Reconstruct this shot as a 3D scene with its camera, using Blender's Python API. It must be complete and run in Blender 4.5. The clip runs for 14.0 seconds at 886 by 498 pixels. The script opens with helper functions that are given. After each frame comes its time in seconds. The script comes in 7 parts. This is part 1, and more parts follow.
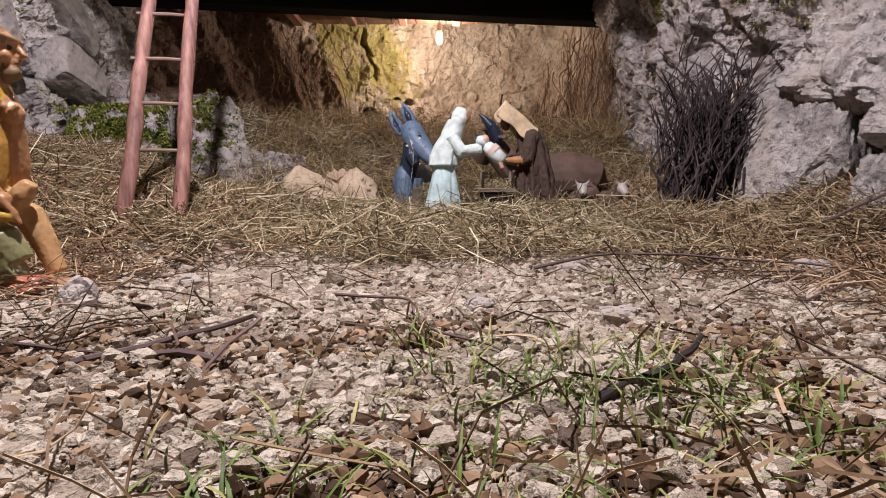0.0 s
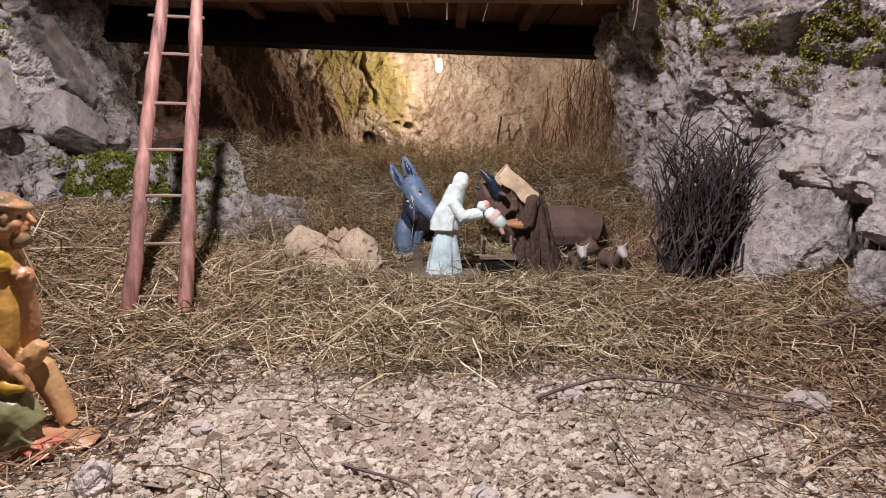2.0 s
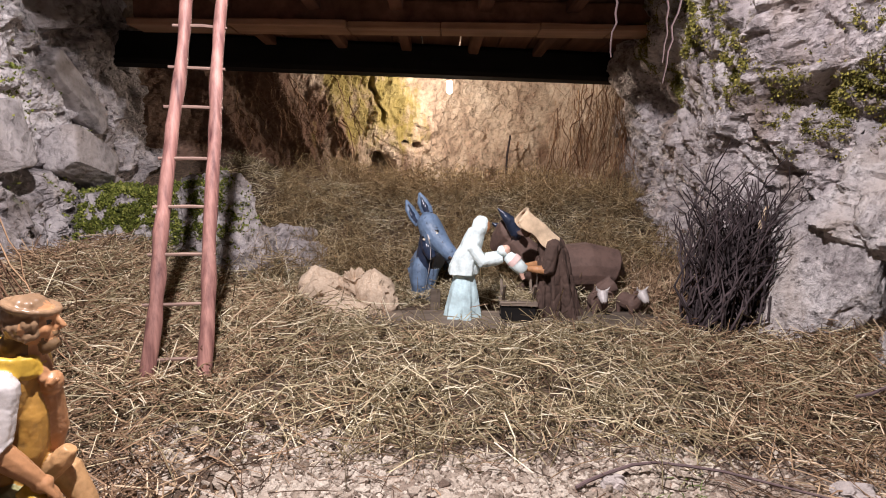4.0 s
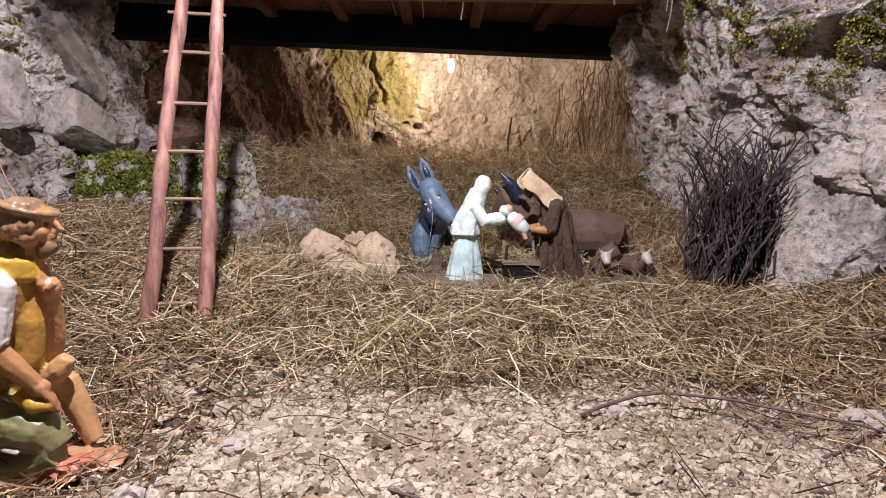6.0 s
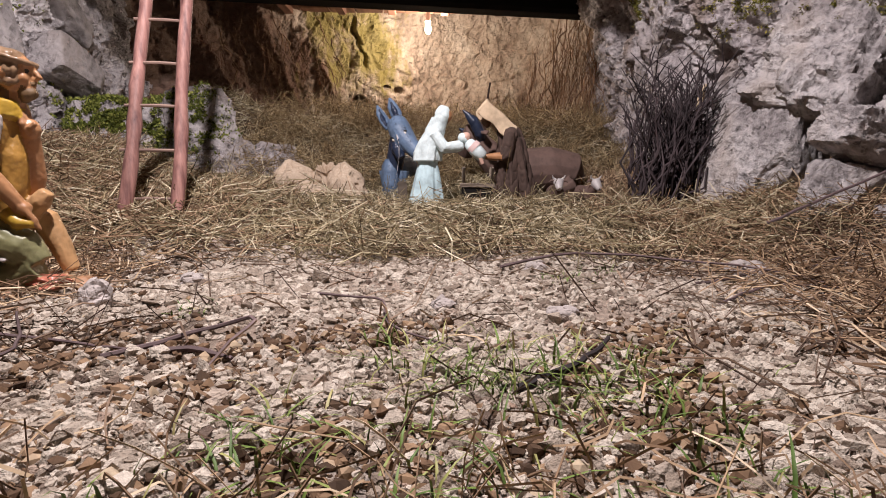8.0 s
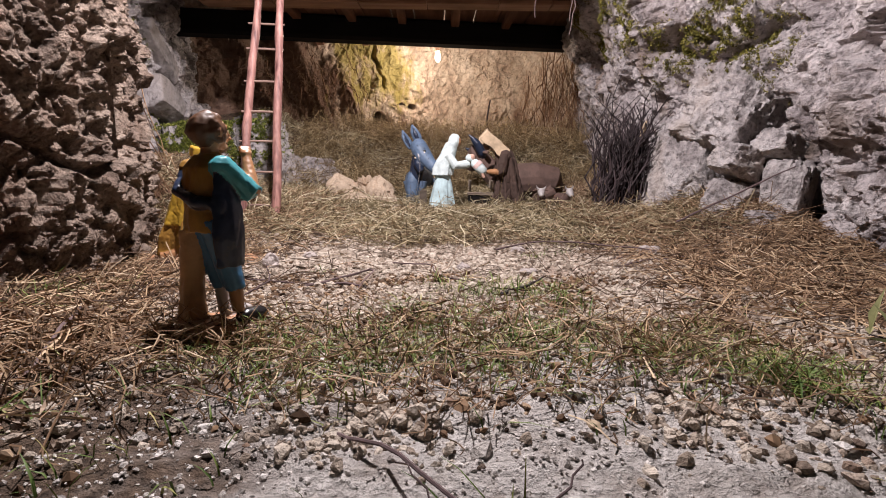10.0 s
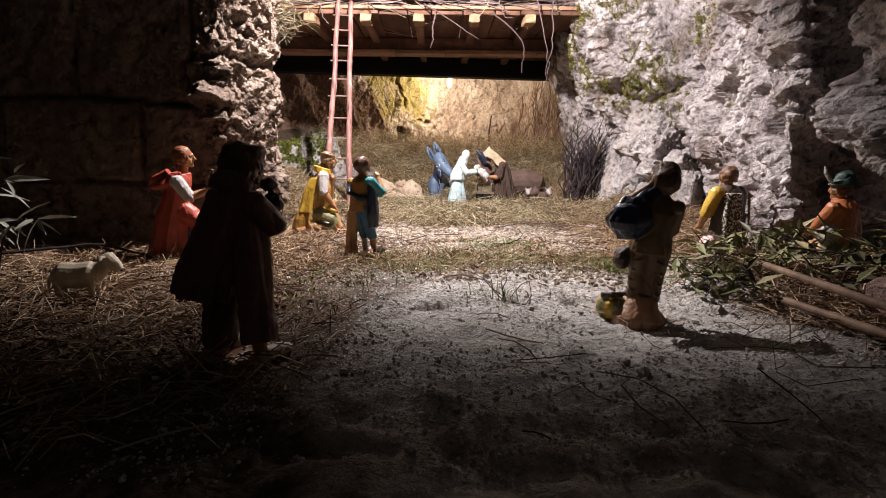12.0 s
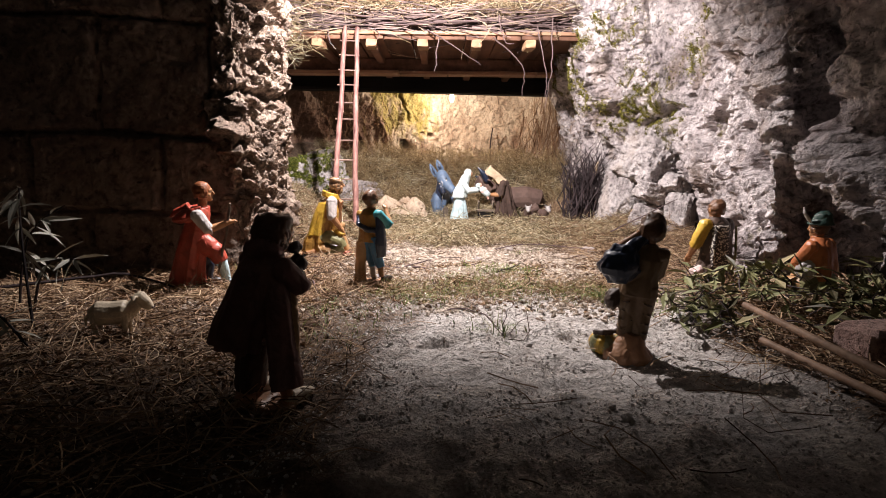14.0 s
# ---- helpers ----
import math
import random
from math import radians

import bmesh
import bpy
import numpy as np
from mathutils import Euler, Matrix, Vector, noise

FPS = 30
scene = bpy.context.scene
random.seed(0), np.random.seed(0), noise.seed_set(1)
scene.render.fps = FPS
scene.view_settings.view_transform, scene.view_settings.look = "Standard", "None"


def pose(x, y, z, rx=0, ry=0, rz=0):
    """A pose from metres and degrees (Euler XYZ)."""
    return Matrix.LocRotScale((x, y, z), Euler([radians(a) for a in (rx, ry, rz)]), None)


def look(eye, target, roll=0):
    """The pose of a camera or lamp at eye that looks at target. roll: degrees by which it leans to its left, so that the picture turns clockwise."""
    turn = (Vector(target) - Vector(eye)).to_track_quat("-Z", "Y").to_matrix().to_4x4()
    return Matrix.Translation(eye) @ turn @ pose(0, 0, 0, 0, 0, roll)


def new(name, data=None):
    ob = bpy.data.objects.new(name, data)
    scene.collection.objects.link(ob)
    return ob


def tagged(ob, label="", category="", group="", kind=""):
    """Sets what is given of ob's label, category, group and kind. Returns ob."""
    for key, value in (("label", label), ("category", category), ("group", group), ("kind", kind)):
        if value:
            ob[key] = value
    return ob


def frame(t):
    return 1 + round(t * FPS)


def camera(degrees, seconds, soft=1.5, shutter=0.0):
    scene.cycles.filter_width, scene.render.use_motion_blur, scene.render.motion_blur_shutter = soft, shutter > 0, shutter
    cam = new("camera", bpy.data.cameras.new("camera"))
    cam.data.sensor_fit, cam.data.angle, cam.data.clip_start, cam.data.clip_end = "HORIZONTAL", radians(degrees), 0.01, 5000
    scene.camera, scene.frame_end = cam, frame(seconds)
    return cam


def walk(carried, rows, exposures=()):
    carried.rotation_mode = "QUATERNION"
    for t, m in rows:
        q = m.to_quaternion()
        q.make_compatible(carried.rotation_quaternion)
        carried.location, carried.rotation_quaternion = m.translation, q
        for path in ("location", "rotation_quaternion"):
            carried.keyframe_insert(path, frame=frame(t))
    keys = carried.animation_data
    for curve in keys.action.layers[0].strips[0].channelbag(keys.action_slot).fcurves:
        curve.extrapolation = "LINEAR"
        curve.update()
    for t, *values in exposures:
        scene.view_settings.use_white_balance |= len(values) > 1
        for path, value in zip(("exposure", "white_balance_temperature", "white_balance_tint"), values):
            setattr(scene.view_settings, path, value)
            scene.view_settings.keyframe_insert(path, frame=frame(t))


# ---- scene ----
from mathutils.bvhtree import BVHTree
cam = camera(79.3, 14.0, 1.0)
METRES, EYE, TILT, LEAN, TURN = 2.9, 0.14, -6.0, 0.0, 0.0
ROWS = [
    (0.0, 0.0, 0.0, 0.0, 0.0, 0.0, -0.0),
    (0.5, -0.0037, 0.0042, 0.0028, -0.16, -0.79, -0.06),
    (1.0, -0.0082, -0.0003, 0.026, -0.21, -1.08, -0.03),
    (1.5, -0.0085, -0.0027, 0.0535, -0.28, -1.33, -0.08),
    (2.0, -0.0047, -0.003, 0.0835, -0.35, -1.47, -0.15),
    (2.5, -0.015, 0.0015, 0.099, -0.44, -1.59, -0.32),
    (3.0, -0.0196, 0.007, 0.1314, -0.53, -1.68, -0.38),
    (5.5, -0.0365, 0.0091, 0.1264, -0.49, -1.42, -0.71),
    (6.0, -0.028, 0.0112, 0.0881, -0.48, -1.46, -0.49),
    (6.5, -0.0191, 0.009, 0.063, -0.57, -1.56, -0.48),
    (7.0, -0.0137, 0.0037, 0.0438, -0.63, -1.82, -0.46),
    (7.5, -0.0035, -0.0127, 0.0448, -0.68, -1.88, -0.43),
    (8.0, 0.0106, -0.034, 0.0129, -0.79, -2.15, -0.35),
    (10.5, -0.0276, -0.3293, 0.0226, -0.76, -2.43, -0.39),
    (11.0, -0.0449, -0.4358, 0.0327, -0.8, -2.4, -0.42),
    (11.5, -0.042, -0.5194, -0.0062, -0.62, -2.38, -0.34),
    (12.0, -0.0416, -0.5623, -0.0052, -0.6, -2.64, -0.28),
    (12.5, -0.0475, -0.5905, 0.0555, -0.65, -2.74, -0.41),
    (13.0, -0.0475, -0.6046, 0.0348, -0.48, -2.54, -0.44),
    (13.5, -0.025, -0.6057, 0.0259, -0.41, -2.61, -0.36),
    (14.0, -0.0455, -0.5964, 0.0299, -0.49, -2.61, -0.38),
]
walk(cam, [(t, pose(0, 0, EYE, TILT, LEAN, TURN) @ pose(METRES * x, METRES * y, METRES * z, 90 + pitch, roll, yaw)) for t, x, y, z, yaw, pitch, roll in ROWS],
     [(0.0, -0.3, 6450, 12), (1.5, -0.3, 6450, 12), (3.0, -0.08, 6350, 11), (5.5, 0.0, 6350, 11), (7.0, -0.22, 6450, 12), (8.0, -0.22, 6450, 12), (10.5, 0.02, 6450, 12), (11.0, 0.22, 6500, 11), (11.5, 0.3, 6500, 10), (12.0, 0.37, 6600, 9), (14.0, 0.5, 6700, 10)])

# ---- light: one floodlight panel above the path, one bare bulb in the grotto, faint night sky ----
night = bpy.data.worlds.new("night")
scene.world = night
night.use_nodes = True
night.node_tree.nodes["Background"].inputs["Color"].default_value = (0.8, 0.7, 0.62, 1)
night.node_tree.nodes["Background"].inputs["Strength"].default_value = 0.014


def lamp(name, kind, energy, colour, m):
    data = bpy.data.lights.new(name, kind)
    data.energy, data.color = energy, colour
    ob = new(name, data)
    ob.matrix_world = m
    return ob


FLOOD = Vector((-0.26, 0.5, 1.46))
flood = lamp("floodlight", "SPOT", 210.0, (1.0, 0.92, 0.92), look(FLOOD, FLOOD + Vector((0.08, 0.515, -0.853))))
flood.data.spot_size, flood.data.spot_blend, flood.data.shadow_soft_size = radians(156), 0.45, 0.022
BULB = Vector((-0.02, 3.17, 1.035))
glow = lamp("bulb_light", "POINT", 26.0, (1.0, 0.84, 0.68), Matrix.Translation(BULB + Vector((0, 0, -0.016))))
glow.data.shadow_soft_size = 0.02


# ---- materials ----
def material(name):
    m = bpy.data.materials.new(name)
    m.use_nodes = True
    nt = m.node_tree
    return m, nt, nt.nodes["Principled BSDF"]


def node(nt, kind, **values):
    n = nt.nodes.new(kind)
    for key, value in values.items():
        n.inputs[key.replace("_", " ")].default_value = value
    return n


def ramp(nt, source, stops):
    n = nt.nodes.new("ShaderNodeValToRGB")
    e = n.color_ramp.elements
    while len(e) < len(stops):
        e.new(0.5)
    for k, (at, c) in enumerate(stops):
        e[k].position = at
        e[k].color = (*c, 1)
    nt.links.new(source, n.inputs["Fac"])
    return n


def mixed(nt, factor, a, b, blend="MIX"):
    n = nt.nodes.new("ShaderNodeMix")
    n.data_type, n.blend_type = "RGBA", blend
    if isinstance(factor, float):
        n.inputs[0].default_value = factor
    else:
        nt.links.new(factor, n.inputs[0])
    for socket, value in ((n.inputs[6], a), (n.inputs[7], b)):
        if isinstance(value, tuple):
            socket.default_value = (*value, 1)
        else:
            nt.links.new(value, socket)
    return n.outputs[2]


def noise_at(nt, scale, detail=6.0, rough=0.6, stretch=None):
    co = nt.nodes.new("ShaderNodeTexCoord")
    n = node(nt, "ShaderNodeTexNoise", Scale=scale, Detail=detail, Roughness=rough)
    if stretch:
        mp = node(nt, "ShaderNodeMapping", Scale=stretch)
        nt.links.new(co.outputs["Object"], mp.inputs["Vector"])
        nt.links.new(mp.outputs["Vector"], n.inputs["Vector"])
    else:
        nt.links.new(co.outputs["Object"], n.inputs["Vector"])
    return n


def bump(nt, bsdf, source, strength, distance):
    b = node(nt, "ShaderNodeBump", Strength=strength, Distance=distance)
    nt.links.new(source, b.inputs["Height"])
    nt.links.new(b.outputs["Normal"], bsdf.inputs["Normal"])


def rock_material(name, dark, mid, light, stain, moss=None, moss_at=(0.58, 0.66), scale=5.0, stretch=None, moss_near=None, relief=0.024, earth_shade_near=None, pitted=0.85):
    m, nt, b = material(name)
    big = noise_at(nt, scale, 8, 0.62, stretch)
    fine = noise_at(nt, scale * 9, 6, 0.65)
    c = ramp(nt, big.outputs["Fac"], [(0.3, dark), (0.48, mid), (0.68, light)]).outputs["Color"]
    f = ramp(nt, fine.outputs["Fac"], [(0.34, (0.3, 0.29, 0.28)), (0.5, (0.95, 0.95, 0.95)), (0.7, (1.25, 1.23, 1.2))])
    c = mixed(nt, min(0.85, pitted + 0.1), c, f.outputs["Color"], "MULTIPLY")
    st = noise_at(nt, scale * 0.7, 4, 0.55, (1.6, 1.6, 0.7))
    how = st.outputs["Fac"]
    # Red-brown deepens towards this point; shade is put into the colour as well.
    if earth_shade_near:
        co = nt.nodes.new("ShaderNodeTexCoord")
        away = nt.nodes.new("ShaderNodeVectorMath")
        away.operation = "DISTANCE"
        away.inputs[1].default_value = earth_shade_near[0]
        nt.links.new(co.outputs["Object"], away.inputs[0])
        fade = node(nt, "ShaderNodeMapRange", From_Min=earth_shade_near[1] * 0.4, From_Max=earth_shade_near[1], To_Min=0.3, To_Max=-0.06)
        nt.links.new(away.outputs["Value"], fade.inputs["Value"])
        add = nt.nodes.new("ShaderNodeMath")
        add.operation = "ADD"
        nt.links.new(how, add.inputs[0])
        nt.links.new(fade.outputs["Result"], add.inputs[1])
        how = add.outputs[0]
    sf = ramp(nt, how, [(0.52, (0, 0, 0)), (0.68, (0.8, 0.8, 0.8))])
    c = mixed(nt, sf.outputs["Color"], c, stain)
    if moss:
        mo = noise_at(nt, scale * 0.8, 7, 0.7, (2.2, 2.2, 1.0))
        amount = mo.outputs["Fac"]
        if moss_near:
            co = nt.nodes.new("ShaderNodeTexCoord")
            away = nt.nodes.new("ShaderNodeVectorMath")
            away.operation = "DISTANCE"
            away.inputs[1].default_value = moss_near[0]
            nt.links.new(co.outputs["Object"], away.inputs[0])
            fade = node(nt, "ShaderNodeMapRange", From_Min=moss_near[1] * 0.3, From_Max=moss_near[1], To_Min=0.1, To_Max=-0.25)
            nt.links.new(away.outputs["Value"], fade.inputs["Value"])
            add = nt.nodes.new("ShaderNodeMath")
            add.operation = "ADD"
            nt.links.new(amount, add.inputs[0])
            nt.links.new(fade.outputs["Result"], add.inputs[1])
            amount = add.outputs[0]
        mf = ramp(nt, amount, [(moss_at[0], (0, 0, 0)), (moss_at[1], (0.85, 0.85, 0.85))])
        c = mixed(nt, mf.outputs["Color"], c, moss)
    nt.links.new(c, b.inputs["Base Color"])
    b.inputs["Roughness"].default_value = 0.92
    b.inputs["Specular IOR Level"].default_value = 0.2
    mid = noise_at(nt, scale * 3.5, 8, 0.72)
    both = nt.nodes.new("ShaderNodeMath")
    both.operation = "ADD"
    nt.links.new(mid.outputs["Fac"], both.inputs[0])
    nt.links.new(fine.outputs["Fac"], both.inputs[1])
    # Shade is painted into the pits; the same mask sinks them in the bump.
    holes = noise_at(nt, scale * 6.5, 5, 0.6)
    pit_shade = ramp(nt, holes.outputs["Fac"], [(0.33, (0.3, 0.28, 0.27)), (0.4, (1, 1, 1))])
    c = mixed(nt, pitted, c, pit_shade.outputs["Color"], "MULTIPLY")
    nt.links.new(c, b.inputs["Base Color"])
    deep = nt.nodes.new("ShaderNodeMath")
    deep.operation = "MULTIPLY_ADD"
    deep.inputs[1].default_value = 0.35
    nt.links.new(pit_shade.outputs["Color"], deep.inputs[0])
    nt.links.new(both.outputs[0], deep.inputs[2])
    bump(nt, b, deep.outputs[0], 1.0, relief)
    return m


def grain_material(name, dark, light, scale=30.0, stretch=(1, 1, 0.08), rough=0.75, spread=0.0, strength=0.4):
    m, nt, b = material(name)
    n = noise_at(nt, scale, 6, 0.6, stretch)
    c = ramp(nt, n.outputs["Fac"], [(0.3, dark), (0.7, light)]).outputs["Color"]
    blot = noise_at(nt, 7.0, 3, 0.5)
    bl = ramp(nt, blot.outputs["Fac"], [(0.35, (0.72, 0.72, 0.72)), (0.65, (1.15, 1.15, 1.15))])
    c = mixed(nt, 0.7, c, bl.outputs["Color"], "MULTIPLY")
    if spread:
        info = nt.nodes.new("ShaderNodeObjectInfo")
        v = ramp(nt, info.outputs["Random"], [(0, (1 - spread,) * 3), (1, (1 + spread * 0.4,) * 3)])
        c = mixed(nt, 1.0, c, v.outputs["Color"], "MULTIPLY")
    nt.links.new(c, b.inputs["Base Color"])
    b.inputs["Roughness"].default_value = rough
    b.inputs["Specular IOR Level"].default_value = 0.3
    bump(nt, b, n.outputs["Fac"], strength, 0.003)
    return m


def island_material(name, stops, rough=0.8, scale=80.0, relief=0.3, depth=0.002):
    """Loose small stuff whose pieces differ in colour one by one."""
    m, nt, b = material(name)
    g = nt.nodes.new("ShaderNodeNewGeometry")
    c = ramp(nt, g.outputs["Random Per Island"], stops).outputs["Color"]
    n = noise_at(nt, scale, 4, 0.6)
    f = ramp(nt, n.outputs["Fac"], [(0.3, (0.6, 0.6, 0.6)), (0.7, (1.15, 1.15, 1.15))])
    c = mixed(nt, 0.7, c, f.outputs["Color"], "MULTIPLY")
    nt.links.new(c, b.inputs["Base Color"])
    b.inputs["Roughness"].default_value = rough
    b.inputs["Specular IOR Level"].default_value = 0.25
    bump(nt, b, n.outputs["Fac"], relief, depth)
    return m


def paint(name, colour, rough=0.45, wear=0.35, dirt=(0.12, 0.08, 0.05)):
    """Hand-painted plaster, slightly glossy, with rubbed and dirty spots."""
    m, nt, b = material(name)
    n = noise_at(nt, 22.0, 6, 0.65)
    f = ramp(nt, n.outputs["Fac"], [(0.3, (0.55, 0.55, 0.55)), (0.6, (1.1, 1.1, 1.1))])
    c = mixed(nt, 0.75, colour, f.outputs["Color"], "MULTIPLY")
    d = noise_at(nt, 55.0, 5, 0.7)
    df = ramp(nt, d.outputs["Fac"], [(0.56, (0, 0, 0)), (0.72, (wear, wear, wear))])
    c = mixed(nt, df.outputs["Color"], c, dirt)
    nt.links.new(c, b.inputs["Base Color"])
    b.inputs["Roughness"].default_value = rough
    bump(nt, b, n.outputs["Fac"], 0.35, 0.004)
    return m


ROCK_RIGHT = rock_material("limestone_grey", (0.15, 0.12, 0.12), (0.53, 0.475, 0.48), (0.79, 0.73, 0.73), (0.31, 0.24, 0.2), (0.17, 0.14, 0.05), (0.62, 0.7), 5.0, relief=0.026)
ROCK_LEFT = rock_material("limestone_left", (0.17, 0.15, 0.15), (0.5, 0.455, 0.46), (0.68, 0.635, 0.635), (0.24, 0.2, 0.18), (0.1, 0.12, 0.04), (0.66, 0.74), 4.0)
ROCK_PILLAR = rock_material("conglomerate", (0.12, 0.085, 0.07), (0.31, 0.235, 0.19), (0.46, 0.365, 0.3), (0.24, 0.16, 0.12), None, (0.6, 0.7), 8.0)
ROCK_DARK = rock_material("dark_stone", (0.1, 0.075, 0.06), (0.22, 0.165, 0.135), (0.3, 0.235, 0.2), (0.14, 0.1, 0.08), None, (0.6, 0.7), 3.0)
# Dark left end: red earth, with the platform's shadow put into its colour.
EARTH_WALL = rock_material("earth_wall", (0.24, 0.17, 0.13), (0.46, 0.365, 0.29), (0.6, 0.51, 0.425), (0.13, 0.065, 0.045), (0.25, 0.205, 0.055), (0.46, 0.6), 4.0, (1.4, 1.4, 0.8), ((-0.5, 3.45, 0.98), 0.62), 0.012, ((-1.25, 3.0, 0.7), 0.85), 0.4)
BOULDER = rock_material("boulder_stone", (0.22, 0.19, 0.19), (0.54, 0.495, 0.495), (0.76, 0.715, 0.71), (0.42, 0.35, 0.31), (0.17, 0.14, 0.05), (0.66, 0.74), 5.0, relief=0.022, pitted=0.75)
LADDER_WOOD = grain_material("ladder_wood", (0.09, 0.035, 0.035), (0.42, 0.22, 0.185), 60, (1, 1, 0.06), 0.55, 0.0, 0.9)
RUNG_WOOD = grain_material("rung_wood", (0.12, 0.07, 0.06), (0.31, 0.21, 0.17), 40, (0.1, 1, 1), 0.7)
PLANK = grain_material("old_plank", (0.1, 0.045, 0.028), (0.25, 0.125, 0.08), 18, (1, 0.08, 1), 0.75, 0.35)
BOARD = grain_material("pale_board", (0.24, 0.12, 0.07), (0.42, 0.25, 0.16), 18, (0.08, 1, 1), 0.7, 0.15)
JOIST = grain_material("joist_wood", (0.26, 0.14, 0.08), (0.48, 0.3, 0.18), 22, (1, 0.08, 1), 0.7, 0.2)
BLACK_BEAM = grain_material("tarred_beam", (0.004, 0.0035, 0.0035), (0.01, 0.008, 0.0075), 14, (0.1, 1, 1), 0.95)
TWIG = grain_material("twig_bark", (0.016, 0.011, 0.013), (0.085, 0.062, 0.066), 40, (1, 1, 0.1), 0.75, 0.5)
BRUSH = island_material("brushwood", [(0, (0.06, 0.04, 0.04)), (0.5, (0.17, 0.12, 0.12)), (0.85, (0.3, 0.22, 0.2)), (1, (0.42, 0.3, 0.2))])
VINE = island_material("dry_creeper_stems", [(0, (0.07, 0.035, 0.022)), (0.6, (0.2, 0.11, 0.065)), (1, (0.38, 0.24, 0.14))])
STRAW = island_material("straw_stems", [(0, (0.06, 0.042, 0.022)), (0.4, (0.27, 0.215, 0.12)), (0.75, (0.52, 0.435, 0.275)), (1, (0.82, 0.74, 0.56))])
HAY_DARK = island_material("dark_hay_stems", [(0, (0.07, 0.042, 0.02)), (0.5, (0.25, 0.17, 0.085)), (0.85, (0.45, 0.34, 0.19)), (1, (0.64, 0.52, 0.33))])
STRAW_BROWN = island_material("brown_straw_stems", [(0, (0.07, 0.04, 0.024)), (0.5, (0.3, 0.19, 0.115)), (0.85, (0.5, 0.355, 0.22)), (1, (0.68, 0.54, 0.38))])
PEBBLE = island_material("limestone_gravel", [(0, (0.13, 0.09, 0.07)), (0.1, (0.29, 0.23, 0.18)), (0.5, (0.47, 0.395, 0.325)), (0.92, (0.63, 0.55, 0.465)), (1, (0.3, 0.2, 0.145))], 0.95, 200.0, 1.0, 0.006)
GRASS = island_material("grass_blades", [(0, (0.07, 0.12, 0.025)), (0.6, (0.16, 0.23, 0.05)), (0.85, (0.28, 0.29, 0.09)), (1, (0.42, 0.36, 0.17))], 0.55)
MOSS = island_material("moss_leaves", [(0, (0.06, 0.055, 0.015)), (0.6, (0.18, 0.165, 0.035)), (1, (0.36, 0.31, 0.08))], 0.9)
MOSS_BRIGHT = island_material("fern_leaves", [(0, (0.05, 0.06, 0.014)), (0.6, (0.17, 0.2, 0.035)), (1, (0.38, 0.38, 0.1))], 0.7)
LEAF = island_material("olive_leaves", [(0, (0.07, 0.06, 0.03)), (0.4, (0.14, 0.15, 0.065)), (0.75, (0.26, 0.26, 0.12)), (1, (0.42, 0.36, 0.2))], 0.5)
LEAF_PALE = island_material("pale_leaves", [(0, (0.34, 0.35, 0.29)), (1, (0.58, 0.57, 0.5))], 0.5)
BURLAP = grain_material("burlap", (0.4, 0.3, 0.215), (0.6, 0.48, 0.37), 160, (1, 1, 1), 0.95)
CANE = grain_material("cane", (0.2, 0.12, 0.08), (0.42, 0.28, 0.19), 30, (0.1, 1, 1), 0.6)
SLAB = rock_material("pink_stone", (0.42, 0.27, 0.24), (0.62, 0.42, 0.37), (0.72, 0.53, 0.48), (0.4, 0.3, 0.27), None, (0.6, 0.7), 9.0)


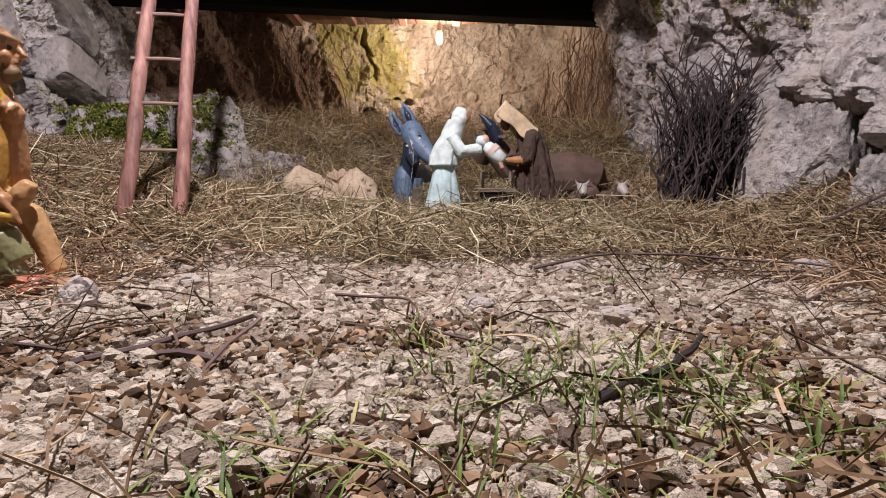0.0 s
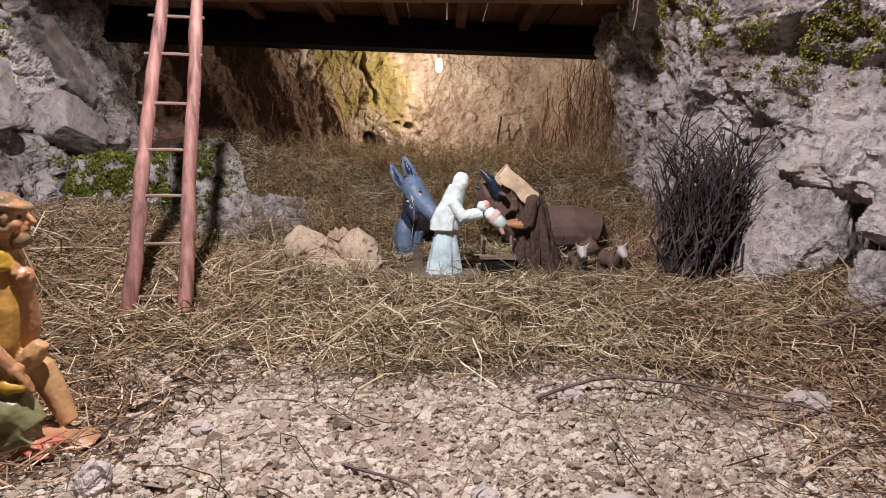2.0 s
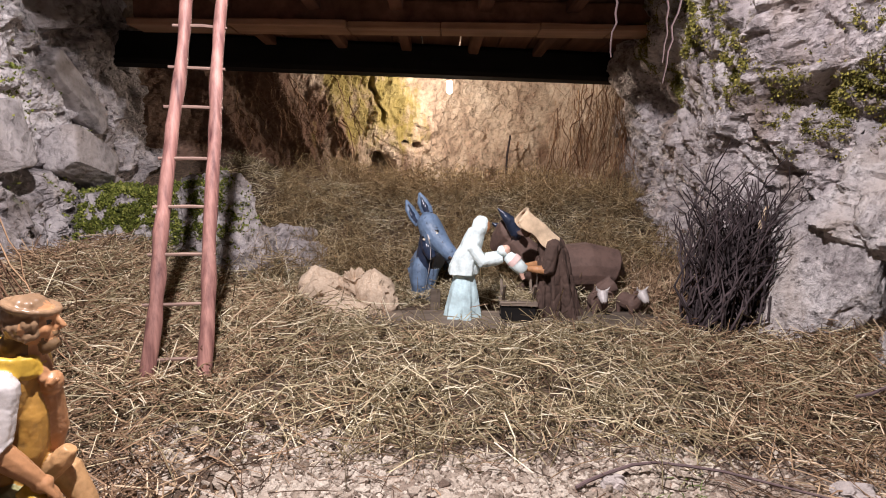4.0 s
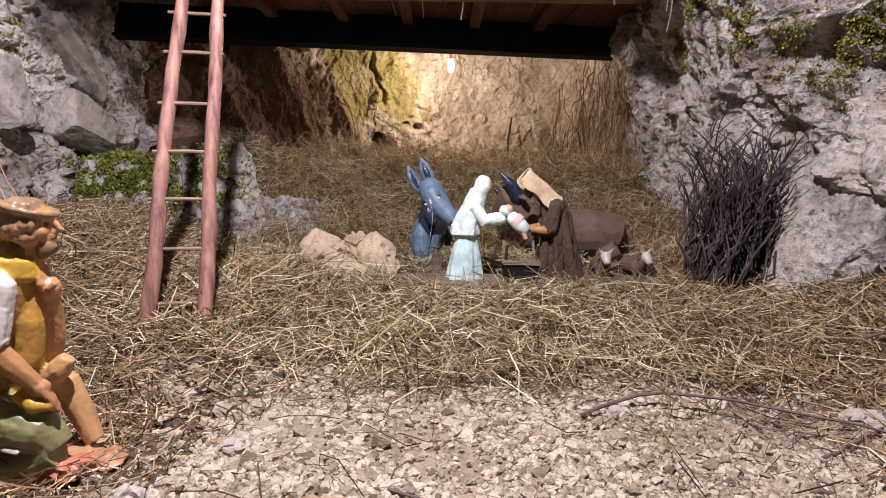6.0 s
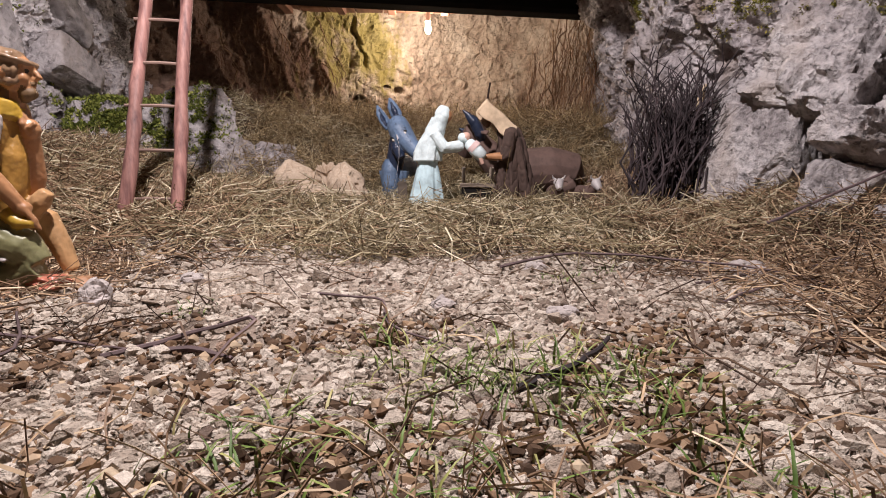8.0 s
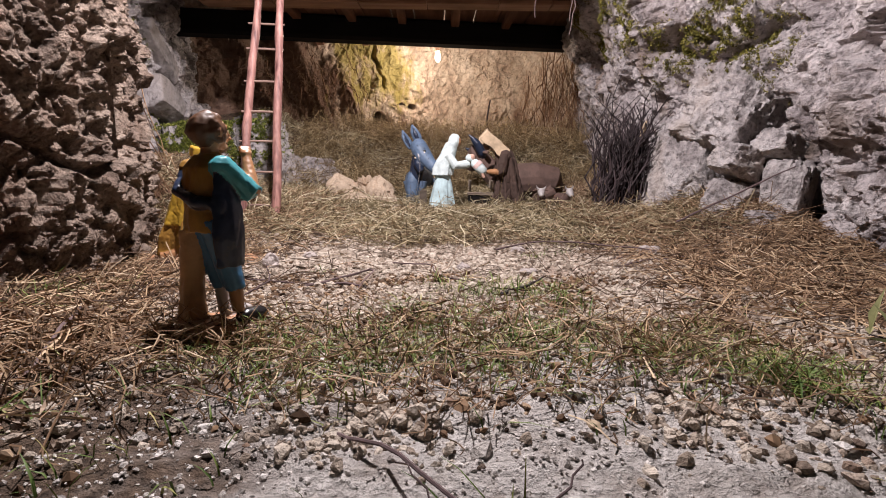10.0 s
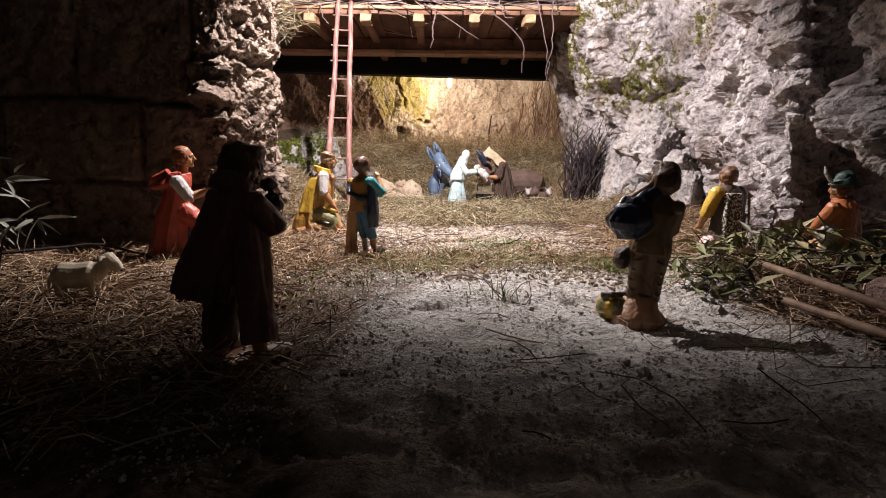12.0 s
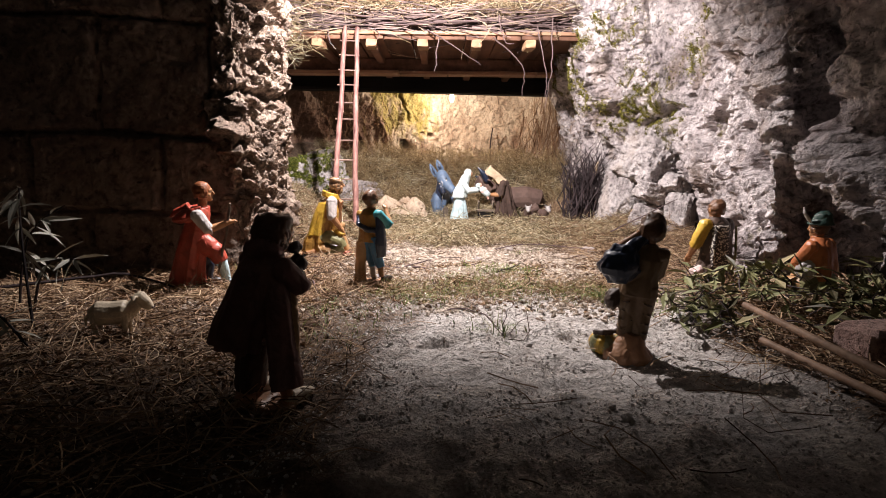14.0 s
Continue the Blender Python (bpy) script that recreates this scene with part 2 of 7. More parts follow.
def ground_material():
    """Pale grit on the path, brown litter where the straw and leaves lie: told by the place on the plan."""
    m, nt, b = material("ground_soil")
    n = noise_at(nt, 60.0, 7, 0.65)
    grit = ramp(nt, n.outputs["Fac"], [(0.3, (0.36, 0.325, 0.3)), (0.45, (0.6, 0.555, 0.525)), (0.66, (0.76, 0.715, 0.685))])
    soil = ramp(nt, n.outputs["Fac"], [(0.35, (0.065, 0.042, 0.028)), (0.55, (0.16, 0.105, 0.07)), (0.72, (0.28, 0.2, 0.14))])
    vary = noise_at(nt, 3.0, 5, 0.6)
    co = nt.nodes.new("ShaderNodeTexCoord")
    xyz = nt.nodes.new("ShaderNodeSeparateXYZ")
    nt.links.new(co.outputs["Object"], xyz.inputs[0])

    def calc(op, a, c):
        k = nt.nodes.new("ShaderNodeMath")
        k.operation = op
        for socket, value in zip(k.inputs, (a, c)):
            if isinstance(value, float):
                socket.default_value = value
            else:
                nt.links.new(value, socket)
        return k.outputs[0]

    side = calc("ABSOLUTE", calc("SUBTRACT", xyz.outputs["X"], 0.2), 0.0)
    wob = calc("MULTIPLY", calc("SUBTRACT", vary.outputs["Fac"], 0.5), 0.7)
    far = calc("SUBTRACT", xyz.outputs["Y"], 1.0)
    stones = calc("ADD", calc("MULTIPLY", xyz.outputs["Y"], 0.8), wob)
    under = ramp(nt, calc("ADD", stones, 0.4), [(0.35, (1, 1, 1)), (0.6, (0.74, 0.62, 0.52))])
    out = calc("MAXIMUM", calc("SUBTRACT", side, 0.4), far)
    mask = ramp(nt, calc("ADD", calc("ADD", out, wob), 0.5), [(0.42, (0, 0, 0)), (0.58, (1, 1, 1))])
    c = mixed(nt, 1.0, grit.outputs["Color"], under.outputs["Color"], "MULTIPLY")
    spots = noise_at(nt, 16.0, 5, 0.65)
    dusty = ramp(nt, spots.outputs["Fac"], [(0.34, (0.62, 0.57, 0.53)), (0.5, (1.0, 1.0, 1.0)), (0.7, (1.1, 1.1, 1.1))])
    c = mixed(nt, 0.8, c, dusty.outputs["Color"], "MULTIPLY")
    c = mixed(nt, mask.outputs["Color"], c, soil.outputs["Color"])
    nt.links.new(c, b.inputs["Base Color"])
    b.inputs["Roughness"].default_value = 0.95
    lumps = calc("ADD", n.outputs["Fac"], calc("MULTIPLY", spots.outputs["Fac"], 0.9))
    bump(nt, b, lumps, 1.0, 0.03)
    return m


GROUND = ground_material()


# ---- mesh helpers ----
class Solid:
    """Gathers rings, tubes, balls and boxes into one mesh with material slots."""

    def __init__(self):
        self.v, self.f, self.s, self.mats = [], [], [], []

    def slot(self, mat):
        if mat not in self.mats:
            self.mats.append(mat)
        return self.mats.index(mat)

    def rings(self, mat, rings, close=True):
        """rings: lists of points, all the same length."""
        k, n, s = len(self.v), len(rings[0]), self.slot(mat)
        for r in rings:
            self.v += [tuple(p) for p in r]
        for i in range(len(rings) - 1):
            for j in range(n):
                a, b = k + i * n + j, k + i * n + (j + 1) % n
                self.f.append((a, b, b + n, a + n))
                self.s.append(s)
        if close:
            self.f.append(tuple(range(k + n - 1, k - 1, -1)))
            self.f.append(tuple(range(k + (len(rings) - 1) * n, k + len(rings) * n)))
            self.s += [s, s]
        return self

    def robe(self, mat, levels, folds=0, depth=0.0, n=20, phase=0.0, squash=None):
        """levels from the bottom up: (x, y, z, rx, ry); folds deepen towards the first level."""
        out = []
        top = len(levels) - 1
        for i, (x, y, z, rx, ry) in enumerate(levels):
            d = depth * (1 - i / top) ** 1.2
            ring = []
            for j in range(n):
                a = 2 * math.pi * j / n
                q = 1 + d * math.sin(folds * a + phase + 0.5 * i) + 0.4 * d * math.sin(2.3 * folds * a + 1.7)
                ring.append((x + rx * q * math.cos(a), y + ry * q * math.sin(a), z))
            out.append(ring)
        return self.rings(mat, out)

    def tube(self, mat, pts, radii, n=8, flat=1.0):
        pts = [Vector(p) for p in pts]
        if not isinstance(radii, (list, tuple)):
            radii = [radii] * len(pts)
        out, side = [], None
        for i, p in enumerate(pts):
            d = (pts[min(i + 1, len(pts) - 1)] - pts[max(i - 1, 0)]).normalized()
            if side is None:
                side = d.cross(Vector((0.13, 0.21, 0.97)) if abs(d.z) < 0.9 else Vector((0, 1, 0))).normalized()
            side = (side - d * side.dot(d)).normalized()
            up = d.cross(side)
            out.append([p + radii[i] * (side * math.cos(2 * math.pi * j / n) + up * flat * math.sin(2 * math.pi * j / n)) for j in range(n)])
        return self.rings(mat, out)

    def ball(self, mat, c, r, n=14, m=None, bumps=0.0, seed=0.0):
        rx, ry, rz = (r, r, r) if isinstance(r, (int, float)) else r
        out = []
        k = max(5, n // 2 + 2)
        for i in range(k):
            t = math.pi * (0.02 + 0.96 * i / (k - 1))
            ring = []
            for j in range(n):
                a = 2 * math.pi * j / n
                d = Vector((math.sin(t) * math.cos(a), math.sin(t) * math.sin(a), -math.cos(t)))
                q = 1 + (bumps * noise.noise(d * 2.1 + Vector((seed, seed * 1.7, 3))) if bumps else 0)
                p = Vector((rx * d.x, ry * d.y, rz * d.z)) * q
                ring.append((m @ p if m else p) + Vector(c))
            out.append(ring)
        return self.rings(mat, out)

    def box(self, mat, a, b, m=None, rough=0.0):
        """A box between two corners, its edges chamfered a little."""
        c = min(abs(b[0] - a[0]), abs(b[1] - a[1]), abs(b[2] - a[2])) * 0.12
        out = []
        for z, q in ((a[2], c), (a[2] + c, 0), (b[2] - c, 0), (b[2], c)):
            x0, y0, x1, y1 = a[0] + q, a[1] + q, b[0] - q, b[1] - q
            e = c * 0.9
            ring = [(x0 + e, y0, z), (x1 - e, y0, z), (x1, y0 + e, z), (x1, y1 - e, z), (x1 - e, y1, z), (x0 + e, y1, z), (x0, y1 - e, z), (x0, y0 + e, z)]
            ring = [Vector(p) + Vector((random.uniform(-rough, rough), random.uniform(-rough, rough), random.uniform(-rough, rough))) for p in ring]
            out.append([m @ p for p in ring] if m else ring)
        return self.rings(mat, out)

    def mesh(self, name, smooth=True):
        me = bpy.data.meshes.new(name)
        me.from_pydata(self.v, [], self.f)
        for mat in self.mats:
            me.materials.append(mat)
        me.polygons.foreach_set("material_index", self.s)
        if smooth:
            me.polygons.foreach_set("use_smooth", [True] * len(me.polygons))
            me.set_sharp_from_angle(angle=radians(50))
        bm = bmesh.new()
        bm.from_mesh(me)
        bmesh.ops.recalc_face_normals(bm, faces=bm.faces)
        bm.to_mesh(me)
        bm.free()
        return me

    def sculpted(self, name, voxel=0.0022, folds=0.0, cloth=()):
        """Welds the pieces into one modelled body: voxel surface, softened, with creases in the cloth."""
        rough = self.mesh(name)
        tree = BVHTree.FromPolygons(self.v, self.f)
        ob = bpy.data.objects.new(name, rough)
        scene.collection.objects.link(ob)
        mod = ob.modifiers.new("weld", "REMESH")
        mod.mode, mod.voxel_size, mod.use_smooth_shade = "VOXEL", voxel, True
        sm = ob.modifiers.new("soft", "SMOOTH")
        sm.factor, sm.iterations = 0.5, 2
        me = bpy.data.meshes.new_from_object(ob.evaluated_get(bpy.context.evaluated_depsgraph_get()))
        bpy.data.objects.remove(ob)
        me.name = name
        me.materials.clear()
        for mat in self.mats:
            me.materials.append(mat)
        slots = [self.s[tree.find_nearest(q.center)[2]] for q in me.polygons]
        me.polygons.foreach_set("material_index", slots)
        me.polygons.foreach_set("use_smooth", [True] * len(slots))
        draped = {i for i, mat in enumerate(self.mats) if mat in cloth}
        soft = [0.15] * len(me.vertices)
        for q, sl in zip(me.polygons, slots):
            if sl in draped:
                for v in q.vertices:
                    soft[v] = 1.0
        lift = []
        for v, w in zip(me.vertices, soft):
            p = v.co
            f = noise.noise(Vector((p.x * 55, p.y * 55, p.z * 16)))
            g = 1 - 2 * abs(noise.noise(Vector((p.x * 38 + 5, p.y * 38, p.z * 26 + 2))))
            h = noise.noise(p * 170)
            lift.append(v.normal * (folds * w * (0.9 * f - 0.9 * max(0.0, g) ** 3) + 0.0005 * h))
        for v, d in zip(me.vertices, lift):
            v.co += d
        me.update()
        return me

    def thing(self, name, m=None, smooth=True):
        ob = new(name, self.mesh(name, smooth))
        if m:
            ob.matrix_world = m
        return ob


def part(name, solid, parent, label="", smooth=True):
    ob = new(name, solid.mesh(name, smooth) if isinstance(solid, Solid) else solid)
    ob.parent = parent
    return tagged(ob, label)


def base(name, m):
    ob = new(name)
    ob.empty_display_size = 0.05
    ob.matrix_world = m
    return ob


def sheet(name, points, faces, mat, smooth=True):
    me = bpy.data.meshes.new(name)
    me.from_pydata(points, [], faces)
    me.materials.append(mat)
    if smooth:
        me.polygons.foreach_set("use_smooth", [True] * len(me.polygons))
    return new(name, me)


def step(a, b, t):
    t = min(1.0, max(0.0, (t - a) / (b - a)))
    return t * t * (3 - 2 * t)


# ---- ground ----
HOLLOWS = ((-0.13, -0.5, 0.055, 0.075), (0.2, -0.4, 0.032, 0.055), (-0.3, -0.2, 0.04, 0.015), (0.1, -0.72, 0.09, 0.02), (0.35, -0.3, 0.04, 0.012), (0.0, -0.25, 0.06, 0.012))


def level(x, y):
    """Height of the ground: flat gravel path, a straw bed that climbs to the back wall and to the sides."""
    h = 0.075 * step(0.85, 1.6, y) + 0.36 * step(2.0, 3.1, y)
    h += 0.15 * step(0.7, 1.2, -x) * step(0.9, 1.6, y) + 0.04 * step(0.35, 0.65, -x) * step(0.9, 1.15, y) + 0.09 * step(0.7, 1.05, x) * step(0.5, 1.2, y)
    h += 0.04 * step(0.55, 0.8, x) * step(0.2, -0.1, y) * step(-0.7, -0.3, y)
    for cx, cy, r, deep in HOLLOWS:
        g = ((x - cx) ** 2 + 2.2 * (y - cy) ** 2) / (r * r)
        if g < 6:
            h -= deep * (math.exp(-g) - 0.35 * math.exp(-0.5 * g))
    g = ((x - 0.36) ** 2 + (y + 0.52) ** 2) / 0.05
    if g < 6:
        h -= 0.045 * math.exp(-g)
    p = Vector((x, y, 0))
    dust = step(0.1, -0.15, y) * step(0.8, 0.55, abs(x - 0.05))
    if dust:
        h += dust * (0.009 * noise.noise(p * 17.0) + 0.008 * noise.noise(p * 27.0) + 0.0045 * abs(noise.noise(p * 55.0)))
    return h + 0.012 * noise.noise(p * 3.1) + 0.007 * noise.noise(p * 9.0 + Vector((5, 2, 1))) + 0.0025 * noise.noise(p * 31.0)


def graded(lo, hi, stepsize, outer):
    line = [lo + stepsize * i for i in range(int((hi - lo) / stepsize) + 1)]
    d, a, b = stepsize, line[0], line[-1]
    while b < outer:
        d *= 1.45
        a, b = a - d, b + d
        line = [a] + line + [b]
    return line


def build_ground():
    xs, ys = graded(-1.4, 1.3, 0.0085, 40), graded(-1.3, 3.4, 0.0105, 40)
    pts = [(x, y, level(x, y)) for y in ys for x in xs]
    n = len(xs)
    faces = [(j * n + i, j * n + i + 1, (j + 1) * n + i + 1, (j + 1) * n + i) for j in range(len(ys) - 1) for i in range(n - 1)]
    tagged(sheet("ground", pts, faces, GROUND), "pale limestone grit and brown litter on the floor", "ground", kind="structure")


build_ground()


# ---- rock walls ----
def facets(p, scale, seed):
    """Broken faces: every cell has a height and a tilt of its own."""
    q = p * scale + Vector((seed, seed * 0.37, seed * 1.31))
    dist, cells = noise.voronoi(q)
    c = cells[0]
    r = noise.cell_vector(c * 7.13 + Vector((0.5, 0.5, 0.5)))
    t = q - c
    own = (r.x - 0.5) * 0.9 + t.dot(r - Vector((0.5, 0.5, 0.5))) * 1.3
    c = cells[1]
    r = noise.cell_vector(c * 7.13 + Vector((0.5, 0.5, 0.5)))
    other = (r.x - 0.5) * 0.9 + (q - c).dot(r - Vector((0.5, 0.5, 0.5))) * 1.3
    edge = min(1.0, (dist[1] - dist[0]) * 12.0)
    return own * (0.5 + 0.5 * edge) + other * (0.5 - 0.5 * edge) - 0.3 * (1 - edge)


def spline(points, t):
    """Catmull-Rom through rows of numbers; t from 0 to 1."""
    k = t * (len(points) - 1)
    i = min(int(k), len(points) - 2)
    f = k - i
    rows = [points[max(0, min(len(points) - 1, i + d))] for d in (-1, 0, 1, 2)]
    out = []
    for a, b, c, d in zip(*rows):
        out.append(0.5 * (2 * b + (c - a) * f + (2 * a - 5 * b + 4 * c - d) * f * f + (3 * b - a - 3 * c + d) * f ** 3))
    return out


def rock_wall(name, plan, z0, z1, nu, nv, mat, coarse, mid, small, fine, seed, broad=0.06, pits=0.0, label="", streak=0.0, dents=(), shape=None, dense=1.3, pit_scale=19.0):
    """plan: x, y, lean from one end to the other, the open side to the right of the way; lean: metres towards the open side per metre above 0.35."""
    cols = []
    for i in range(nu + 1):
        t = i / nu
        x, y, lean = spline(plan, t)
        x2, y2, _ = spline(plan, min(1, t + 0.004))
        x1, y1, _ = spline(plan, max(0, t - 0.004))
        d = Vector((x2 - x1, y2 - y1, 0)).normalized()
        cols.append((x, y, lean, Vector((d.y, -d.x, 0))))
    pts = []
    for j in range(nv + 1):
        f = j / nv
        z = z0 + (dense - z0) * f / 0.85 if f < 0.85 else dense + (z1 - dense) * (f - 0.85) / 0.15
        for x, y, lean, out in cols:
            p = Vector((x, y, z))
            q = Vector((x, y, z * (1 - streak)))
            h = broad * noise.fractal(q * 1.9 + Vector((seed, 0, 0)), 1.0, 2.0, 3)
            h += coarse * facets(q, 3.2, seed) + mid * facets(q, 8.5, seed + 3.1)
            if small:
                h += small * facets(q, 21.0, seed + 7.7)
            h += fine * noise.fractal(q * 26, 0.9, 2.1, 4)
            if pits:
                w = noise.noise(q * pit_scale + Vector((seed, 1, 2)))
                h -= pits * max(0.0, w - 0.12) * 2.2
            if shape:
                h += shape(p)
            sink = 0.0
            for cx, cy, cz, r, deep in dents:
                g = ((p.x - cx) ** 2 + (p.y - cy) ** 2 * 0.3 + (p.z - cz) ** 2) / (r * r)
                if g < 6:
                    w = deep * math.exp(-(max(0.0, g * (1 + 0.9 * noise.noise(p * 17)))) ** 1.5)
                    h -= w
                    sink += w
            pts.append(p + out * (h + lean * (z - 0.35)) + Vector((0, 0, 0.8 * sink + 0.5 * fine * noise.noise(q * 21 + Vector((9, 9, 9))))))
    n = nu + 1
    faces = [(j * n + i, j * n + i + 1, (j + 1) * n + i + 1, (j + 1) * n + i) for j in range(nv) for i in range(nu)]
    k, w = len(pts), 24
    for z in (z0, z1):
        for i in range(w + 1):
            x, y, lean, out = cols[i * nu // w]
            pts.append(Vector((x, y, z)) - out * 0.35)
    faces += [(k + i + 1, k + i, k + w + 1 + i, k + w + 2 + i) for i in range(w)]
    ob = sheet(name, pts, faces, mat, False)
    return tagged(ob, label, "rock wall", kind="structure")


def right_shape(p):
    """Upright ribs beside the path, an overhang above a hollow, a ledge of blocks between two recesses."""
    rib = 1 - abs(noise.noise(Vector((p.y * 7.0, 3.3, p.z * 1.7)))) * 2
    h = 0.035 * (rib - 0.5) * step(1.0, 0.7, p.y) * step(0.0, 0.1, p.y)
    near = step(0.08, -0.04, p.y) * step(-0.75, -0.3, p.y)
    edge = 0.45 - 0.2 * step(-0.05, -0.4, p.y) + 0.03 * noise.noise(Vector((p.y * 9, 1.0, 2.0)))
    h += near * (0.1 * step(edge - 0.015, edge + 0.015, p.z) * step(edge + 0.2, edge + 0.1, p.z) - 0.07 * step(edge, edge - 0.03, p.z) + 0.1 * step(0.84, 0.95, p.z))
    h -= 0.12 * math.exp(-((p.y - 1.06) / 0.035) ** 2) * step(0.6, 0.42, p.z)
    # clefts under the mossy ledges
    h -= 0.05 * math.exp(-((p.z - 0.7 - 0.08 * noise.noise(Vector((p.y * 4, 0, 5)))) / 0.022) ** 2) * step(1.7, 1.5, p.y) * step(0.95, 1.1, p.y)
    h += 0.04 * step(0.72, 0.8, p.z) * step(1.75, 1.55, p.y) * step(0.9, 1.1, p.y)
    return h


def pillar_shape(p):
    """Two deep clefts between three rounded masses and a jutting spur."""
    h = 0.0
    for z, w in ((0.69, 0.02), (0.99, 0.018), (0.3, 0.01)):
        zz = z + 0.09 * noise.noise(Vector((p.x * 5, p.y * 5, z * 9)))
        h -= 0.055 * math.exp(-((p.z - zz) / w) ** 2)
    h += 0.03 * noise.noise(Vector((p.x * 4, p.y * 4, p.z * 6)))
    h += 0.07 * math.exp(-(((p.x + 0.93) / 0.045) ** 2 + ((p.y - 0.3) / 0.09) ** 2 + ((p.z - 0.54) / 0.03) ** 2))
    return h


def block_shape(p):
    """Large squared blocks: level courses with staggered uprights, joints sunk, faces a little out of line."""
    z = p.z + 0.03 * noise.noise(Vector((p.x * 2.5, 0, 4)))
    courses = (-0.2, 0.24, 0.52, 0.93, 1.3, 1.7, 2.4)
    h = 0.0
    for k in range(6):
        if courses[k] <= z < courses[k + 1]:
            u = (p.x + p.y * 0.6 + 0.17 * k + 0.03 * noise.noise(Vector((p.z * 6, k, 1)))) / 0.42 + 0.3 * noise.noise(Vector((p.x * 1.7, k * 3.3, 2)))
            c = math.floor(u)
            gap = min(z - courses[k], courses[k + 1] - z, (u - c) * 0.42, (1 + c - u) * 0.42)
            h = 0.012 * noise.cell(Vector((c * 3.7 + 0.5, k * 5.1 + 0.5, 0.5))) - 0.03 * math.exp(-(gap / 0.009) ** 2)
            h += 0.012 * (z - courses[k]) * math.sin(c * 2.3 + k)
    return h


RIGHT_PLAN = [(1.15, 3.4, 0.05), (1.0, 3.05, 0.08), (0.9, 2.75, 0.12), (0.87, 2.45, 0.16), (0.87, 2.15, 0.24), (0.9, 1.85, 0.3), (0.95, 1.6, 0.32), (1.07, 1.4, 0.3), (1.17, 1.22, 0.24), (1.18, 1.08, 0.18), (1.13, 0.92, 0.12), (1.1, 0.72, 0.1), (1.06, 0.5, 0.08), (1.02, 0.3, 0.06), (0.98, 0.14, 0.04), (0.99, 0.05, 0.04), (1.22, 0.03, 0.04), (1.25, -0.08, 0.05), (1.04, -0.2, 0.08), (1.02, -0.36, 0.08), (1.1, -0.6, 0.08), (1.3, -0.9, 0.05), (1.7, -1.6, 0.0), (1.9, -2.4, 0.0)]
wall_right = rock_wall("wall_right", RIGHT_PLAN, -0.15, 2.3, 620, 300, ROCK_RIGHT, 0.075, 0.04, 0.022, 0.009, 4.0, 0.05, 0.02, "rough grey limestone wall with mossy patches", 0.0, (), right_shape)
BACK_PLAN = [(-2.0, 2.2, 0.05), (-1.8, 2.6, 0.05), (-1.35, 2.95, 0.05), (-0.95, 3.2, 0.05), (-0.65, 3.38, 0.05), (-0.35, 3.5, 0.05), (0.05, 3.72, 0.05), (0.4, 3.82, 0.05), (0.75, 3.66, 0.05), (0.95, 3.3, 0.05), (1.0, 2.95, 0.05)]


def back_shape(p):
    """Earth buttresses that run down and outwards, left of the bulb; a smooth hollow behind it."""
    u = p.x * 1.3 + p.z * 0.55
    rib = 1 - 2 * abs(noise.noise(Vector((u * 3.1, 0.7, p.z * 0.6))))
    return 0.075 * (rib - 0.4) * step(-0.05, -0.45, p.x) + 0.03 * noise.noise(Vector((p.x * 9, p.y * 4, p.z * 5))) * step(0.1, -0.5, p.x)


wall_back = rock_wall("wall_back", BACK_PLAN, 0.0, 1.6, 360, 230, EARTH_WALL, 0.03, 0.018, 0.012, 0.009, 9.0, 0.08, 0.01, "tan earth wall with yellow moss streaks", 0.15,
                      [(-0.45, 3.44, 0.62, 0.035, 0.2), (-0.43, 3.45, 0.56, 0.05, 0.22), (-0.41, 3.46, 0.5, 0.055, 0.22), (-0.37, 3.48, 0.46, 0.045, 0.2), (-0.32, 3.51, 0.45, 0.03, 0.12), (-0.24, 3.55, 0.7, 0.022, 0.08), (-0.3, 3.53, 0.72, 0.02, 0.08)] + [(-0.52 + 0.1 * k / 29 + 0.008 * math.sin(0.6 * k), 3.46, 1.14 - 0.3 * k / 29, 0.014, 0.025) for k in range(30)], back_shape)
LEFT_PLAN = [(-1.0, 0.78, -0.1), (-1.14, 1.0, -0.1), (-1.24, 1.4, -0.1), (-1.3, 1.75, -0.1), (-1.36, 2.1, -0.08), (-1.42, 2.45, -0.06), (-1.5, 2.8, -0.04), (-1.6, 3.1, 0.0)]
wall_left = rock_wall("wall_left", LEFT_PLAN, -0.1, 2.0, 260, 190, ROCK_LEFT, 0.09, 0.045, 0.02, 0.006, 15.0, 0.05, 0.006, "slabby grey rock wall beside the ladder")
PILLAR_PLAN = [(-1.25, 0.42, 0.0), (-1.05, 0.37, 0.0), (-0.93, 0.31, 0.01), (-0.86, 0.33, 0.02), (-0.81, 0.42, 0.03), (-0.78, 0.55, 0.03), (-0.8, 0.72, 0.03), (-0.92, 0.95, 0.0), (-1.25, 1.1, 0.0)]
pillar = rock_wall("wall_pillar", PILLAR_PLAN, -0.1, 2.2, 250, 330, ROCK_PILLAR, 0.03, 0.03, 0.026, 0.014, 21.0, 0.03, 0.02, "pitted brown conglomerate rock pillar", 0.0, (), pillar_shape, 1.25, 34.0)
NEAR_PLAN = [(-2.4, -2.6, 0.0), (-2.35, -1.2, 0.0), (-2.25, -0.3, 0.0), (-2.05, 0.12, 0.0), (-1.65, 0.24, 0.0), (-1.25, 0.27, 0.0), (-1.0, 0.3, 0.0), (-0.9, 0.36, 0.0), (-0.88, 0.5, 0.0)]
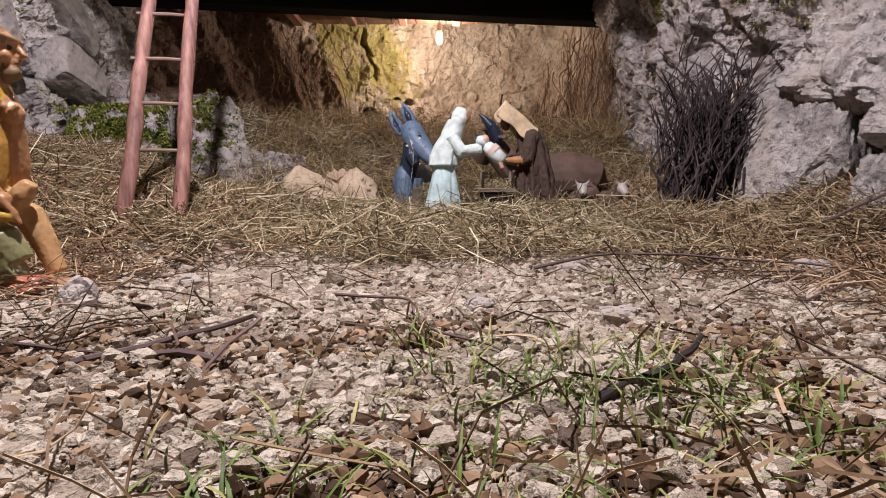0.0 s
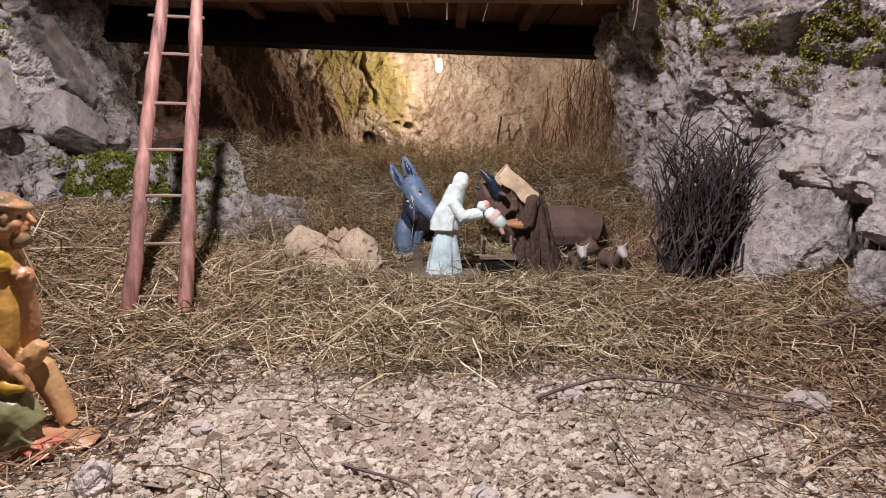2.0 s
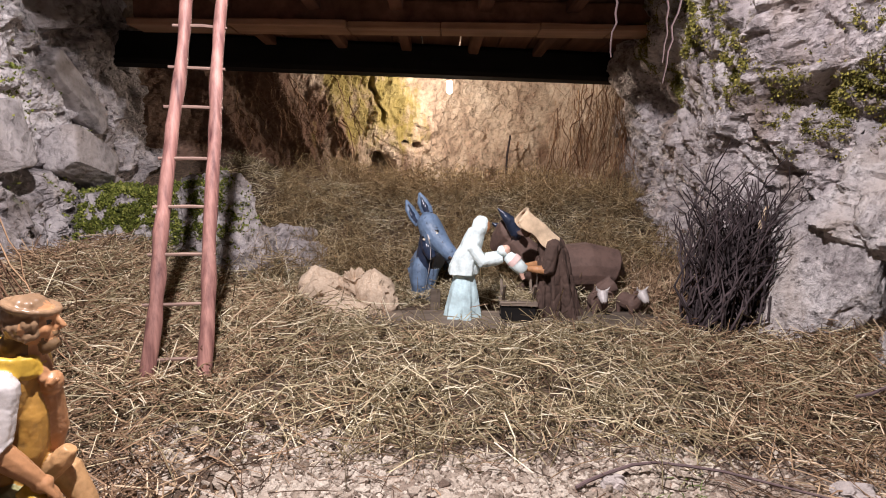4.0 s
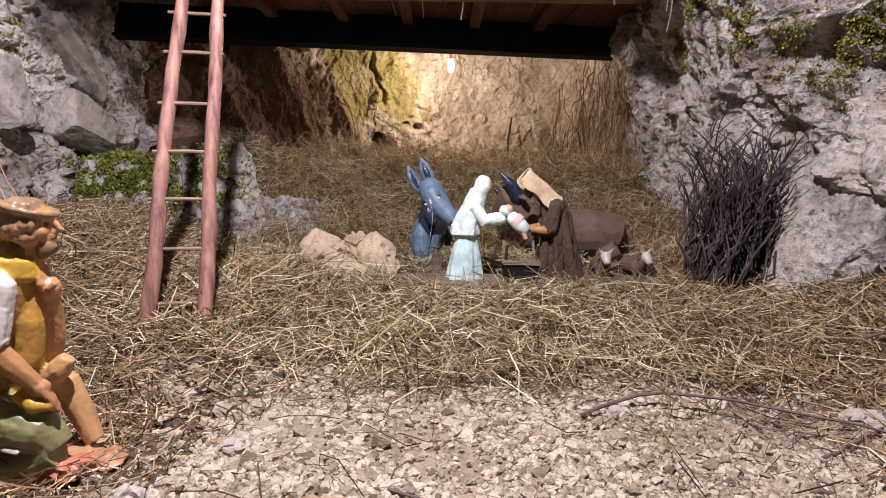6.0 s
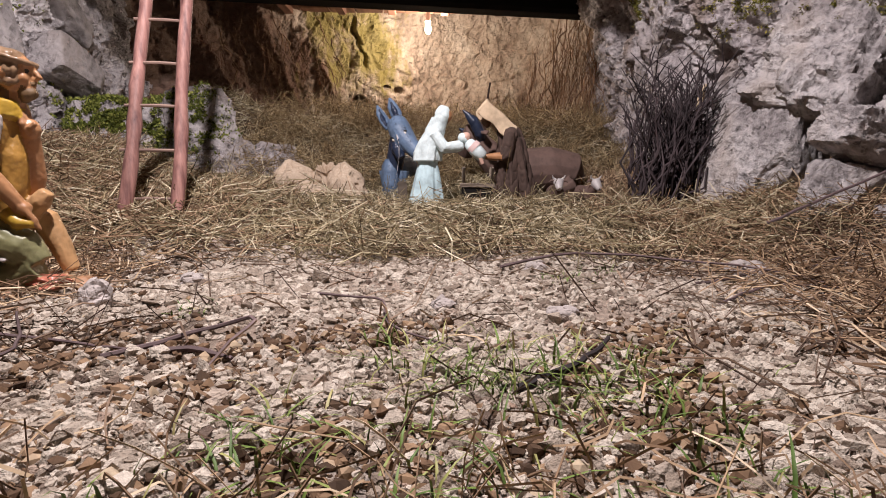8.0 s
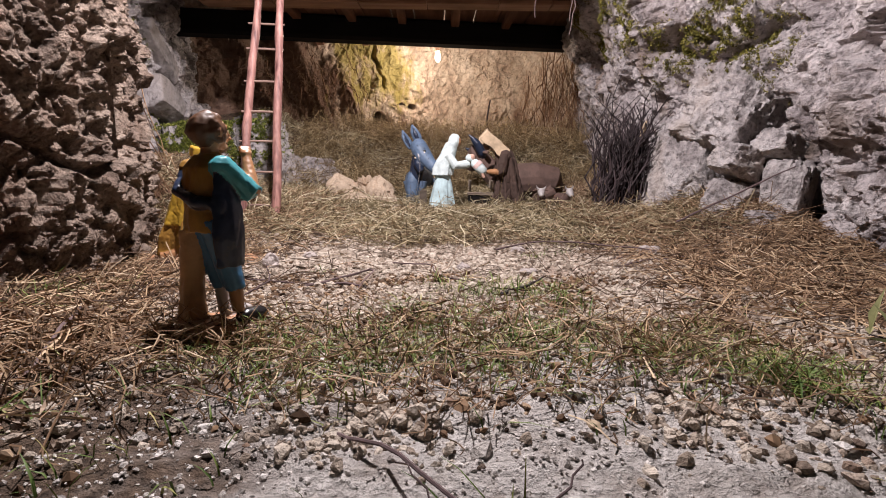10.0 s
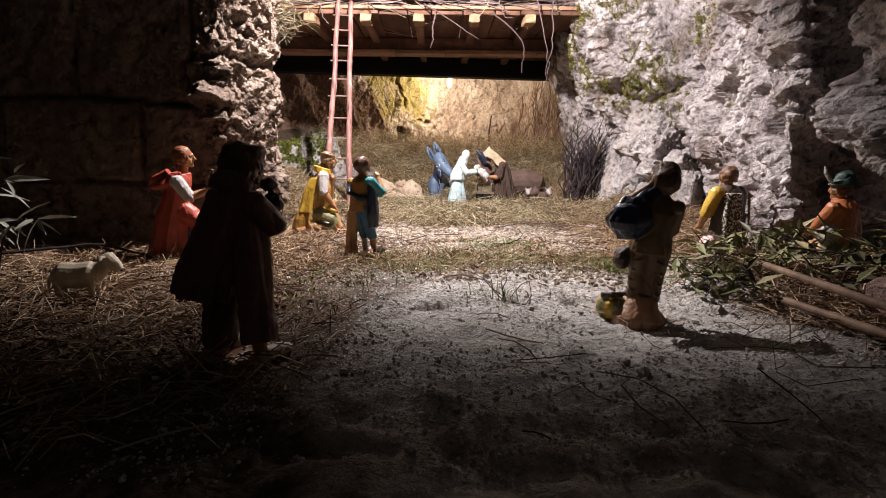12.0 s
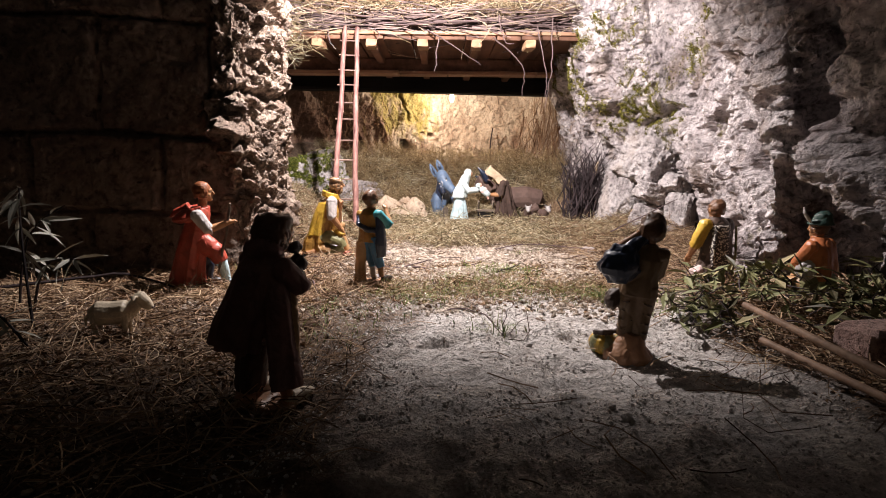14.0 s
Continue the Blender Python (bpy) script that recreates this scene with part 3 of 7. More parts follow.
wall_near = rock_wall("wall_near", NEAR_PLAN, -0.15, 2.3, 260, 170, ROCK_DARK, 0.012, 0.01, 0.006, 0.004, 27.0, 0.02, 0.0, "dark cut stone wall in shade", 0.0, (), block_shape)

# ---- wooden platform over the grotto ----
DECK = 1.135


def build_platform():
    ob = base("wooden_platform", pose(0, 0, 0))
    tagged(ob, "brown plank platform with pale joists on a black beam", "platform")
    x = -1.12
    while x < 0.7:
        w = random.uniform(0.13, 0.19)
        part("plank", Solid().box(PLANK, (x, 1.5 + random.uniform(-0.015, 0.015), DECK), (x + w - 0.006, 3.3, DECK + 0.022), None, 0.002), ob, smooth=False)
        x += w
    for x in (-0.83, -0.52, -0.23, 0.08, 0.39):
        turn = pose(x, 1.47, DECK, 0, 0, random.uniform(-6, 6))
        part("joist", Solid().box(JOIST, (-0.03, 0.0, -0.046), (0.03, 0.11, -0.004), turn, 0.003), ob, "pale sawn joist end", smooth=False)
        part("rafter", Solid().box(PLANK, (x - 0.024, 1.6, DECK - 0.04), (x + 0.024, 3.2, DECK - 0.004), None, 0.002), ob, smooth=False)
    part("front_batten", Solid().box(BOARD, (-1.1, 1.485, DECK + 0.024), (0.7, 1.515, DECK + 0.044), None, 0.002), ob, smooth=False)
    part("cross_board", Solid().box(PLANK, (-1.15, 2.03, DECK - 0.085), (0.86, 2.07, DECK - 0.004), None, 0.002), ob, smooth=False)
    x = -1.15
    while x < 0.8:
        w = random.uniform(0.22, 0.42)
        part("cross_ledge", Solid().box(BOARD, (x, 1.98 + random.uniform(-0.012, 0.012), DECK - 0.11), (x + w - 0.004, 2.09, DECK - 0.088), None, 0.002), ob, "pale ledge board", smooth=False)
        x += w
    skew = pose(-0.4, 2.68, 0, 0, 0, 8)
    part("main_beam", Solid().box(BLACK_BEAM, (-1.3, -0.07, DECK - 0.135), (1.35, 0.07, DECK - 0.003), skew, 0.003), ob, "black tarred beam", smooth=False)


build_platform()


# ---- ladder ----
def build_ladder():
    ob = base("ladder", pose(0, 0, 0))
    tagged(ob, "reddish peeled-branch ladder leaning against the platform", "ladder")
    foot_l, foot_r = Vector((-0.7, 1.16, 0.06)), Vector((-0.588, 1.18, 0.05))
    top_l, top_r = Vector((-0.665, 1.46, 1.19)), Vector((-0.598, 1.47, 1.19))
    for a, b, r, seed in ((foot_l, top_l, 0.0152, 1.0), (foot_r, top_r, 0.0152, 5.0)):
        pts = []
        for i in range(25):
            t = i / 24
            w = Vector((noise.noise(Vector((t * 4, seed, 0))), noise.noise(Vector((t * 4, seed, 7))), 0)) * 0.015 + Vector((noise.noise(Vector((t * 13, seed, 3))), 0, 0)) * 0.004
            pts.append(a.lerp(b, t) + w * (1 - t * 0.5))
        s = Solid().tube(LADDER_WOOD, pts, [r * (1.08 - 0.25 * i / 24 + 0.22 * noise.noise(Vector((i * 0.9, seed, 2)))) for i in range(25)], 12)
        part("rail", s, ob)
    for z in (0.119, 0.235, 0.341, 0.445, 0.553, 0.67, 0.762, 0.86, 0.945, 1.03, 1.11):
        t = (z - 0.06) / 1.13
        a, b = foot_l.lerp(top_l, t), foot_r.lerp(top_r, t)
        a.z = b.z = z
        d = (b - a).normalized()
        s = Solid().tube(RUNG_WOOD, [a - d * 0.024, a.lerp(b, 0.5) + Vector((0, -0.002, random.uniform(-0.003, 0.003))), b + d * 0.015], [0.0038, 0.0042, 0.0036], 7)
        part("rung", s, ob, "thin grey stick rung")


build_ladder()

# ---- bare bulb ----
def build_bulb():
    m, nt, b = material("bulb_glass")
    b.inputs["Emission Color"].default_value = (1.0, 0.86, 0.62, 1)
    b.inputs["Emission Strength"].default_value = 30.0
    white = paint("bulb_socket", (0.75, 0.72, 0.68), 0.4, 0.1)
    ob = base("light_bulb", Matrix.Translation(BULB))
    tagged(ob, "lit bare bulb hanging from a short flex", "bulb")
    g = part("glass", Solid().robe(m, [(0, 0, -0.05, 0.003, 0.003), (0, 0, -0.046, 0.011, 0.011), (0, 0, -0.034, 0.017, 0.017), (0, 0, -0.018, 0.0185, 0.0185), (0, 0, 0.002, 0.0155, 0.0155), (0, 0, 0.02, 0.0125, 0.0125)], n=16), ob, "glowing frosted glass")
    g.visible_shadow = False
    part("socket", Solid().robe(white, [(0, 0, 0.02, 0.015, 0.015), (0, 0, 0.05, 0.017, 0.017), (0, 0, 0.07, 0.012, 0.012)], n=14), ob, "white plastic socket")
    part("flex", Solid().tube(white, [(0, 0, 0.07), (0.002, 0, 0.1), (0, 0, 0.16)], 0.003, 6), ob)


build_bulb()


# ---- rocks lying against the walls ----
def rock(name, c, size, seed, mat, label, turn=0.0, rough=1.0, tip=0.0):
    """A broken block: a ball pushed out to cracked faces."""
    bm = bmesh.new()
    bmesh.ops.create_icosphere(bm, subdivisions=5, radius=1.0)
    for v in bm.verts:
        d = v.co.copy()
        q = (abs(d.x) ** 4 + abs(d.y) ** 4 + abs(d.z) ** 4) ** -0.1 * (1 + 0.36 * facets(d, 1.15, seed) + 0.07 * rough * facets(d, 3.4, seed + 2) + 0.025 * rough * noise.fractal(d * 7, 0.8, 2.1, 4))
        v.co = Vector((d.x * size[0], d.y * size[1], d.z * size[2])) * q
    me = bpy.data.meshes.new(name)
    bm.to_mesh(me)
    bm.free()
    me.materials.append(mat)
    ob = new(name, me)
    ob.matrix_world = pose(*c, 0, tip, turn)
    return tagged(ob, label, "rock")


def block(c, size, seed, mat, label, turn=(0, 0, 0), wear=0.1, category="rock"):
    """A slab or block broken along planes: a box with blunt edges, each cut face slightly bowed and chipped."""
    bm = bmesh.new()
    bmesh.ops.create_cube(bm, size=2.0)
    bmesh.ops.subdivide_edges(bm, edges=bm.edges, cuts=30, use_grid_fill=True)
    rng = random.Random(seed)
    cuts = []
    for k in range(7):
        n = Vector((rng.gauss(0, 1), rng.gauss(0, 1), rng.gauss(0, 1))).normalized()
        cuts.append((n, rng.uniform(0.85, 1.25)))
    for v in bm.verts:
        d = v.co.copy()
        d *= (abs(d.x) ** 9 + abs(d.y) ** 9 + abs(d.z) ** 9) ** (-1 / 9)
        for n, far in cuts:
            over = d.dot(n) - far
            if over > 0:
                d -= n * over
        q = d + Vector((seed * 3.1, seed, 2.0))
        d *= 1 + wear * (0.5 * noise.fractal(q * 1.3, 1.0, 2.0, 3) + 0.35 * facets(q, 2.6, seed) + 0.16 * facets(q, 6.5, seed + 1) + 0.12 * noise.fractal(q * 9, 0.9, 2.1, 3))
        v.co = Vector((d.x * size[0], d.y * size[1], d.z * size[2]))
    me = bpy.data.meshes.new("boulder")
    bm.to_mesh(me)
    bm.free()
    me.materials.append(mat)
    me.polygons.foreach_set("use_smooth", [True] * len(me.polygons))
    me.set_sharp_from_angle(angle=radians(28))
    ob = new("boulder", me)
    ob.matrix_world = pose(*c, *turn)
    return tagged(ob, label, category)


# one large rounded boulder over broken blocks, a dark gap between them and the ribs of the wall
block((1.13, 1.37, 0.45), (0.2, 0.15, 0.15), 5, BOULDER, "large pale rounded limestone boulder under mossy ledges", (16, 18, 30), 0.3)
block((0.99, 1.45, 0.24), (0.13, 0.12, 0.22), 8, BOULDER, "pale limestone boulder behind the brushwood", (0, 14, 30), 0.2)
for c, size, seed, turn in (((1.0, 1.2, 0.13), (0.1, 0.075, 0.085), 11, (5, 8, 20)), ((1.145, 1.1, 0.17), (0.06, 0.065, 0.12), 14, (8, -6, 35)), ((1.12, 1.13, 0.33), (0.065, 0.06, 0.05), 17, (0, 22, 25)), ((1.02, 1.17, 0.28), (0.085, 0.06, 0.055), 20, (10, 16, 15)), ((1.07, 1.06, 0.08), (0.08, 0.055, 0.045), 23, (0, 0, 40))):
    block(c, size, seed, BOULDER, "broken pale limestone block below the large boulder", turn, 0.2)
SLATE = rock_material("smooth_grey_slab", (0.2, 0.18, 0.18), (0.36, 0.33, 0.33), (0.46, 0.42, 0.42), (0.28, 0.24, 0.22), None, (0.6, 0.7), 4.0, relief=0.008, pitted=0.4)
for c, size, seed, turn in (((-1.37, 2.06, 0.57), (0.06, 0.16, 0.085), 31, (-14, -4, 4)), ((-1.39, 2.02, 0.79), (0.06, 0.17, 0.06), 34, (-36, -6, 6)), ((-1.32, 1.6, 0.62), (0.05, 0.085, 0.1), 37, (10, -5, 6)), ((-1.29, 1.57, 0.24), (0.06, 0.1, 0.07), 40, (-14, 5, 8))):
    block(c, size, seed, SLATE, "smooth grey rock slab set in the rock wall", turn, 0.05)
LOOSE_STONE = paint("loose_stone", (0.4, 0.35, 0.33), 0.9, 0.5, (0.2, 0.17, 0.15))
LEFT_ROCKS = []
for c, size, seed, turn in (((-1.22, 2.14, 0.26), (0.19, 0.2, 0.2), 51, (-28, 6, 10)), ((-1.0, 2.2, 0.31), (0.17, 0.16, 0.19), 54, (-20, -8, 40)), ((-0.86, 2.12, 0.2), (0.12, 0.12, 0.13), 57, (-20, 12, 70)), ((-0.61, 2.2, 0.19), (0.08, 0.06, 0.07), 60, (0, 8, 20)), ((-0.72, 2.3, 0.22), (0.1, 0.08, 0.09), 63, (10, 0, 50))):
    LEFT_ROCKS.append(block(c, size, seed, ROCK_LEFT, "grey rock half buried in the straw", turn, 0.22))
for c, size, seed in (((-0.435, 0.63, 0.022), (0.018, 0.022, 0.024), 4.0), ((0.04, 0.6, 0.012), (0.016, 0.013, 0.012), 9.0), ((0.2, 0.6, 0.01), (0.022, 0.016, 0.012), 6.0), ((0.6, 0.86, 0.03), (0.035, 0.025, 0.02), 1.0), ((-0.37, 0.78, 0.03), (0.02, 0.016, 0.014), 13.0), ((0.22, 0.9, 0.02), (0.02, 0.016, 0.014), 16.0)):
    rock("stone", (c[0], c[1], level(c[0], c[1]) + size[2] * 0.4), size, seed, LOOSE_STONE, "small loose stone on the gravel")


# ---- figures of painted plaster: each one mesh ----
SKIN = paint("painted_skin", (0.42, 0.21, 0.1), 0.38)
BABY = paint("painted_pink_skin", (0.62, 0.38, 0.3), 0.5)
HAIR = paint("painted_hair", (0.13, 0.06, 0.03), 0.45)
GREY_HAIR = paint("painted_grey_cap", (0.25, 0.155, 0.09), 0.32)
AUBURN = paint("painted_auburn", (0.24, 0.075, 0.025), 0.5)
YELLOW = paint("painted_yellow", (0.52, 0.32, 0.04), 0.42)
OCHRE = paint("painted_ochre", (0.36, 0.19, 0.04), 0.45)
WHITE = paint("painted_white", (0.5, 0.46, 0.45), 0.4)
RED = paint("painted_red", (0.4, 0.06, 0.035), 0.45)
MAROON = paint("painted_maroon", (0.2, 0.095, 0.08), 0.6)
BLUE = paint("painted_blue", (0.045, 0.17, 0.33), 0.4)
TEAL = paint("painted_teal", (0.06, 0.3, 0.34), 0.4)
NAVY = paint("painted_navy", (0.02, 0.03, 0.06), 0.3)
OLIVE = paint("painted_olive", (0.22, 0.21, 0.1), 0.45)
GREEN = paint("painted_green", (0.022, 0.055, 0.045), 0.5)
ORANGE = paint("painted_orange", (0.5, 0.16, 0.06), 0.4)
TAN = paint("painted_tan", (0.45, 0.26, 0.12), 0.45)
BLACK = paint("painted_black", (0.012, 0.011, 0.012), 0.3)
UMBER = paint("painted_umber", (0.16, 0.095, 0.045), 0.5)
DARK_BROWN = paint("painted_dark_brown", (0.06, 0.035, 0.025), 0.55)
PLINTH = paint("painted_plinth", (0.38, 0.2, 0.11), 0.4)
PLINTH_RED = paint("painted_red_earth", (0.42, 0.14, 0.09), 0.4)
CREAM = paint("painted_cream", (0.7, 0.6, 0.45), 0.5)
CLOTH_BLUE = paint("pale_blue_cloth", (0.52, 0.68, 0.72), 0.85, 0.12, (0.3, 0.33, 0.33))
CLOTH_WHITE = paint("white_cloth", (0.68, 0.78, 0.79), 0.85, 0.1, (0.4, 0.4, 0.38))
CLOTH_BROWN = paint("brown_cloth", (0.075, 0.045, 0.035), 0.9, 0.3, (0.03, 0.02, 0.018))
CLOTH_TAN = paint("tan_cloth", (0.58, 0.44, 0.3), 0.9, 0.15, (0.3, 0.2, 0.1))
CLOTH_PINK = paint("pink_cloth", (0.75, 0.55, 0.52), 0.8, 0.1, (0.4, 0.3, 0.28))
FUR_BLUE = paint("slate_fur", (0.135, 0.2, 0.31), 0.5, 0.9, (0.012, 0.016, 0.035))
FUR_BROWN = paint("brown_fur", (0.13, 0.08, 0.065), 0.8, 0.4, (0.03, 0.02, 0.015))
OLD_WOOD = grain_material("weathered_wood", (0.09, 0.07, 0.055), (0.24, 0.19, 0.15), 30, (0.1, 1, 1), 0.85, 0.3)


def head(s, c, skin, hair, r=0.024, cap=False, ahead=(0, 1), beard=None, locks=15):
    """A head that faces +y (or the way ahead): brow, nose, lips, chin, ears, eyes and locks of hair."""
    f = Vector((ahead[0], ahead[1], 0)).normalized()
    g = Vector((-f.y, f.x, 0))
    c = Vector(c)

    def at(a, b, z):
        return c + f * a * r + g * b * r + Vector((0, 0, z * r))

    s.ball(skin, c, (r * 0.86, r * 0.9, r * 1.12), 16)
    s.tube(skin, [at(-0.25, 0, -1.9), at(-0.1, 0, -0.5)], [r * 0.6, r * 0.52], 9)
    s.ball(skin, at(0.42, 0, -0.62), (r * 0.5, r * 0.5, r * 0.5), 10)
    s.ball(skin, at(0.74, 0, -0.92), r * 0.24, 8)
    s.tube(skin, [at(0.8, 0, 0.3), at(1.02, 0, 0.02), at(1.2, 0, -0.2), at(0.92, 0, -0.3)], [r * 0.1, r * 0.15, r * 0.17, r * 0.12], 7)
    s.tube(skin, [at(0.62, -0.55, 0.28), at(0.86, -0.2, 0.34), at(0.86, 0.2, 0.34), at(0.62, 0.55, 0.28)], r * 0.16, 6)
    s.tube(beard or AUBURN, [at(0.82, -0.22, -0.55), at(0.95, 0, -0.52), at(0.82, 0.22, -0.55)], r * 0.09, 6)
    for k in (-1, 1):
        s.ball(skin, at(0.58, 0.42 * k, -0.28), r * 0.28, 8)
        s.ball(skin, at(-0.05, 0.9 * k, -0.1), (r * 0.22, r * 0.22, r * 0.32), 7)
        s.ball(BLACK, at(0.74, 0.36 * k, 0.08), r * 0.13, 7)
    if beard:
        s.ball(beard, at(0.5, 0, -0.95), (r * 0.5, r * 0.5, r * 0.55), 10, bumps=0.4)
    s.ball(hair, at(-0.24, 0, 0.3), (r * 0.98, r * 1.0, r * 0.98), 16, bumps=0.2, seed=c.x * 9)
    for k in range(locks):
        t = math.pi * (0.32 + 1.36 * k / (locks - 1))
        for z, q in ((0.7, 0.66), (0.36, 0.88), (-0.02, 0.96), (-0.42, 0.86)):
            s.ball(hair, at(-0.12 + q * math.cos(t), q * math.sin(t), z + 0.1 * math.sin(5 * k + 9 * z)), (r * 0.19, r * 0.19, r * 0.27), 7, bumps=0.4, seed=k + z)
    if cap:
        s.robe(hair, [(c.x, c.y, c.z + r * 0.35, r * 1.25, r * 1.25), (c.x, c.y, c.z + r * 0.5, r * 1.2, r * 1.2), (c.x, c.y, c.z + r * 0.62, r * 1.02, r * 1.02), (c.x, c.y, c.z + r * 1.15, r * 0.7, r * 0.7)])


def arm(s, sleeve, skin, a, b, c, r=0.014):
    a, b, c = Vector(a), Vector(b), Vector(c)
    s.ball(sleeve, a, r * 1.25, 9)
    s.tube(sleeve, [a, a.lerp(b, 0.5) + Vector((0, 0, 0.002)), b, b.lerp(c, 0.12)], [r * 1.2, r * 1.15, r * 1.05, r * 1.12], 10)
    s.tube(skin, [b, b.lerp(c, 0.5), c], [r * 0.8, r * 0.7, r * 0.5], 8)
    d = (c - b).normalized()
    s.ball(skin, c + d * r * 0.4, (r * 0.62, r * 0.62, r * 0.5), 8)
    side = d.cross(Vector((0, 0, 1))).normalized()
    for k in (-1.0, -0.3, 0.4, 1.0):
        q = c + d * r * 0.6 + side * k * r * 0.42
        s.tube(skin, [q, q + d * r * 0.8 - Vector((0, 0, r * 0.1)), q + d * r * 1.2 - Vector((0, 0, r * 0.45))], [r * 0.24, r * 0.22, r * 0.15], 5)


def plinth(s, mat, rx, ry, h=0.016, seed=0.0):
    s.robe(mat, [(0, 0, -0.012, rx, ry), (0, 0, h * 0.6, rx * 0.97, ry * 0.97), (0, 0, h, rx * 0.8, ry * 0.8)], 3, 0.18, 20, seed)


def place(s, name, x, y, turn, label, category="figurine", z=None, tilt=0.0, size=1.0, voxel=0.0022, folds=0.002):
    me = s.sculpted(name, voxel, folds, CLOTHS)
    ob = new(name, me)
    ob.matrix_world = pose(x, y, level(x, y) if z is None else z, 0, tilt, turn) @ Matrix.Scale(size, 4)
    return tagged(ob, label, category)


CLOTHS = (YELLOW, OCHRE, WHITE, RED, MAROON, BLUE, TEAL, NAVY, OLIVE, ORANGE, TAN, UMBER, DARK_BROWN, CLOTH_BLUE, CLOTH_WHITE, CLOTH_BROWN, CLOTH_PINK, PLINTH, GREEN)


def kneeling_man():
    s = Solid()
    s.robe(PLINTH, [(0, -0.03, -0.012, 0.07, 0.135), (0, -0.03, 0.012, 0.068, 0.132), (0, -0.03, 0.026, 0.055, 0.115)], 4, 0.16, 26)
    s.ball(PLINTH_RED, (0.03, 0.075, 0.02), (0.028, 0.03, 0.015), 12, bumps=0.7)
    s.ball(PLINTH, (0.0, 0.1, 0.012), (0.035, 0.03, 0.014), 10, bumps=0.6)
    # near leg: thigh forward, knee down, foot folded back
    s.tube(OLIVE, [(0.03, -0.05, 0.1), (0.036, 0.0, 0.1), (0.038, 0.045, 0.078), (0.036, 0.062, 0.052)], [0.032, 0.034, 0.03, 0.022], 14)
    s.tube(OLIVE, [(0.036, 0.06, 0.052), (0.038, 0.03, 0.036), (0.04, -0.03, 0.032)], [0.026, 0.024, 0.02], 12)
    s.tube(SKIN, [(0.04, -0.02, 0.034), (0.042, -0.07, 0.032), (0.042, -0.11, 0.026)], [0.02, 0.018, 0.016], 10)
    s.tube(TAN, [(0.05, 0.0, 0.044), (0.056, -0.03, 0.05), (0.056, -0.05, 0.046)], [0.014, 0.022, 0.014], 10)
    # far leg bent up, wrapped in a tan cloth
    s.tube(TAN, [(-0.03, -0.04, 0.11), (-0.03, 0.02, 0.125), (-0.03, 0.045, 0.115), (-0.028, 0.066, 0.07), (-0.026, 0.08, 0.03)], [0.032, 0.026, 0.021, 0.017, 0.013], 13)
    s.tube(TAN, [(-0.01, 0.02, 0.12), (-0.002, 0.055, 0.15), (-0.002, 0.066, 0.165)], [0.018, 0.016, 0.01], 9)
    # coat, open in front, falling behind
    s.robe(OCHRE, [(0, -0.06, 0.03, 0.06, 0.07), (0, -0.055, 0.08, 0.062, 0.066), (0, -0.045, 0.13, 0.054, 0.055), (0, -0.03, 0.18, 0.05, 0.045), (0, -0.012, 0.225, 0.052, 0.042), (0, 0.002, 0.27, 0.05, 0.036), (0, 0.012, 0.295, 0.03, 0.026)], 6, 0.16, 28)
    s.robe(YELLOW, [(0.01, -0.056, 0.11, 0.05, 0.05), (0.01, -0.048, 0.16, 0.046, 0.044), (0.006, -0.03, 0.22, 0.05, 0.042), (0.004, -0.014, 0.265, 0.05, 0.036)], 5, 0.1, 24)
    s.tube(OCHRE, [(0.0, 0.026, 0.265), (0.004, 0.026, 0.22), (0.004, 0.018, 0.17), (0.004, 0.01, 0.13)], [0.016, 0.024, 0.028, 0.024], 12, 0.8)
    for k in range(3):
        a = [(0.04 * math.cos(t), 0.006 + 0.034 * math.sin(t), 0.292 + 0.008 * k - 0.01 * math.sin(t)) for t in [i * math.pi / 6 for i in range(13)]]
        s.tube(YELLOW, a, 0.0085 - 0.001 * k, 7)
    s.ball(UMBER, (0, 0.016, 0.315), (0.024, 0.026, 0.022), 12, bumps=0.2)
    # near arm reaches down to the knee, far hand raised to the chest
    arm(s, WHITE, SKIN, (0.054, 0.014, 0.27), (0.07, 0.012, 0.205), (0.05, 0.05, 0.148), 0.022)
    s.tube(SKIN, [(-0.03, 0.02, 0.15), (-0.022, 0.036, 0.19), (-0.006, 0.046, 0.25)], [0.02, 0.019, 0.014], 11)
    s.ball(SKIN, (-0.002, 0.05, 0.262), (0.016, 0.014, 0.018), 10)
    for k, top in ((-0.004, 0.296), (0.004, 0.29), (0.011, 0.278)):
        s.tube(SKIN, [(k, 0.048, 0.268), (k, 0.046, top - 0.008), (k, 0.044, top)], [0.006, 0.0056, 0.004], 7)
    s.tube(SKIN, [(0.012, 0.056, 0.262), (0.013, 0.066, 0.272)], [0.0055, 0.004], 7)
    s.tube(YELLOW, [(0.046, 0.03, 0.135), (0.052, 0.05, 0.118), (0.052, 0.07, 0.116)], [0.012, 0.011, 0.005], 9)
    s.tube(WHITE, [(0.06, 0.0, 0.07), (0.068, 0.035, 0.062)], [0.003, 0.003], 6)
    head(s, (0, 0.036, 0.348), SKIN, GREY_HAIR, 0.03, beard=UMBER)
    s.tube(GREY_HAIR, [(0.032 * math.cos(t), 0.034 + 0.03 * math.sin(t), 0.37 - 0.008 * math.sin(t)) for t in [i * math.pi / 8 for i in range(17)]], 0.0045, 6)
    return s


place(kneeling_man(), "kneeling_shepherd_figurine", -0.628, 0.73, -82, "kneeling painted plaster shepherd in yellow vest on a gravel edge", size=0.95, folds=0.0009)


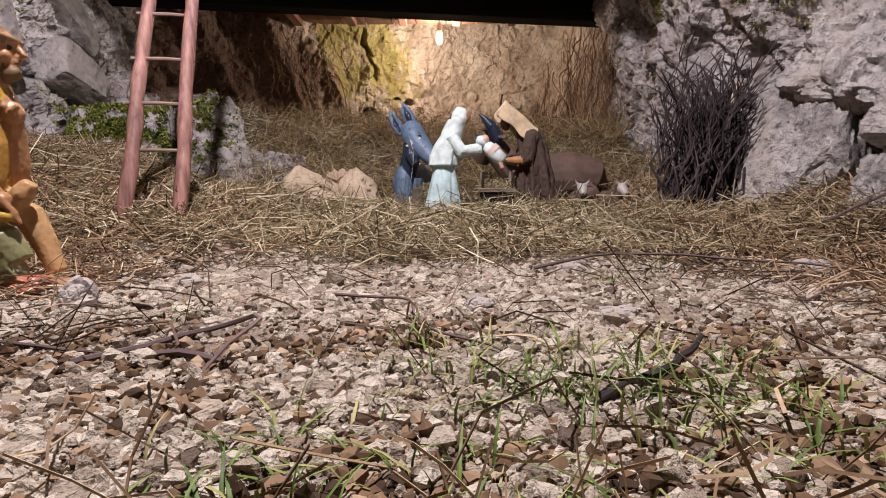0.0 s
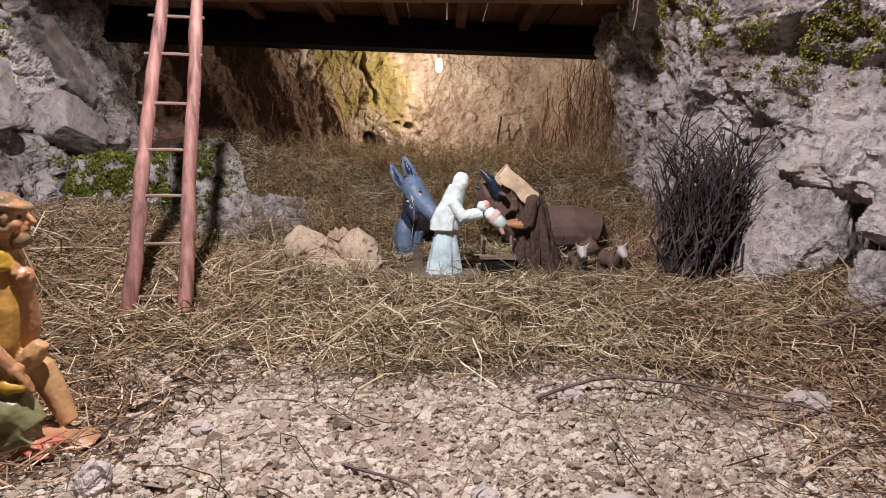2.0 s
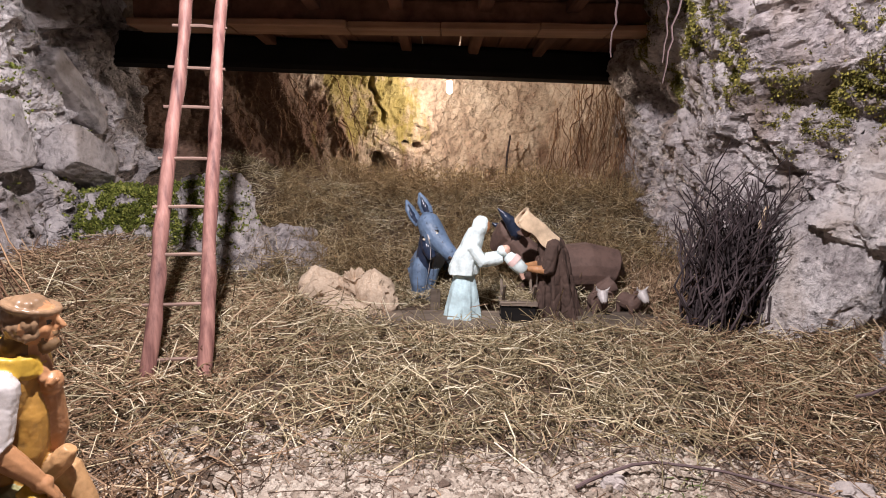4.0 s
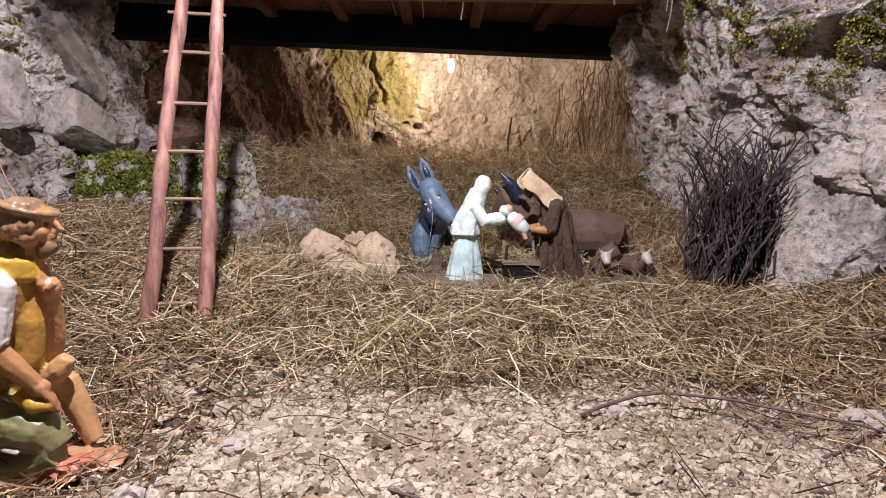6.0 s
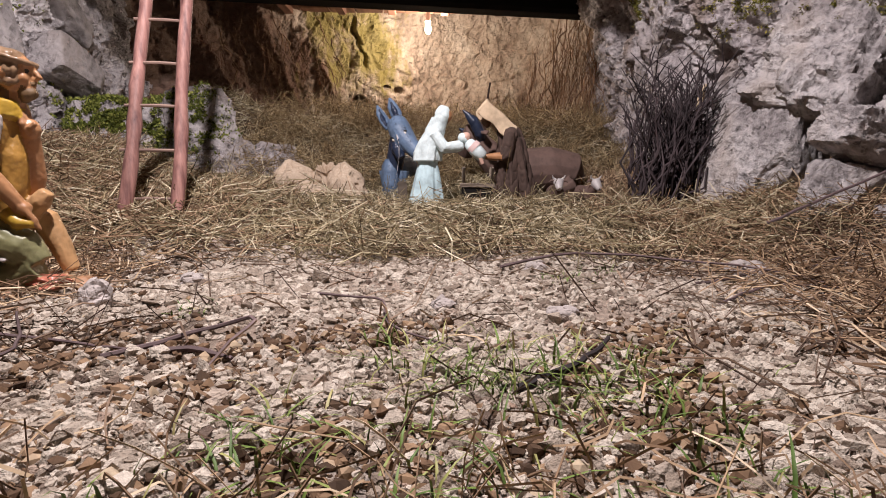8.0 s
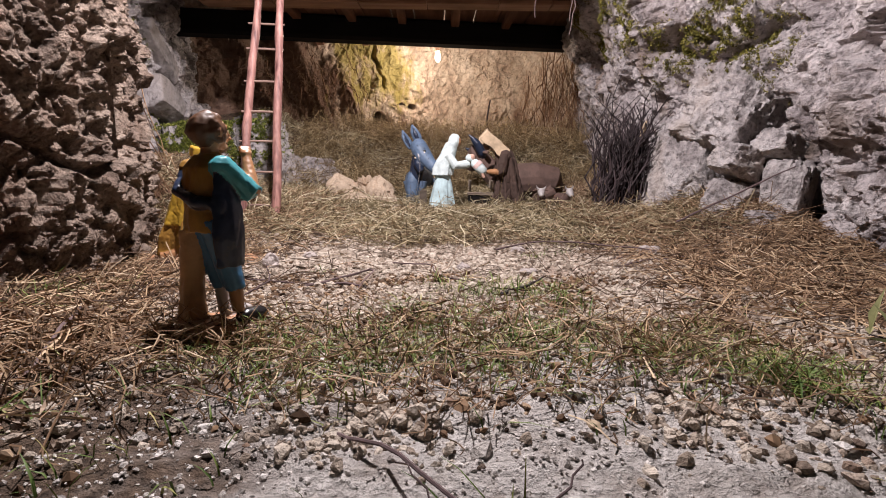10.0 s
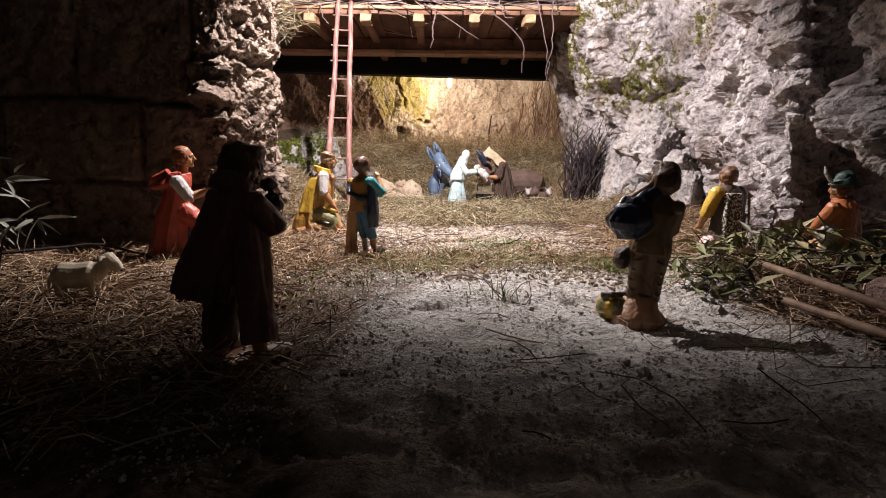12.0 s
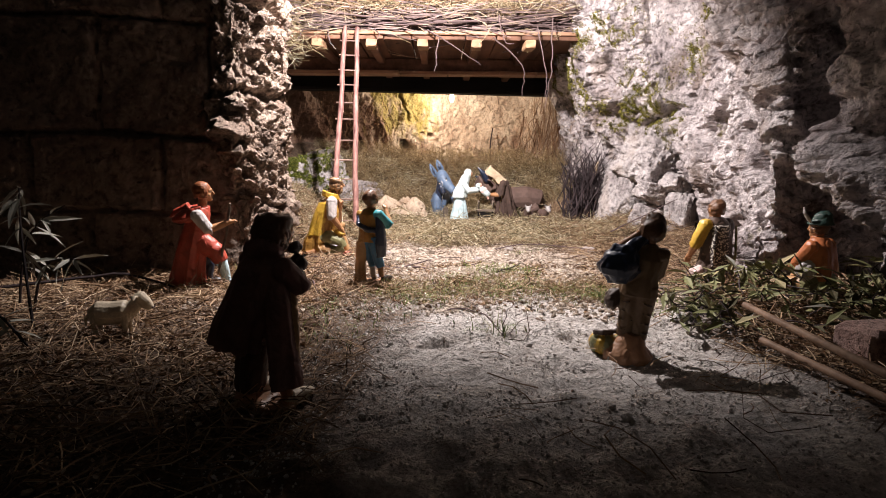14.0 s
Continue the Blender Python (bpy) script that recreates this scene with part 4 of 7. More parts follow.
def standing_boy():
    s = Solid()
    plinth(s, PLINTH, 0.05, 0.06, 0.012, 2.0)
    s.robe(TAN, [(-0.036, -0.012, 0.0, 0.022, 0.024), (-0.034, -0.012, 0.05, 0.017, 0.019), (-0.032, -0.01, 0.1, 0.018, 0.018), (-0.028, -0.008, 0.15, 0.02, 0.02)], 5, 0.16, 16)
    s.tube(BLUE, [(0.018, 0.0, 0.17), (0.022, 0.012, 0.11), (0.03, 0.02, 0.06)], [0.027, 0.021, 0.016], 11)
    s.tube(BLUE, [(-0.014, 0.0, 0.17), (-0.012, 0.016, 0.11), (-0.008, 0.02, 0.06)], [0.024, 0.02, 0.015], 11)
    s.tube(SKIN, [(0.03, 0.02, 0.06), (0.034, 0.02, 0.026)], [0.012, 0.009], 8)
    s.tube(WHITE, [(-0.008, 0.02, 0.06), (-0.004, 0.022, 0.02)], [0.012, 0.01], 8)
    s.ball(BLACK, (0.04, 0.042, 0.018), (0.013, 0.032, 0.011), 10)
    s.ball(WHITE, (-0.002, 0.042, 0.018), (0.012, 0.03, 0.01), 10)
    s.robe(OCHRE, [(0, 0, 0.15, 0.042, 0.034), (0, -0.002, 0.18, 0.038, 0.03), (0, -0.002, 0.215, 0.04, 0.03), (0, 0, 0.245, 0.04, 0.028), (0, 0.004, 0.265, 0.02, 0.018)], 4, 0.1, 18)
    s.tube(NAVY, [(-0.04, -0.012, 0.235), (-0.02, -0.034, 0.21), (0.02, -0.034, 0.195), (0.05, -0.012, 0.19)], [0.008, 0.009, 0.01, 0.011], 9)
    s.robe(NAVY, [(0.054, 0.0, 0.1, 0.009, 0.022), (0.054, 0.0, 0.14, 0.011, 0.026), (0.05, 0.0, 0.2, 0.01, 0.024), (0.044, 0.0, 0.24, 0.008, 0.016)], 3, 0.2, 14)
    arm(s, TEAL, SKIN, (0.04, 0.0, 0.245), (0.062, 0.035, 0.205), (0.03, 0.05, 0.26), 0.015)
    arm(s, OCHRE, SKIN, (-0.04, 0.0, 0.24), (-0.045, 0.035, 0.2), (0.0, 0.055, 0.205), 0.014)
    s.ball(HAIR, (0, 0.0, 0.3), (0.025, 0.025, 0.026), 12, bumps=0.15)
    head(s, (0, 0.012, 0.298), SKIN, HAIR, 0.024)
    return s


place(standing_boy(), "standing_boy_figurine", -0.37, 0.13, -35, "standing painted plaster boy in yellow vest and blue trousers")


def caped_shepherd():
    s = Solid()
    plinth(s, PLINTH, 0.055, 0.075, 0.012, 4.0)
    s.tube(RED, [(0.015, 0.0, 0.16), (0.02, 0.045, 0.125), (0.022, 0.062, 0.09)], [0.036, 0.032, 0.024], 12)
    s.tube(CLOTH_BLUE, [(0.022, 0.06, 0.095), (0.022, 0.07, 0.055), (0.022, 0.078, 0.022)], [0.02, 0.017, 0.013], 10)
    s.ball(BLACK, (0.024, 0.092, 0.014), (0.014, 0.034, 0.012), 10)
    s.tube(NAVY, [(-0.016, -0.01, 0.14), (-0.02, 0.02, 0.07), (-0.02, 0.01, 0.02)], [0.026, 0.02, 0.016], 10)
    s.ball(BLACK, (-0.02, 0.03, 0.014), (0.014, 0.032, 0.012), 10)
    s.robe(RED, [(0, -0.05, 0.012, 0.055, 0.055), (0, -0.042, 0.07, 0.054, 0.052), (0, -0.028, 0.14, 0.05, 0.048), (0, -0.012, 0.2, 0.05, 0.042), (0, 0.0, 0.25, 0.052, 0.036), (0, 0.005, 0.275, 0.04, 0.03)], 6, 0.16, 26)
    for k in range(4):
        s.tube(RED, [(0.045 * math.cos(t), -0.002 + 0.045 * math.sin(t) - 0.008 * k, 0.272 - 0.009 * k + 0.012 * math.sin(t)) for t in [math.pi * 0.9 + i * math.pi * 1.2 / 10 for i in range(11)]], [0.008 + 0.002 * k] * 11, 7)
    s.tube(RED, [(-0.02, -0.03, 0.27), (-0.03, -0.075, 0.25), (-0.035, -0.095, 0.235)], [0.02, 0.014, 0.003], 8)
    arm(s, WHITE, SKIN, (0.05, 0.0, 0.25), (0.055, 0.03, 0.205), (0.04, 0.09, 0.225), 0.018)
    s.tube(OLD_WOOD, [(0.042, 0.05, 0.05), (0.04, 0.085, 0.2), (0.042, 0.1, 0.29)], [0.004, 0.005, 0.005], 7)
    s.ball(AUBURN, (0, 0.012, 0.332), (0.0285, 0.03, 0.027), 16, bumps=0.1)
    head(s, (0, 0.018, 0.322), SKIN, AUBURN, 0.027)
    return s


place(caped_shepherd(), "caped_shepherd_figurine", -0.935, 0.09, -72, "painted plaster shepherd in a red cape holding a staff", tilt=4.0, size=1.0)


def cloaked_man():
    s = Solid()
    plinth(s, PLINTH, 0.065, 0.055, 0.012, 1.0)
    s.robe(DARK_BROWN, [(-0.04, -0.004, 0.012, 0.027, 0.03), (-0.04, -0.002, 0.06, 0.029, 0.032), (-0.032, 0.0, 0.12, 0.032, 0.034), (-0.02, 0.0, 0.2, 0.034, 0.034)], 5, 0.14, 18)
    s.robe(MAROON, [(0.05, 0.004, 0.042, 0.027, 0.034), (0.046, 0.002, 0.1, 0.026, 0.032), (0.032, 0.0, 0.17, 0.026, 0.03), (0.022, 0.0, 0.24, 0.024, 0.028)], 4, 0.18, 18)
    s.tube(TAN, [(0.066, 0.012, 0.06), (0.06, 0.018, 0.13), (0.046, 0.022, 0.2), (0.036, 0.022, 0.25)], [0.008, 0.009, 0.009, 0.006], 8)
    s.tube(SKIN, [(0.044, 0.006, 0.05), (0.046, 0.012, 0.014)], [0.014, 0.011], 9)
    s.ball(CREAM, (-0.022, 0.03, 0.016), (0.017, 0.04, 0.013), 10)
    s.ball(CREAM, (0.052, 0.036, 0.014), (0.016, 0.036, 0.012), 10)
    # cape hangs from the shoulders and flares behind, its hem above the calves
    s.robe(MAROON, [(-0.042, -0.04, 0.105, 0.058, 0.034), (-0.034, -0.032, 0.15, 0.056, 0.038), (-0.02, -0.02, 0.2, 0.052, 0.04), (-0.004, -0.006, 0.26, 0.05, 0.04), (0.0, 0.0, 0.285, 0.03, 0.028)], 7, 0.2, 30)
    arm(s, MAROON, DARK_BROWN, (0.045, 0.0, 0.262), (0.055, 0.035, 0.225), (0.018, 0.054, 0.252), 0.018)
    arm(s, MAROON, DARK_BROWN, (-0.048, 0.0, 0.262), (-0.05, 0.04, 0.225), (0.004, 0.056, 0.264), 0.018)
    s.ball(DARK_BROWN, (0.014, 0.064, 0.258), (0.015, 0.017, 0.015), 10, bumps=0.2)
    s.ball(DARK_BROWN, (0.008, 0.057, 0.29), (0.013, 0.017, 0.012), 10, bumps=0.2)
    s.ball(MAROON, (0, -0.004, 0.296), (0.036, 0.036, 0.026), 14, bumps=0.2)
    head(s, (0.002, 0.012, 0.318), SKIN, HAIR, 0.032)
    s.robe(HAIR, [(0.002, 0.01, 0.332, 0.032, 0.034), (0.002, 0.014, 0.348, 0.032, 0.035), (0.002, 0.012, 0.354, 0.026, 0.029)], 3, 0.06, 18)
    return s


place(cloaked_man(), "cloaked_man_figurine", -0.435, -0.81, -35, "painted plaster man in a dark maroon cloak", tilt=4.0, size=0.93)


def sack_bearer():
    s = Solid()
    s.robe(PLINTH, [(0.01, 0, -0.03, 0.055, 0.058), (0.01, 0, 0.012, 0.052, 0.055), (0.012, 0, 0.035, 0.036, 0.04), (0.014, 0, 0.06, 0.024, 0.026)], 3, 0.2, 24, 2.0)
    for k in (-1, 1):
        s.tube(UMBER, [(0.013 * k + 0.008, 0, 0.175), (0.014 * k + 0.01, 0.006, 0.11), (0.014 * k + 0.012, 0.0, 0.05)], [0.029, 0.024, 0.02], 12)
        s.ball(TAN, (0.018 * k + 0.012, 0.022, 0.044), (0.014, 0.03, 0.012), 10)
    for k in range(5):
        s.tube(DARK_BROWN, [(0.036 * math.cos(t) + 0.01, 0.03 * math.sin(t), 0.07 + 0.022 * k + 0.004 * math.sin(3 * t)) for t in [i * math.pi / 6 for i in range(13)]], 0.0012, 5)
    s.robe(UMBER, [(0.006, 0, 0.15, 0.044, 0.036), (0.006, 0, 0.19, 0.038, 0.031), (0.006, 0, 0.235, 0.043, 0.032), (0.006, 0.002, 0.27, 0.024, 0.022)], 5, 0.1, 20)
    s.ball(NAVY, (-0.045, -0.04, 0.22), (0.044, 0.036, 0.046), 16, bumps=0.3)
    s.tube(NAVY, [(-0.03, -0.036, 0.25), (-0.012, -0.026, 0.275), (0.006, -0.012, 0.285)], [0.02, 0.014, 0.011], 9)
    s.ball(DARK_BROWN, (-0.045, 0.0, 0.13), (0.02, 0.024, 0.026), 10, bumps=0.3)
    arm(s, UMBER, SKIN, (-0.036, 0.0, 0.25), (-0.064, -0.004, 0.238), (-0.016, -0.012, 0.29), 0.014)
    arm(s, UMBER, SKIN, (0.042, 0.0, 0.25), (0.044, 0.03, 0.2), (0.014, 0.055, 0.185), 0.015)
    for k in range(10):
        a = 2 * math.pi * k / 10
        s.ball(YELLOW if k % 2 else OLIVE, (-0.044 + 0.016 * math.cos(a), 0.006 + 0.016 * math.sin(a), 0.018), (0.022, 0.022, 0.026), 10)
    s.tube(DARK_BROWN, [(-0.072, -0.006, 0.042), (-0.052, -0.016, 0.05), (-0.03, 0.0, 0.052), (-0.015, 0.0, 0.06)], 0.0065, 7)
    s.ball(HAIR, (0.012, -0.006, 0.302), (0.03, 0.03, 0.03), 14, bumps=0.15)
    head(s, (0.012, 0.012, 0.308), SKIN, HAIR, 0.027)
    return s


place(sack_bearer(), "sack_bearer_figurine", 0.31, -0.485, -20, "painted plaster boy carrying a blue sack on his shoulder", tilt=7.0, size=1.02)


def seated_woman():
    s = Solid()
    plinth(s, PLINTH, 0.06, 0.07, 0.014, 5.0)
    s.robe(DARK_BROWN, [(0, 0, 0.005, 0.058, 0.062), (0, 0, 0.05, 0.056, 0.056), (0, -0.005, 0.1, 0.048, 0.046), (0, -0.005, 0.16, 0.052, 0.04), (0, 0, 0.205, 0.046, 0.032), (0, 0.004, 0.225, 0.022, 0.02)], 5, 0.14, 22)
    pale, nt, b = material("speckled_cloth")
    dots = noise_at(nt, 170.0, 2, 0.5)
    spots = ramp(nt, dots.outputs["Fac"], [(0.53, (0.035, 0.025, 0.022)), (0.57, (0.62, 0.56, 0.48))])
    nt.links.new(spots.outputs["Color"], b.inputs["Base Color"])
    b.inputs["Roughness"].default_value = 0.6
    s.robe(pale, [(-0.01, -0.028, 0.07, 0.036, 0.026), (-0.01, -0.03, 0.13, 0.038, 0.022), (-0.006, -0.022, 0.2, 0.034, 0.02)], 4, 0.12, 16)
    s.tube(OLIVE, [(0.03, -0.045, 0.02), (0.036, -0.048, 0.11), (0.044, -0.035, 0.2)], 0.0045, 6)
    arm(s, YELLOW, SKIN, (-0.046, 0, 0.2), (-0.066, 0.015, 0.14), (-0.05, 0.05, 0.1), 0.018)
    arm(s, DARK_BROWN, SKIN, (0.046, 0, 0.2), (0.062, 0.015, 0.14), (0.04, 0.05, 0.1), 0.018)
    s.ball(CLOTH_PINK, (-0.06, 0.01, 0.05), (0.022, 0.024, 0.02), 10, bumps=0.3)
    head(s, (0, 0.008, 0.25), SKIN, HAIR, 0.025)
    return s


place(seated_woman(), "seated_woman_figurine", 0.835, 0.13, 20, "seated painted plaster woman with yellow sleeves and patterned shawl", size=1.08)


def seated_man():
    s = Solid()
    plinth(s, PLINTH, 0.06, 0.065, 0.04, 6.0)
    s.robe(OLIVE, [(0, 0, 0.03, 0.055, 0.05), (0, 0, 0.08, 0.056, 0.05), (0, 0, 0.11, 0.048, 0.044)], 4, 0.12, 18)
    s.robe(ORANGE, [(0, 0, 0.09, 0.052, 0.046), (0, 0, 0.14, 0.055, 0.046), (0, 0.0, 0.19, 0.05, 0.038), (0, 0.004, 0.215, 0.024, 0.022)], 5, 0.12, 20)
    s.ball(WHITE, (-0.05, 0.01, 0.12), (0.024, 0.03, 0.036), 10, bumps=0.25)
    arm(s, ORANGE, SKIN, (-0.05, 0, 0.19), (-0.055, 0.03, 0.14), (-0.02, 0.065, 0.12), 0.017)
    arm(s, ORANGE, SKIN, (0.05, 0, 0.19), (0.058, 0.03, 0.13), (0.03, 0.06, 0.1), 0.017)
    for k in (-1, 1):
        s.tube(TAN, [(0.025 * k, 0.02, 0.07), (0.03 * k, 0.075, 0.075), (0.032 * k, 0.08, 0.015)], [0.022, 0.018, 0.014], 10)
    head(s, (0, 0.01, 0.24), SKIN, HAIR, 0.024)
    s.tube(WHITE, [(-0.03, 0.02, 0.26), (-0.044, 0.03, 0.285), (-0.046, 0.034, 0.305)], [0.006, 0.007, 0.002], 7, 0.5)
    s.robe(GREEN, [(0, 0.005, 0.252, 0.034, 0.037), (0, 0.005, 0.258, 0.032, 0.035), (0, 0.0, 0.264, 0.028, 0.028), (0, -0.002, 0.285, 0.022, 0.022), (0, -0.004, 0.294, 0.008, 0.008)], 3, 0.1, 18)
    return s


place(seated_man(), "seated_man_figurine", 0.965, -0.2, 30, "seated painted plaster man in orange vest and green hat", z=level(0.965, -0.2) - 0.03, size=0.96)


def quadruped(s, fur, length, h, r, legs=True, face=None, droop=0.5):
    """Four-legged figure, body along y, head at +y, muzzle forward and down."""
    L = length / 2
    s.tube(fur, [(0, -L, h * 0.92), (0, -L * 0.6, h), (0, 0, h * 0.97), (0, L * 0.6, h), (0, L, h * 0.96)], [r * 0.6, r * 1.05, r, r * 1.05, r * 0.7], 14)
    s.tube(fur, [(0, L * 0.7, h), (0, L * 1.1, h * 1.25), (0, L * 1.3, h * 1.4)], [r * 0.8, r * 0.6, r * 0.5], 12)
    y, z = L * 1.3, h * 1.5
    s.tube(face or fur, [(0, y - r * 0.3, z + r * 0.2), (0, y + r * 0.1, z + r * 0.15), (0, y + r * 0.6, z - r * droop), (0, y + r * 0.9, z - r * 2 * droop), (0, y + r, z - r * 2.3 * droop)], [r * 0.34, r * 0.64, r * 0.5, r * 0.36, r * 0.2], 12)
    for k in (-1, 1):
        s.tube(fur, [(k * r * 0.35, y, z + r * 0.3), (k * r * 0.85, y - r * 0.1, z + r * 0.42), (k * r * 1.25, y, z + r * 0.15)], [r * 0.16, r * 0.26, r * 0.08], 7, 0.6)
        s.ball(BLACK, (k * r * 0.42, y + r * 0.42, z - r * 0.1), r * 0.1, 6)
        s.ball(DARK_BROWN, (k * r * 0.16, y + r * 1.16, z - r * 2.1 * droop), r * 0.12, 6)
        if legs:
            for q in (-L * 0.72, L * 0.7):
                s.tube(fur, [(k * r * 0.55, q, h * 0.95), (k * r * 0.6, q, h * 0.45), (k * r * 0.6, q + 0.003, 0.0)], [r * 0.45, r * 0.24, r * 0.18], 8)
    if face is WHITE:
        for k in (-1, 1):
            s.tube(WHITE, [(k * r * 0.3, y, z + r * 0.5), (k * r * 0.7, y, z + r * 0.75), (k * r * 0.8, y + r * 0.2, z + r * 1.1)], [r * 0.16, r * 0.13, r * 0.05], 6)
    s.tube(fur, [(0, -L, h), (0, -L - r * 0.4, h * 0.8), (0, -L - r * 0.4, h * 0.5)], [r * 0.2, r * 0.16, r * 0.1], 7)
    return s


place(quadruped(Solid(), CREAM, 0.11, 0.07, 0.034, droop=0.35), "sheep_figurine", -0.92, -0.45, -78, "cream painted sheep figurine standing on brown litter", "sheep figurine", size=0.84, voxel=0.002, folds=0.0)


# ---- the holy family group: dressed moving figures ----
def robed_woman():
    s = Solid()
    s.robe(CLOTH_BLUE, [(0, 0, 0.0, 0.052, 0.058), (0, 0.0, 0.04, 0.05, 0.054), (0, 0.003, 0.09, 0.045, 0.047), (0, 0.004, 0.14, 0.036, 0.036), (0, 0.006, 0.17, 0.04, 0.04)], 6, 0.16, 30)
    s.robe(CLOTH_WHITE, [(0, 0.0, 0.15, 0.052, 0.05), (0, 0.003, 0.18, 0.05, 0.05), (0, 0.014, 0.22, 0.046, 0.042), (0, 0.03, 0.255, 0.04, 0.034), (0, 0.044, 0.28, 0.028, 0.026)], 5, 0.1, 26)
    s.ball(SKIN, (0, 0.066, 0.305), (0.02, 0.022, 0.026), 12)
    s.ball(CLOTH_WHITE, (0, 0.055, 0.307), (0.027, 0.029, 0.034), 16, bumps=0.12)
    s.robe(CLOTH_WHITE, [(0, 0.018, 0.225, 0.046, 0.034), (0, 0.028, 0.26, 0.038, 0.034), (0, 0.046, 0.3, 0.028, 0.03)], 5, 0.08, 20)
    for k in (-1, 1):
        s.tube(CLOTH_WHITE, [(0.038 * k, 0.025, 0.245), (0.044 * k, 0.06, 0.195), (0.026 * k, 0.1, 0.2), (0.02 * k, 0.122, 0.205)], [0.02, 0.021, 0.02, 0.018], 11)
        s.tube(SKIN, [(0.02 * k, 0.118, 0.205), (0.014 * k, 0.14, 0.208)], [0.009, 0.007], 8)
    return s


place(robed_woman(), "robed_woman_statue", 0.0, 1.69, -90, "dressed statue of a woman in white and pale blue", "statue", 0.082, 0, 0.945, 0.0024, 0.0009)


def robed_man():
    """Bowed forward: the headcloth runs from the brow down to the shoulder blades."""
    s = Solid()
    s.robe(CLOTH_BROWN, [(0, -0.018, 0.0, 0.058, 0.064), (0, -0.016, 0.05, 0.054, 0.058), (0, -0.012, 0.11, 0.052, 0.052), (0, -0.006, 0.17, 0.05, 0.047), (0, 0.002, 0.22, 0.049, 0.044), (0, 0.012, 0.255, 0.044, 0.04), (0, 0.03, 0.28, 0.03, 0.03)], 7, 0.34, 40)
    s.robe(CLOTH_BROWN, [(0, 0.028, 0.02, 0.036, 0.02), (0, 0.03, 0.1, 0.03, 0.018), (0, 0.03, 0.19, 0.03, 0.018)], 5, 0.3, 20)
    s.tube(SKIN, [(0, 0.03, 0.27), (0, 0.06, 0.3)], [0.022, 0.02], 9)
    s.ball(SKIN, (0, 0.078, 0.305), (0.023, 0.025, 0.03), 12)
    s.ball(HAIR, (0, 0.088, 0.284), (0.02, 0.018, 0.024), 10, bumps=0.4)
    s.tube(SKIN, [(0, 0.1, 0.32), (0, 0.112, 0.306), (0, 0.1, 0.3)], [0.005, 0.006, 0.005], 7)
    # cloth folded square over head and back
    down, way = Vector((0, 0.62, -0.78)), Vector((0, -0.76, -0.64))
    shell = []
    for i in range(9):
        c = Vector((0, 0.088, 0.35)) + way * (0.135 * i / 8) + down * (0.0015 * math.sin(1.2 * i))
        line = []
        for x, d in ((-0.041, 0.054), (-0.041, 0.03), (-0.039, 0.012), (-0.03, 0.002), (0, 0.0), (0.03, 0.002), (0.039, 0.012), (0.041, 0.03), (0.041, 0.054), (0.035, 0.054), (0.034, 0.014), (0.026, 0.008), (0, 0.006), (-0.026, 0.008), (-0.034, 0.014), (-0.035, 0.054)):
            line.append(c + Vector((x * (1 + 0.04 * math.sin(i)), 0, 0)) + down * d * (1 + 0.05 * math.sin(1.3 * i)))
        shell.append(line)
    s.rings(CLOTH_TAN, shell)
    s.tube(CLOTH_TAN, [Vector((x, 0.088, 0.352)) + down * (0.05 * (x / 0.041) ** 4) for x in [-0.041 + 0.0082 * k for k in range(11)]], 0.0045, 6)
    for k in (-1, 1):
        arm(s, CLOTH_BROWN, SKIN, (0.044 * k, 0.012, 0.235), (0.054 * k, 0.03, 0.165), (0.026 * k, 0.085, 0.165), 0.019)
    s.tube(OLD_WOOD, [(0.058, 0.04, 0.0), (0.058, 0.034, 0.12), (0.056, 0.034, 0.2), (0.054, 0.036, 0.245)], 0.0045, 7)
    return s


place(robed_man(), "robed_man_statue", 0.283, 1.715, 92, "dressed statue of a bearded man in brown with tan headcloth", "statue", 0.078, 0, 0.985, 0.0026, 0.003)


def infant():
    s = Solid()
    s.tube(CLOTH_WHITE, [(0, -0.055, 0), (0, -0.045, 0.0), (0, -0.01, 0.002), (0, 0.02, 0.004), (0, 0.026, 0.005)], [0.006, 0.02, 0.023, 0.018, 0.01], 14)
    s.tube(CLOTH_PINK, [(0, -0.012, 0.004), (0, 0.006, 0.005)], [0.0245, 0.023], 14)
    s.ball(BABY, (0, 0.038, 0.012), (0.015, 0.016, 0.017), 12)
    s.ball(CLOTH_WHITE, (0, 0.042, 0.004), (0.018, 0.019, 0.017), 12, bumps=0.15)
    s.tube(BABY, [(0.01, -0.04, -0.006), (0.012, -0.06, -0.022)], [0.008, 0.006], 7)
    s.tube(BABY, [(-0.01, -0.04, -0.006), (-0.012, -0.062, -0.018)], [0.008, 0.006], 7)
    return s


tagged(infant().thing("infant_statue", pose(0.147, 1.662, 0.268, 40, 0, 84) @ Matrix.Scale(0.98, 4)), "swaddled baby figure held by the two statues", "statue")


